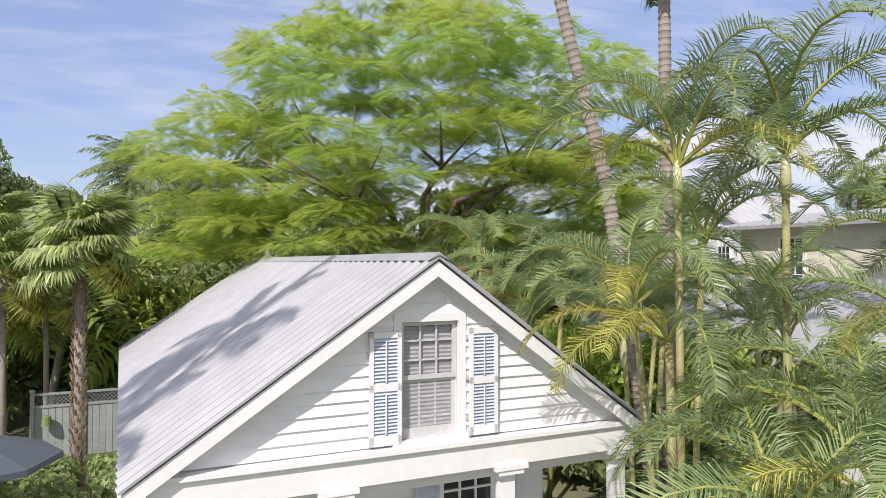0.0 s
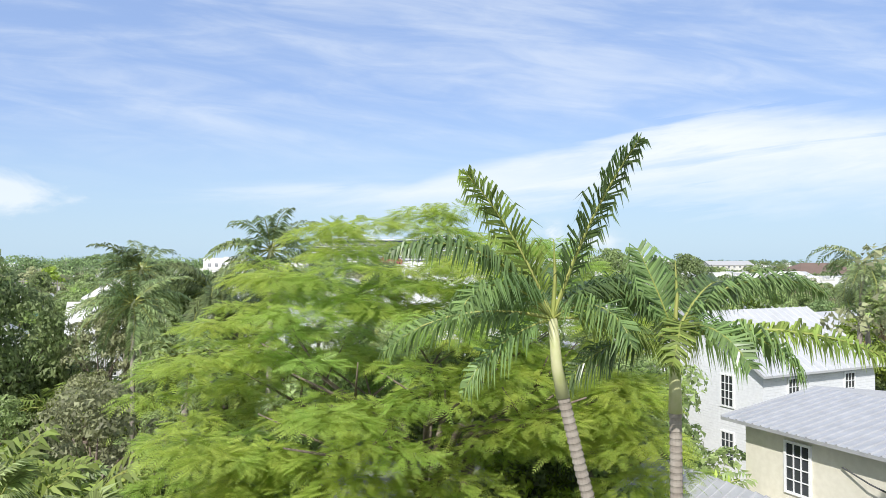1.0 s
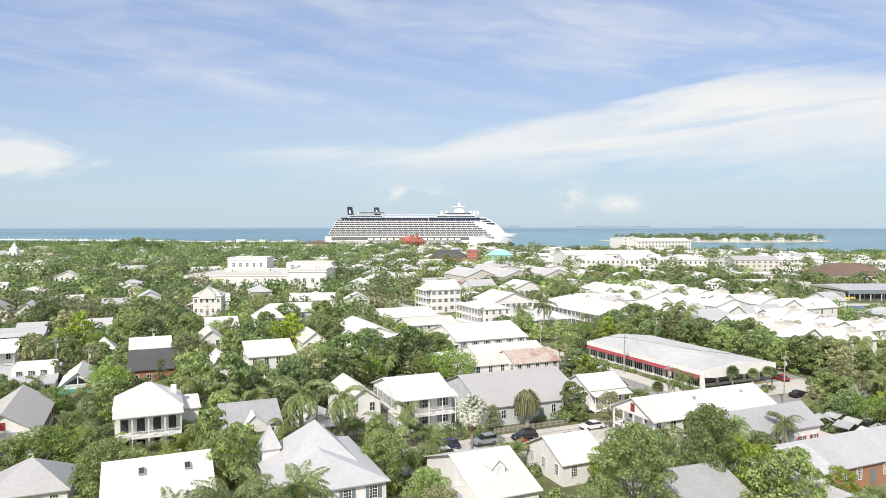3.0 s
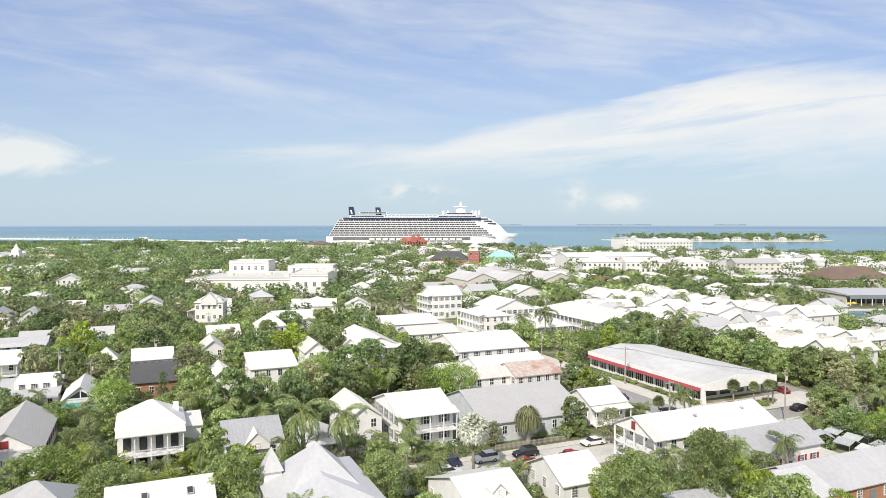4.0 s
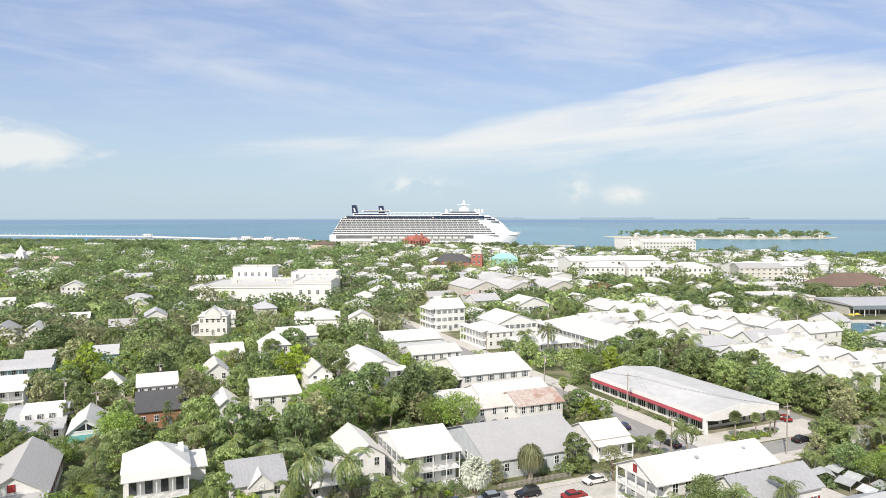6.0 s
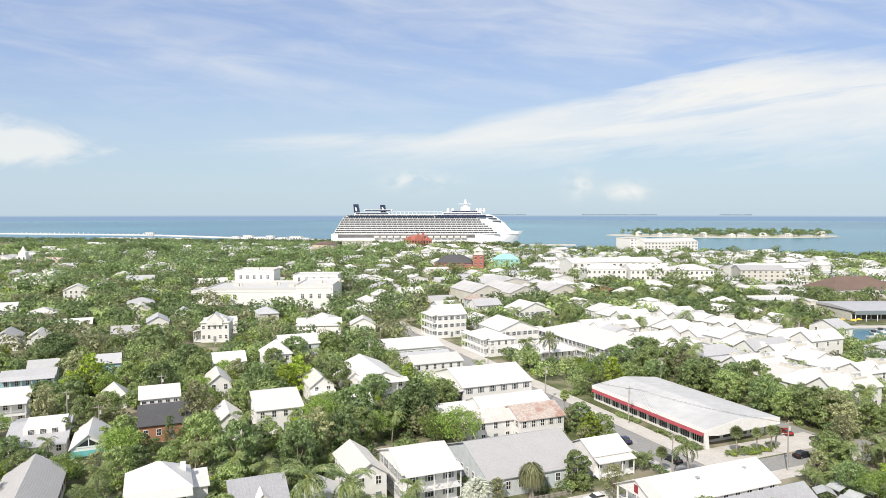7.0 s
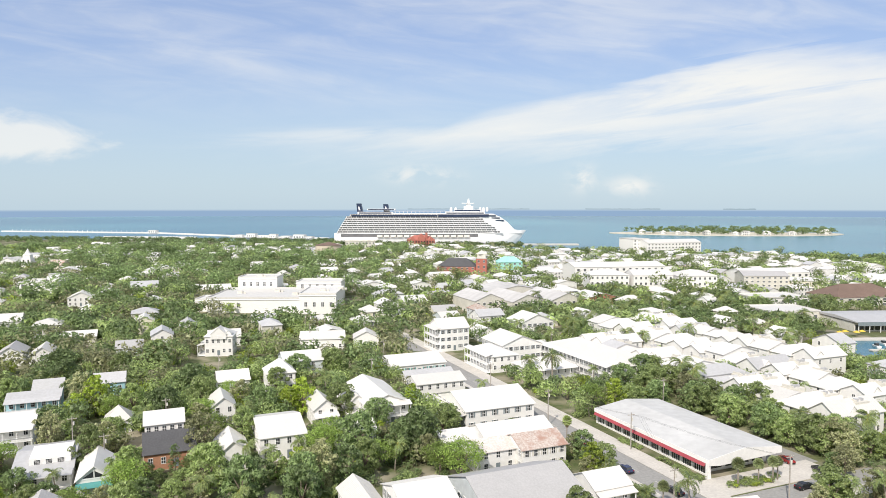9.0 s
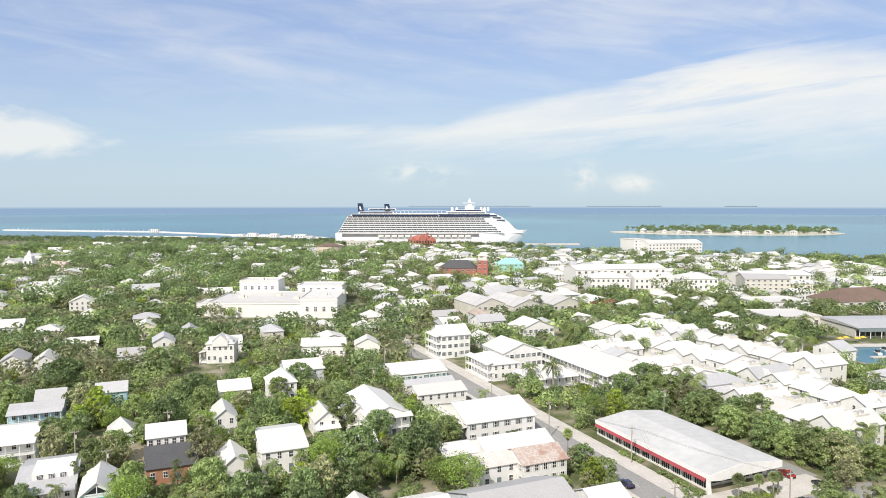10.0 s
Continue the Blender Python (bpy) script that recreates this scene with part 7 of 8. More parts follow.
for nm, z0, z1, y in (("upper_sash", 4.44, 5.22, 0.03), ("lower_sash", 3.66, 4.46, 0.07)):
    g = Geo().box(-0.42, y, z0, -0.36, y + 0.04, z1).box(0.36, y, z0, 0.42, y + 0.04, z1).box(-0.36, y, z1 - 0.06, 0.36, y + 0.04, z1).box(-0.36, y, z0, 0.36, y + 0.04, z0 + (0.13 if nm[0] == "l" else 0.06))
    for x in (-0.12, 0.12):
        g.box(x - 0.013, y + 0.005, z0, x + 0.013, y + 0.03, z1)
    for q in (1, 2):
        zz = z0 + (z1 - z0) * q / 3
        g.box(-0.36, y + 0.005, zz - 0.011, 0.36, y + 0.03, zz + 0.011)
    part(nm, g, SASH, win)
part("pane", Geo().box(-0.40, 0.085, 3.68, 0.40, 0.09, 5.2), GLASS, win)
g = Geo()
for i in range(53):
    zz = 3.72 + i * 0.0275
    g.v += [(-0.38, 0.073 if i % 2 else 0.083, zz), (0.38, 0.073 if i % 2 else 0.083, zz)]
g.f = [(2 * i, 2 * i + 1, 2 * i + 3, 2 * i + 2) for i in range(52)]
g.m = [0] * 52
part("blind", g, material("grey_blind", (0.40, 0.40, 0.41), (0.34, 0.34, 0.35), scale=9, rough=0.6), win, "grey slatted blind behind the panes")
# flat dark panel standing in for the unlit room behind the window
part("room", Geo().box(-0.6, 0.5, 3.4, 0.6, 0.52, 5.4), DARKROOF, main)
for x0, x1 in ((-0.88, -0.44), (0.57, 1.01)):
    sh = part("shutter", Geo().box(x0, -0.10, 3.64, x0 + 0.055, -0.05, 5.11).box(x1 - 0.055, -0.10, 3.64, x1, -0.05, 5.11).box(x0, -0.10, 3.64, x1, -0.05, 3.76).box(x0, -0.10, 5.03, x1, -0.05, 5.11).box(x0, -0.10, 4.34, x1, -0.05, 4.43), TRIM, main)
    for z0, z1 in ((3.76, 4.34), (4.43, 5.03)):
        n = 13
        for i in range(n):
            zz = z0 + (z1 - z0) * i / n
            h = (z1 - z0) / n
            part("louvre", Geo().prism([(-0.097, zz), (-0.090, zz), (-0.053, zz + h * 0.95), (-0.060, zz + h * 0.95)], 0, x0 + 0.055, x1 - 0.055), BLUESHUT, sh)
        part("tilt_rod", Geo().box((x0 + x1) / 2 - 0.008, -0.115, z0 + 0.03, (x0 + x1) / 2 + 0.008, -0.10, z1 - 0.03), TRIM, sh)
for zz in (3.85, 4.4, 4.95):
    part("shutter_hinge", Geo().box(0.52, -0.06, zz, 0.58, -0.045, zz + 0.06), OLDMETAL, main)
# porch under the gable
part("porch_beam", Geo().box(-3.5, -0.16, 3.18, 3.35, 0.16, 3.54).box(-3.55, -0.22, 3.54, 3.4, 0.02, 3.60), TRIM, main)
for x in (-3.3, -1.31, 1.18, 3.15):
    col = part("column", Geo().box(x - 0.10, -0.10, 0.3, x + 0.10, 0.10, 3.05), TRIM, main)
    part("capital", Geo().box(x - 0.20, -0.19, 3.05, x + 0.20, 0.19, 3.12).box(x - 0.26, -0.21, 3.12, x + 0.26, 0.21, 3.18), TRIM, col)
    part("base", Geo().box(x - 0.14, -0.14, 0.3, x + 0.14, 0.14, 0.5), TRIM, col)
part("porch_floor", Geo().box(-3.4, -0.4, 0, 3.3, 2, 0.3), OLDMETAL, main)
part("porch_ceiling", Geo().box(-3.2, 0.16, 3.14, 3.1, 1.95, 3.18), WHITE, main)
part("porch_wall", Geo().box(-3.2, 1.95, 0, 3.1, 2.05, 3.14), WHITE, main)
part("side_wall", Geo().box(-3.2, 2.05, 0, -3.05, 13, 3.3), SIDING, main)
part("side_wall", Geo().box(2.95, 2.05, 0, 3.1, 13, 3.5), SIDING, main)
part("rear_wall", wall_geo("gv", 6.1, 0.15, 3.2, 5.8), SIDING, main, m=pose(-3.05, 12.9, 0))
add_window(main, pose(1.55, 1.93, 1.0), 0.9, 1.6, BLUESHUT)
add_window(main, pose(-1.5, 1.93, 1.0), 0.9, 1.6, BLUESHUT)

# ---------------------------------------------------------------- garden beside it
FENCE = material("pale_fence_paint", (0.35, 0.385, 0.36), (0.29, 0.325, 0.30), scale=6, rough=0.8, stain=0.25, obj_random=0.08)
for k in range(2):
    fe = thing("fence_panel", grid(-3.2 + k * 1.9 if k else -1.95, 24.0), "pale grey-green board fence with a lattice top", "fence", "garden fence")
    if k:
        fe.matrix_basis = grid(-0.55, 24.0)
    for i in range(7):
        part("board", Geo().box(0.05 + i * 0.19, 0, 0, 0.05 + i * 0.19 + 0.18, 0.02, 1.58), FENCE, fe)
    part("post", Geo().box(-0.06, -0.05, 0, 0.06, 0.07, 2.05).box(-0.08, -0.07, 2.05, 0.08, 0.09, 2.1), FENCE, fe)
    part("rail", Geo().box(0.05, -0.03, 1.55, 1.4, 0.05, 1.63).box(0.05, -0.03, 1.93, 1.4, 0.05, 2.0), FENCE, fe)
    lat = Geo()
    for i in range(12):
        x = 0.05 + i * 0.115
        lat.prism([(x, 1.63), (x + 0.02, 1.63), (x + 0.32, 1.93), (x + 0.30, 1.93)], 1, 0.0, 0.01)
        lat.prism([(x + 0.30, 1.63), (x + 0.32, 1.63), (x + 0.02, 1.93), (x, 1.93)], 1, 0.011, 0.02)
    part("lattice", lat, FENCE, fe)
bk = thing("wall_lamp", grid(-1.55, 23.9, GROUND + 1.05), "small green bucket-shaped lamp on the fence", "lamp")
part("shade", Geo().tube([(0, -0.14, 0), (0, -0.14, 0.28), (0, -0.14, 0.32)], [0.15, 0.12, 0.02], 14), material("green_enamel", (0.20, 0.27, 0.10), scale=8, rough=0.5), bk)
um = thing("patio_umbrella", grid(-2.35, 16.2, GROUND + 0.12), "dark grey canvas patio umbrella, open", "umbrella")
CANVAS = material("dark_canvas", (0.10, 0.12, 0.14), (0.08, 0.10, 0.12), scale=20, rough=0.9, stain=0.1)
g = Geo()
for i in range(8):
    a, b = 2 * math.pi * i / 8, 2 * math.pi * (i + 1) / 8
    p, q = (1.75 * math.cos(a), 1.75 * math.sin(a), 1.95), (1.75 * math.cos(b), 1.75 * math.sin(b), 1.95)
    mid = ((p[0] + q[0]) * 0.25, (p[1] + q[1]) * 0.25, 2.20)
    g.face([p, q, (q[0] * 0.5, q[1] * 0.5, 2.25), (p[0] * 0.5, p[1] * 0.5, 2.25)]).face([(p[0] * 0.5, p[1] * 0.5, 2.25), (q[0] * 0.5, q[1] * 0.5, 2.25), (0, 0, 2.5)])
    g.face([p, (p[0], p[1], 1.83), (q[0], q[1], 1.83), q])
part("canopy", g, CANVAS, um)
part("pole", Geo().tube([(0, 0, 0), (0, 0, 2.5)], [0.025, 0.025], 8), POLEWOOD, um)
part("foot", Geo().tube([(0, 0, 0), (0, 0, 0.08)], [0.3, 0.28], 16), CONCRETE, um)
strip("pavement", -6, 12, -0.2, 19.5, 0.03, CONCRETE, "pale patio paving beside the house", "patio")

# ---------------------------------------------------------------- near palms
FRONDS = {}


def near_frond(kind, seed):
    key = (kind, seed)
    if key not in FRONDS:
        rr = random.Random(seed * 7 + len(kind))
        q = {"areca": dict(L=3.0, e0=1.38, droop=2.35, pairs=92, leaflet=0.64, width=0.021, sweep=0.75, vee=0.42, hang=0.55, ragged=0.45),
             "areca_low": dict(L=2.7, e0=0.9, droop=2.0, pairs=88, leaflet=0.64, width=0.021, sweep=0.75, vee=0.35, hang=0.7, ragged=0.45),
             "gold": dict(L=2.4, e0=0.75, droop=1.8, pairs=74, leaflet=0.60, width=0.019, sweep=0.75, vee=0.2, hang=0.8, ragged=0.5)}[kind]
        q["L"] *= rr.uniform(0.9, 1.1)
        q["droop"] *= rr.uniform(0.85, 1.15)
        mats = {"gold": PALMGOLD}.get(kind, PALMLEAF)
        FRONDS[key] = frond_mesh("frond", mats, RACHIS, seed, **q)
    return FRONDS[key]


def ringed(path, r0, r1, mat, parent, gap=0.13):
    """A palm trunk with raised leaf-scar rings, and fewer of them higher up."""
    pts, rad = [], []
    path = [Vector(p) for p in path]
    total = sum((b - a).length for a, b in zip(path, path[1:]))
    run = 0.0
    for a, b in zip(path, path[1:]):
        L = (b - a).length
        n = max(1, int(L / gap))
        for i in range(n):
            f = (run + L * i / n) / total
            r = r0 + (r1 - r0) * f
            p = a.lerp(b, i / n)
            d = (b - a) / L
            pts += [p, p + d * gap * 0.30, p + d * gap * 0.42]
            rad += [r * 0.95, r * 1.0, r * 1.08]
        run += L
    pts.append(path[-1]), rad.append(r1)
    return part("trunk", Geo().tube(pts, rad, 12), mat, parent)


def stem(path, r0, r1, mat, parent, name="trunk"):
    n = len(path)
    return part(name, Geo().tube(path, [r0 + (r1 - r0) * i / (n - 1) for i in range(n)], 12), mat, parent, smooth=True)


CANE = material("ringed_green_cane", (0.36, 0.36, 0.14), (0.30, 0.27, 0.12), scale=4, rough=0.5, stripes=(2, 0.12, 0.4))


def areca(x, y, stems, seed, label):
    """A clump of cane palms; stems of (dx, dy, crown height over the ground, scale, fronds)."""
    t = thing("cane_palm", pose(x, y, GROUND), label, "palm tree", "cane palms")
    rr = random.Random(seed)
    for dx, dy, zc, s, n in stems:
        c = stem([(dx * 0.3, dy * 0.3, -0.1), (dx * 0.6, dy * 0.6, zc * 0.5), (dx, dy, zc)], 0.06 * s, 0.05 * s, CANE, t, "cane")
        part("crownshaft", Geo().tube([(dx, dy, zc - 0.6 * s), (dx, dy, zc - 0.3 * s), (dx, dy, zc + 0.1)], [0.055 * s, 0.075 * s, 0.04 * s], 10), SHAFT, t, smooth=True)
        for i in range(n):
            k = rr.choices(("areca", "areca_low", "gold"), (5, 4, 2))[0]
            if i < n * 0.4:
                k = "areca"
            m = pose(dx, dy, zc) @ Matrix.Rotation(i * 2.39996 + rr.uniform(-0.3, 0.3), 4, "Z") @ Matrix.Rotation(rr.uniform(-0.2, 0.25), 4, "Y") @ Matrix.Rotation(rr.uniform(-0.35, 0.35), 4, "X") @ Matrix.Scale(s * rr.uniform(0.85, 1.1), 4)
            part("frond", near_frond(k, rr.randrange(3)), None, t, m=m)
    return t


areca(4.15, 9.1, [(-0.05, 0.0, 7.3, 0.95, 11), (-0.5, 0.5, 5.4, 0.9, 9), (0.45, 0.4, 6.2, 0.8, 8)], 1, "tall clump of green cane palms beside the cottage")
areca(5.6, 9.1, [(0.0, 0.0, 7.5, 1.0, 13)], 2, "tall cane palm with arching feather fronds")
areca(4.7, 6.6, [(-0.5, -0.1, 3.3, 0.9, 8), (0.2, -0.3, 3.8, 0.9, 8), (0.7, 0.4, 3.9, 0.9, 8), (-0.2, 0.7, 3.2, 0.9, 7)], 3, "bushy cane palm with yellow-green fronds")
areca(6.9, 8.0, [(-0.2, -0.2, 5.0, 0.9, 9), (0.5, 0.5, 5.7, 0.9, 9), (0.2, -0.8, 4.2, 0.9, 8)], 4, "bushy cane palm with arching fronds")
areca(4.7, 12.3, [(-0.3, 0.2, 4.6, 0.9, 7), (0.5, 0.3, 5.0, 0.9, 7)], 5, "cane palm behind the cottage gable")
areca(7.0, 12.6, [(0, 0, 4.9, 1.0, 8), (0.8, 0.5, 4.4, 0.9, 7)], 6, "cane palm between the two houses")
areca(3.6, 16.4, [(-0.4, 0, 4.8, 1.1, 9), (0.6, 0.2, 5.3, 1.1, 9), (0.1, 0.9, 4.2, 1.0, 8)], 7, "green cane palm clump under the big tree")
areca(6.2, 17.2, [(-0.4, 0, 5.0, 1.1, 9), (0.6, 0.2, 4.6, 1.1, 9)], 8, "green cane palm clump under the big tree")
areca(1.6, 19.4, [(-0.4, 0, 4.6, 1.1, 8), (0.6, 0.2, 4.9, 1.1, 8)], 9, "green cane palm clump under the big tree")
# long yellowing fronds that hang across the gable
pl = thing("cane_palm", pose(3.75, 8.55, GROUND), "yellowing cane palm leaning over the cottage roof", "palm tree", "cane palms")
stem([(0.2, 0.3, -0.1), (0.1, 0.1, 2.6), (0, 0, 5.0)], 0.06, 0.05, CANE, pl, "cane")
for az, tip, k in ((172, 0.05, "gold"), (200, 0.25, "gold"), (228, 0.05, "gold"), (262, 0.2, "areca_low"), (140, 0.0, "areca_low")):
    part("frond", near_frond(k, az % 3), None, pl, m=pose(0, 0, 5.0, 0, 0, az) @ Matrix.Rotation(tip, 4, "Y") @ Matrix.Scale(0.92, 4))

dry = thing("cane_palm", pose(2.3, 18.2, GROUND), "cane palm with hanging reddish dry fronds", "palm tree", "cane palms")
stem([(0, 0, -0.1), (0.05, 0, 3.0), (0, 0, 5.9)], 0.07, 0.055, CANE, dry, "cane")
for n, (az, e0, bend) in enumerate(((190, 0.2, 1.7), (235, -0.1, 1.4), (150, 0.1, 1.6), (285, 0.0, 1.5), (210, -0.4, 1.1), (330, 0.1, 1.6))):
    part("dry_frond", frond_mesh("frond", PALMDRY, PALMDRY, 900 + n, L=2.3, e0=e0, droop=bend, pairs=34, leaflet=0.5, width=0.03, hang=1.2), None, dry, "reddish brown dry frond", m=pose(0, 0, 5.8, 0, 0, az))
for n in range(7):
    part("frond", near_frond("areca", n % 3), None, dry, m=pose(0, 0, 5.9, 0, 0, n * 137.5))


def royal(x, y, top, fronds, label, seed=1):
    """fronds: (azimuth, start and bend in radians, length, material); azimuth 0 to the right, 90 away."""
    t = thing("royal_palm", pose(x, y, GROUND), label, "palm tree", "royal palms")
    tx, ty, tz = top[0] - x, top[1] - y, top[2] - GROUND
    ringed([(0, 0, -0.1), (tx * 0.25, ty * 0.3, tz * 0.3), (tx * 0.5, ty * 0.55, tz * 0.58), (tx * 0.78, ty * 0.8, tz * 0.8 - 0.3), (tx * 0.92, ty * 0.93, tz - 1.5)], 0.16, 0.115, PALMBARK, t)
    stem([(tx * 0.92, ty * 0.93, tz - 1.5), (tx * 0.97, ty * 0.97, tz - 0.9), (tx, ty, tz)], 0.135, 0.085, SHAFT, t, "crownshaft")
    rr = random.Random(seed)
    for n, (az_, e0, bend, length, mat) in enumerate(fronds):
        me = frond_mesh("frond", mat, RACHIS, seed * 50 + n, L=length, e0=e0, droop=bend, pairs=int(30 * length), leaflet=0.92 + rr.uniform(-0.1, 0.12), width=0.052, sweep=rr.uniform(0.45, 0.75), vee=0.10, hang=rr.uniform(1.2, 2.2), plume=0.5, fold=0.6 if e0 > 1.2 else 0.42, ragged=0.7)
        part("frond", me, None, t, m=pose(tx, ty, tz, 0, 0, az_) @ Matrix.Rotation(rr.uniform(-0.5, 0.5), 4, "X"))
    part("spear_leaf", Geo().tube([(tx, ty, tz), (tx + 0.05, ty, tz + 0.8), (tx + 0.02, ty, tz + 1.5)], [0.05, 0.035, 0.008], 6), RACHIS, t)
    return t


G, Y = ROYALLEAF, GOLDFROND
CROWN = [(320, 1.34, 0.35, 3.8, G), (205, 1.30, 0.45, 3.3, Y), (182, 0.98, 1.45, 3.7, G), (215, 0.85, 1.9, 2.7, G), (180, 0.25, 1.15, 3.5, G), (200, -0.25, 0.9, 2.3, G), (350, 0.05, 1.1, 2.6, Y), (30, 0.7, 1.5, 2.8, G), (75, 0.8, 1.4, 3.0, G), (130, 0.6, 1.5, 3.0, G), (300, 0.55, 1.7, 2.3, G)]
royal(5.6, 13.7, (3.0, 12.9, 13.75), CROWN, "tall royal palm with a ringed leaning trunk")
royal(5.75, 13.8, (5.5, 13.3, 13.35), [(3, 0.85, 1.45, 3.9, G), (352, 0.18, 0.75, 4.5, Y), (250, 0.75, 2.3, 2.1, Y), (168, 1.05, 1.7, 2.7, G), (95, 1.45, 0.3, 1.9, G), (120, 0.9, 1.3, 3.0, G), (45, 0.9, 1.4, 3.1, G), (325, 0.35, 1.5, 2.6, G), (190, 0.1, 1.1, 2.5, G), (285, 0.6, 1.9, 2.3, G), (75, 0.3, 1.3, 2.9, G)],
      "tall royal palm with a straight grey trunk", 4)
# two palms out of view behind the camera, added for their shadows on the roof
royal(-8.6, -1.6, (-8.7, -0.8, 18.6), CROWN, "very tall royal palm that shades the cottage roof", 2)
royal(-10.4, -3.3, (-10.3, -2.9, 17.2), CROWN, "tall unseen royal palm that shades the lower cottage roof", 6)


def near_fan(x, y, zc, n, R, seed, label, boots=True, r=0.14):
    t = thing("fan_palm", pose(x, y, GROUND), label, "palm tree", "garden fan palms")
    h = zc - GROUND
    rr = random.Random(seed)
    stem([(0.05, 0, -0.1), (0.0, 0.03, h * 0.5), (0, 0, h)], r * 1.05, r, PALMBARK, t)
    if boots:
        g = Geo()
        for i in range(170):
            zz = h * (0.02 + 0.98 * i / 170)
            a = i * 2.39996
            g.prism([(-0.035, 0), (0.035, 0), (0.015, 0.22), (-0.015, 0.22)], 1, 0, 0.02)
            for p in range(8):
                v = Matrix.Translation((math.cos(a) * r, math.sin(a) * r, zz)) @ Matrix.Rotation(a - math.pi / 2, 4, "Z") @ Matrix.Rotation(rr.uniform(-0.45, -0.2), 4, "X") @ Vector(g.v[-8 + p])
                g.v[-8 + p] = tuple(v)
        part("leaf_bases", g, BOOTS, t, "brown fibrous leaf bases")
    for i in range(n):
        f = (i * 0.7549) % 1
        e = radians(-50 + 130 * f)
        g = Geo()
        fan_leaf(g, Matrix.Identity(4), R * rr.uniform(0.85, 1.15), 44, rr, 0, 1.0, R * 1.1, 0.05)
        m = pose(0, 0, h) @ Matrix.Rotation(i * 2.39996, 4, "Z") @ Matrix.Rotation(-e, 4, "Y")
        part("frond", g, [PALMGOLD if f < 0.08 else FANLEAF, RACHIS], t, m=m)
    return t


near_fan(-8.5, 18.9, 7.0, 44, 0.95, 5, "fan palm with a shaggy brown trunk by the fence")
near_fan(-11.4, 20.4, 6.2, 22, 0.9, 6, "slender fan palm in the garden", False, 0.09)
near_fan(-12.4, 21.6, 7.3, 22, 0.95, 7, "slender fan palm in the garden", False, 0.09)
near_fan(-11.0, 22.0, 5.6, 18, 0.9, 8, "slender fan palm in the garden", False, 0.08)

# ---------------------------------------------------------------- the big feathery tree
pc = thing("poinciana_tree", pose(0.7, 26.6, GROUND), "broad spreading tree with feathery yellow-green leaves", "tree")
rr = np.random.default_rng(12)
wood = Geo()
wood.tube([(0, 0, -0.2), (0.15, 0, 2.5), (0.1, 0.1, 5.2)], [0.46, 0.36, 0.30], 10)
wood.tube([(1.6, 0.6, -0.2), (1.4, 0.4, 3.0), (1.9, 0.3, 6.5)], [0.36, 0.3, 0.25], 9)
for i in range(13):
    a = 2 * math.pi * i / 13 + rr.uniform(-0.15, 0.15)
    R = rr.uniform(5.5, 8.3)
    top = 12.8 - 0.055 * R * R + rr.uniform(-0.3, 0.8)
    p1 = (0.28 * R * math.cos(a), 0.28 * R * math.sin(a), 8.0 + rr.uniform(-0.6, 0.6))
    p2 = (0.62 * R * math.cos(a + 0.1), 0.62 * R * math.sin(a + 0.1), top * 0.88)
    p3 = (R * math.cos(a), R * math.sin(a), top)
    wood.tube([(0.1, 0.1, 4.9), p1, p2, p3], [0.17, 0.12, 0.07, 0.025], 7)
    for q in (-0.35, 0.35):
        wood.tube([p2, (0.85 * R * math.cos(a + q), 0.85 * R * math.sin(a + q), top + 0.4)], [0.06, 0.02], 5)
part("trunk", wood, BARK, pc, smooth=True)
cs, ax_, ay_ = [], [], []
PADS, PIN = 250, 7
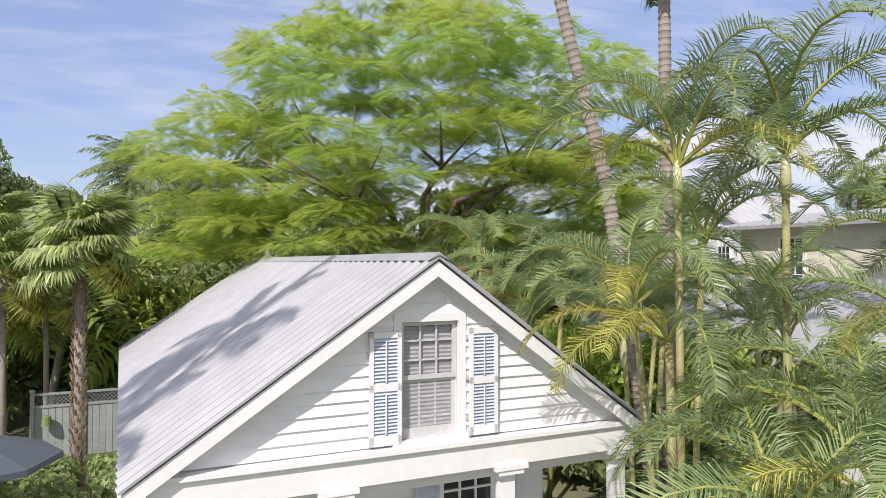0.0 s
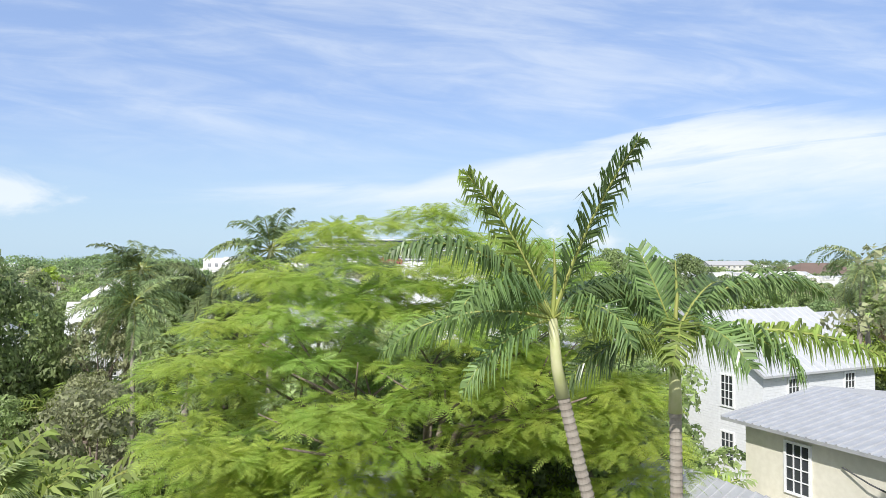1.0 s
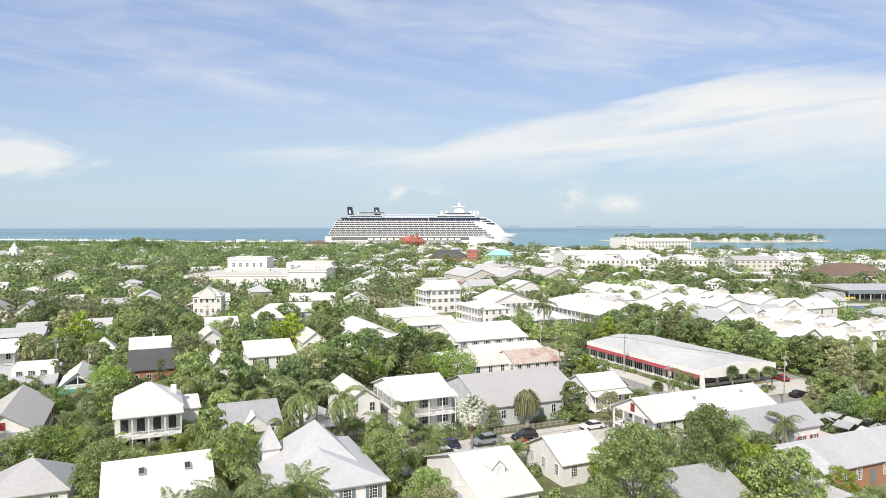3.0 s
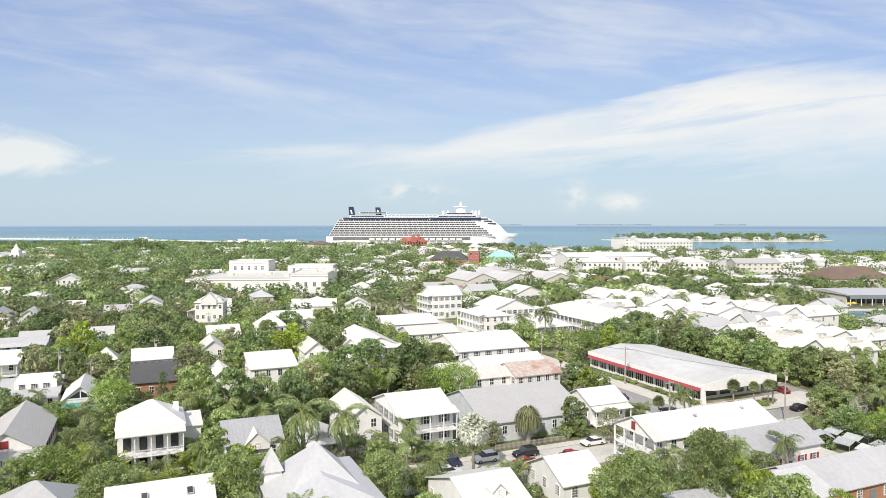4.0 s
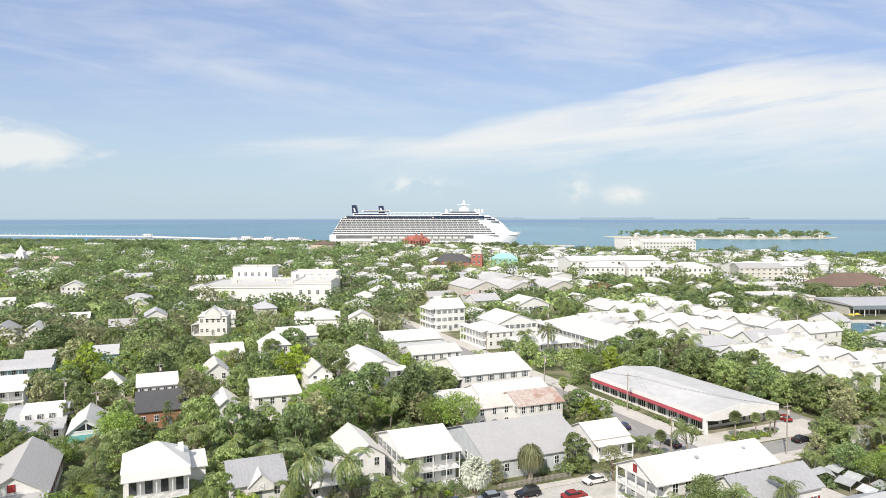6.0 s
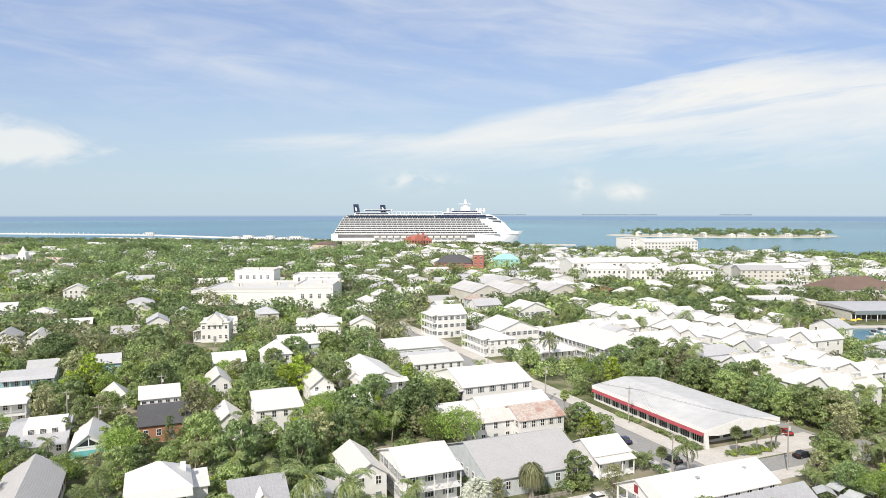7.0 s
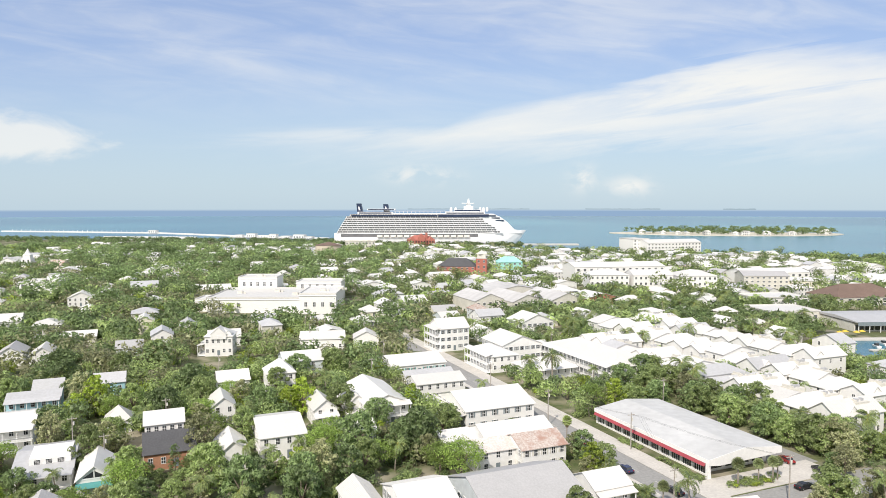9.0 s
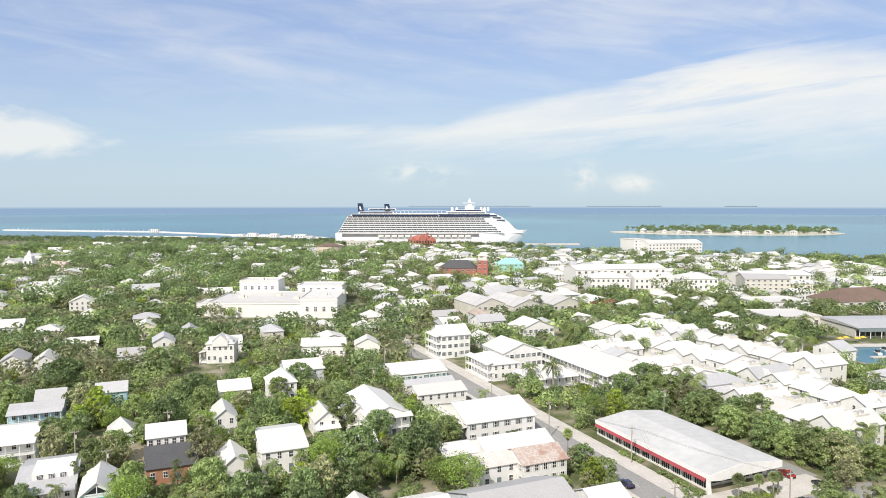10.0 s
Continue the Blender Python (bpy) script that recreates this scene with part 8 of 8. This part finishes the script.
for i in range(PADS + 75):
    low = i % 5 in (1, 2, 4)                              # pads that hang below the dome
    a, q = i * 2.39996 + rr.uniform(-0.35, 0.35), math.sqrt((min(i, PADS - 1) + 0.5) / PADS)
    R = 10.0 * q * rr.uniform(0.9, 1.04) * (0.94 if low else 1.0)
    x, y = -0.5 + R * math.cos(a) * 1.02, 0.6 + R * 0.85 * math.sin(a)
    fall = 6.3 if x < 0 else 3.6
    z = 15.9 - fall * q ** 2.0 + rr.uniform(-0.55, 0.55) + 0.5 * math.sin(x * 0.9) * math.cos(y * 0.8)
    if low:
        z = max(z - rr.uniform(1.2, 3.2 + 2.2 * q), 6.4 + rr.uniform(0, 0.8))
    if i >= PADS:                                         # lower limbs that reach towards the cottage
        x, y, z = (rr.uniform(2.0, 9.0), rr.uniform(-5.0, 3.0), rr.uniform(6.8, 10.6)) if i % 5 < 3 else (rr.uniform(-8.0, 3.0), rr.uniform(-7.5, -3.0), rr.uniform(6.6, 9.4))
    r = rr.uniform(0.85, 1.65)
    n = int(74 * r * r)                                   # feather leaves on the pad
    w, d = rr.uniform(0, 6.283, n), np.sqrt(rr.random(n)) * r * 0.72
    az_ = w + rr.normal(scale=0.55, size=n)
    el_ = 0.30 - 0.85 * d / r + rr.normal(scale=0.22, size=n)
    out_ = np.stack([np.cos(az_) * np.cos(el_), np.sin(az_) * np.cos(el_), np.sin(el_)], 1)
    o = np.stack([x + d * np.cos(w) * 1.2, y + d * np.sin(w), z - 0.30 * d * d / r + rr.normal(scale=0.06, size=n)], 1)
    side = unit(np.cross(out_, np.array([0, 0, 1.0]) + rr.normal(scale=0.25, size=(n, 3))))
    L = rr.uniform(0.38, 0.62, n)
    for j in range(PIN):
        f = (j + 1) / PIN
        c0 = o + out_ * (L * f)[:, None] + np.array([0, 0, -0.16]) * (L * f * f)[:, None]
        half = (L * 0.17 * math.sin(math.pi * (0.12 + 0.80 * f)))[:, None]
        for sg in (-1, 1):
            arm = unit(side * sg * 0.9 + out_ * 0.45 + np.array([0, 0, -0.22]))
            cs.append(c0 + arm * half * 0.8), ax_.append(arm * half), ay_.append(out_ * (L * 0.046)[:, None])
part("crown", quads_mesh("crown", np.concatenate(cs), np.concatenate(ax_), np.concatenate(ay_), POINCIANA, tri=True), None, pc)

# darker growth behind and beside the garden
for key, x, y, s, sz in (("near_dark", -32.5, 50, 1.15, 1.85), ("near_dark", -35.5, 47, 1.1, 1.7), ("near_mid", -29.5, 53, 1.0, 1.5), ("near_open", -15.0, 34, 0.9, 0.9), ("near_dark", -8, 33, 0.7, 0.7), ("near_mid", -21, 31, 0.7, 0.55), ("near_mid", 12, 33, 1.1, 1.1), ("near_dark", 4, 38, 1.0, 1.0),
                         ("near_mid", -4, 41, 0.9, 0.9), ("near_mid", -3, 36, 1.1, 1.15), ("near_dark", 3.5, 35.5, 1.05, 1.15), ("near_mid", 9.5, 36, 0.9, 1.0), ("near_dark", 9, 41, 1.0, 1.0), ("near_tall", 12.6, 13.3, 1.0, 1.0), ("near_big", 23.4, 78.0, 1.0, 1.03), ("near_big", 36.2, 88, 0.85, 1.0), ("near_dark", -6, 29.5, 0.6, 0.6), ("near_dark", 14.5, 47, 1.0, 1.0),
                         ("near_mid", -26, 44, 0.7, 0.7), ("near_mid", -15, 44, 0.7, 0.6), ("near_open", -22, 48, 0.7, 0.7)):
    tree(key, *xy(x, y), s, turn=(x * 31) % 360, sz=sz, group="garden trees")
for key, x, y, s in (("tall_royal", 23.4, 64.5, 0.68), ("golden", -14, 25, 1.9), ("golden", -10.6, 27.5, 1.7), ("golden", -17.5, 27, 1.9), ("tall_royal", -9.7, 48.6, 1.04), ("tall_coconut", 37, 55, 1.0), ("tall_coconut", 40.5, 58, 0.93), ("tall_royal", -21.1, 55.6, 0.94), ("tall_royal", -17.6, 45, 0.8), ("coconut", -13.6, 43, 1.3), ("royal", -15.4, 54, 1.2), ("short", -10, 30, 1.2), ("golden", -5, 31.5, 1.0), ("short", 11.5, 28, 1.2), ("coconut", 9, 32, 1.0), ("short", -15, 29, 1.3),
                     ("golden", 9.0, 20.5, 1.1), ("short", 10.8, 17.5, 1.0), ("golden", 1.5, 30, 1.0), ("short", -7.5, 27.5, 1.0), ("royal", -19.5, 66, 1.15), ("coconut", -25, 62, 1.6), ("coconut", -16, 60, 1.5), ("royal", -13.8, 70, 1.1),
                     ("coconut", -9, 64, 1.2), ("golden", -24, 52, 1.5), ("golden", -18, 50, 1.4), ("short", -28, 57, 1.5), ("golden", -12, 58, 1.4), ("short", -6, 60, 1.4), ("coconut", -3, 70, 1.1), ("golden", 2, 66, 1.5), ("short", 6, 72, 1.5)):
    palm(key, *xy(x, y), s, turn=(x * 47) % 360, group="garden palms")


def near_spots(n, box, r0, r1, z):
    return [(rng.uniform(box[0], box[2]), rng.uniform(box[1], box[3]), rng.uniform(r0, r1), GROUND + rng.uniform(0.3, z)) for _ in range(n)]


mass("shrubs", "planted bed of low shrubs before the shop porch", [(*grid(rng.uniform(119.5, 134), rng.uniform(112.5, 115.8)).translation.xy, rng.uniform(0.5, 0.9), GROUND + 0.6) for k in range(34)], MIDLEAF, 120, 0.16)
mass("shrubs", "yellow-green shrubs in the bed before the shop porch", [(*grid(rng.uniform(119.5, 134), rng.uniform(112.5, 115.8)).translation.xy, rng.uniform(0.4, 0.7), GROUND + 0.6) for k in range(16)], LIMELEAF, 120, 0.14)
mass("shrubs", "leafy green shrubs along the patio edge", near_spots(16, (-9.5, 14.5, -6.6, 18.2), 0.4, 0.7, 0.7), MIDLEAF, 300, 0.11)
mass("shrubs", "dark undergrowth behind the fence", near_spots(60, (-22, 25, -5, 36), 1.0, 1.9, 3.2), MIDLEAF, 240, 0.24)
mass("shrubs", "green undergrowth beneath the palms", near_spots(46, (4.5, 7.5, 12, 24), 0.6, 1.1, 1.5), MIDLEAF, 300, 0.17)
mass("shrubs", "yellow-green shrubs beside the big tree, coloured bright as if sunlit", near_spots(46, (3.5, 19, 11.5, 31), 0.8, 1.5, 3.6), BRIGHTLEAF, 280, 0.14)
mass("shrubs", "mixed undergrowth beneath the big tree", near_spots(60, (-4, 24, 16, 40), 1.0, 1.8, 3.0), LIMELEAF, 240, 0.24)

# ---------------------------------------------------------------- cars, poles and street things
TYRE = material("tyre_rubber", (0.02, 0.02, 0.02), scale=10, rough=0.9)
RIM = material("alloy_rim", (0.45, 0.45, 0.46), scale=10, rough=0.3, metal=0.8)
LAMPGLASS = material("headlight_glass", (0.7, 0.7, 0.7), scale=5, rough=0.15)
TAIL = material("tail_light", (0.35, 0.02, 0.02), scale=5, rough=0.2)


def car(u, v, turn, paint, label, tall=False):
    h = 1.75 if tall else 1.45
    t = thing("car", grid(u, v, GROUND + 0.02, turn), label, "car", "parked cars")
    b = Geo()
    side = [(-2.3, 0.35), (2.3, 0.35), (2.35, 0.62), (2.2, 0.85), (1.1, 0.98 if not tall else 1.08), (-2.2, 1.0 if not tall else 1.1), (-2.38, 0.7)]
    b.prism(side, 1, -0.9, 0.9)
    part("body", b, paint, t)
    top = [(-2.1 if tall else -1.7, 0.98), (1.15, 0.98), (0.45, h - 0.08), (0.2, h), (-1.6 if tall else -1.1, h), (-1.95 if tall else -1.45, h - 0.1)]
    part("cabin_glass", Geo().prism(top, 1, -0.74, 0.74), GLASS, t)
    part("roof", Geo().prism([(0.35, h - 0.06), (0.2, h + 0.03), (-1.6 if tall else -1.1, h + 0.03), (-1.8 if tall else -1.3, h - 0.06)], 1, -0.76, 0.76), paint, t)
    for x in (-1.45, 1.45):
        for y in (-0.82, 0.82):
            w = part("wheel", Geo().tube([(x, y - 0.1, 0.33), (x, y + 0.1, 0.33)], [0.33, 0.33], 16), TYRE, t)
            part("rim", Geo().tube([(x, y - 0.115, 0.33), (x, y + 0.115, 0.33)], [0.2, 0.2], 12), RIM, w)
    for y in (-0.68, 0.68):
        part("headlight", Geo().box(2.2, y - 0.16, 0.66, 2.33, y + 0.16, 0.78), LAMPGLASS, t)
        part("tail_light", Geo().box(-2.38, y - 0.14, 0.72, -2.24, y + 0.14, 0.92), TAIL, t)
    part("bumper", Geo().box(2.25, -0.8, 0.32, 2.42, 0.8, 0.5).box(-2.44, -0.8, 0.32, -2.28, 0.8, 0.5), TYRE, t)
    return t


def paint(name, c):
    return material(name, c, c, scale=2, rough=0.25, spec=0.6, stain=0.08)


CW, CB, CR, CN = paint("white_car_paint", (0.75, 0.75, 0.74)), paint("black_car_paint", (0.02, 0.02, 0.025)), paint("red_car_paint", (0.30, 0.03, 0.03)), paint("navy_car_paint", (0.03, 0.04, 0.10))
for u, v, turn, p, l, tall in ((54.4, 106.3, 180, CW, "white car parked at the kerb", True), (62.3, 105.9, 180, CB, "black sport utility car at the kerb", True), (47.0, 106.4, 180, CN, "dark blue car behind a palm", True),
                               (45.6, 102.6, 0, CW, "white sport utility car by the cottages", True), (60.0, 101.7, 0, CR, "dark red car by the cottages", False), (69.5, 101.7, 0, CR, "red pickup truck at the kerb", False),
                               (77.2, 106.2, 180, CW, "white car parked at the kerb", False), (103.4, 131.7, 90, CN, "dark blue car at the kerb opposite the shop", False), (105.4, 117.0, 90, CB, "black car near the corner", False),
                               (103.4, 152, 90, CN, "dark car on the street", False), (143.5, 128, 75, CR, "red car under the trees", False), (144.5, 121, 75, CR, "dark red car in the car park", False),
                               (143.8, 134, 75, CB, "black car under the trees", False), (143.2, 146, 80, CW, "white car behind the shop", False), (144.0, 140, 80, CB, "black car behind the shop", False), (146.5, 113, 75, CB, "black car at the car park edge", False),
                               (134.5, 107.6, 0, CB, "black car before the shop", False), (99, 101.8, 0, CW, "white car near the corner", False)):
    car(u, v, turn, p, l, tall)


def pole(u, v, h, label, arm=True, lamp=False):
    t = thing("utility_pole", grid(u, v), label, "utility pole", "utility poles")
    part("mast", Geo().tube([(0, 0, 0), (0, 0, h)], [0.17, 0.11], 9), POLEWOOD, t)
    if arm:
        part("crossarm", Geo().box(-1.1, -0.06, h - 0.7, 1.1, 0.06, h - 0.55), POLEWOOD, t)
        for x in (-1.0, -0.4, 0.4, 1.0):
            part("insulator", Geo().tube([(x, 0, h - 0.55), (x, 0, h - 0.35)], [0.06, 0.04], 7), STUCCO, t)
    part("transformer", Geo().tube([(0.35, 0, h - 2.3), (0.35, 0, h - 1.4)], [0.22, 0.22], 10), STUCCO, t)
    if lamp:
        part("lamp_arm", Geo().tube([(0, 0, h - 3), (-1.4, 0, h - 2.6)], [0.04, 0.03], 6), STUCCO, t)
        part("lamp_head", Geo().box(-1.9, -0.12, h - 2.7, -1.4, 0.12, h - 2.55), STUCCO, t)
    return t


# yard of tarpaulins and small boats behind the low houses
TARP = material("grey_tarpaulin", (0.50, 0.52, 0.53), (0.42, 0.44, 0.45), scale=3, rough=0.7, obj_random=0.35)
BLUE = material("blue_plastic", (0.05, 0.25, 0.45), (0.04, 0.21, 0.40), scale=4, rough=0.5)
for k in range(11):
    u, v = 118.5 + (k % 4) * 4.2 + rng.uniform(-0.8, 0.8), 81 + (k // 4) * 4.6 + rng.uniform(-0.8, 0.8)
    tp = thing("tarpaulin", grid(u, v, turn=rng.uniform(-40, 40)), "sagging grey tarpaulin over stored goods", "tarpaulin", "yard covers")
    part("sheet", Geo().prism([(-1.8, 1.5), (0, 2.3), (1.8, 1.5), (1.8, 1.42), (0, 2.22), (-1.8, 1.42)], 1, -1.6, 1.6), TARP, tp)
    for sx in (-1.7, 1.7):
        for sy in (-1.5, 1.5):
            part("pole", Geo().tube([(sx, sy, 0), (sx, sy, 1.5)], [0.04, 0.04], 6), POLEWOOD, tp)
    FOOT.append((u - 2, v - 2, u + 2, v + 2))
for k in range(5):
    ky = thing("kayak", grid(117.5 + k * 2.2, 77.5, turn=70 + k * 9), "blue plastic kayak lying in the yard" if k % 2 else "pale plastic kayak lying in the yard", "kayak", "yard kayaks")
    part("hull", Geo().tube([(-1.9, 0, 0.25), (-1.2, 0, 0.2), (0, 0, 0.2), (1.2, 0, 0.2), (1.9, 0, 0.25)], [0.03, 0.28, 0.36, 0.28, 0.03], 10), BLUE if k % 2 else TARP, ky, smooth=True)
pole(113.9, 143, 10, "grey wooden utility pole before the shop", lamp=True)
pole(124.2, 103, 11, "tall utility pole at the corner", lamp=True)
for u, v, h in ((104, 168, 11), (104, 205, 11), (70, 232, 10), (-12.5, 178, 10), (1.5, 205, 10), (31, 210, 10), (-21, 196, 10), (98, 108.8, 10), (62, 300, 12), (66, 330, 12), (20, 258, 10), (146, 168, 10), (-20, 90, 8), (84, 262, 10)):
    pole(u, v, h, "grey wooden utility pole among the gardens")
WIRE = material("dark_wire", (0.05, 0.05, 0.05), scale=5, rough=0.8)
for (u0, v0, z0), (u1, v1, z1) in (((115, 141, 9.4), (104, 168, 10.4)), ((104, 168, 10.4), (104, 205, 10.4)), ((115, 141, 9.4), (124.2, 103, 10.4)), ((98, 108.8, 9.4), (115, 141, 9.4))):
    g = Geo()
    a, b = grid(u0, v0).translation, grid(u1, v1).translation
    for off in (-0.4, 0.4, 1.0):
        pts = []
        for i in range(9):
            s = i / 8
            p = a.lerp(b, s)
            pts.append((p.x + off * 0.8, p.y, z0 + (z1 - z0) * s - 3.2 * s * (1 - s) + GROUND))
        g.tube(pts, [0.014] * 9, 4)
    w = new("power_line", g.mesh("power_line", WIRE))
    tagged(w, "thin sagging overhead power lines", "cable")
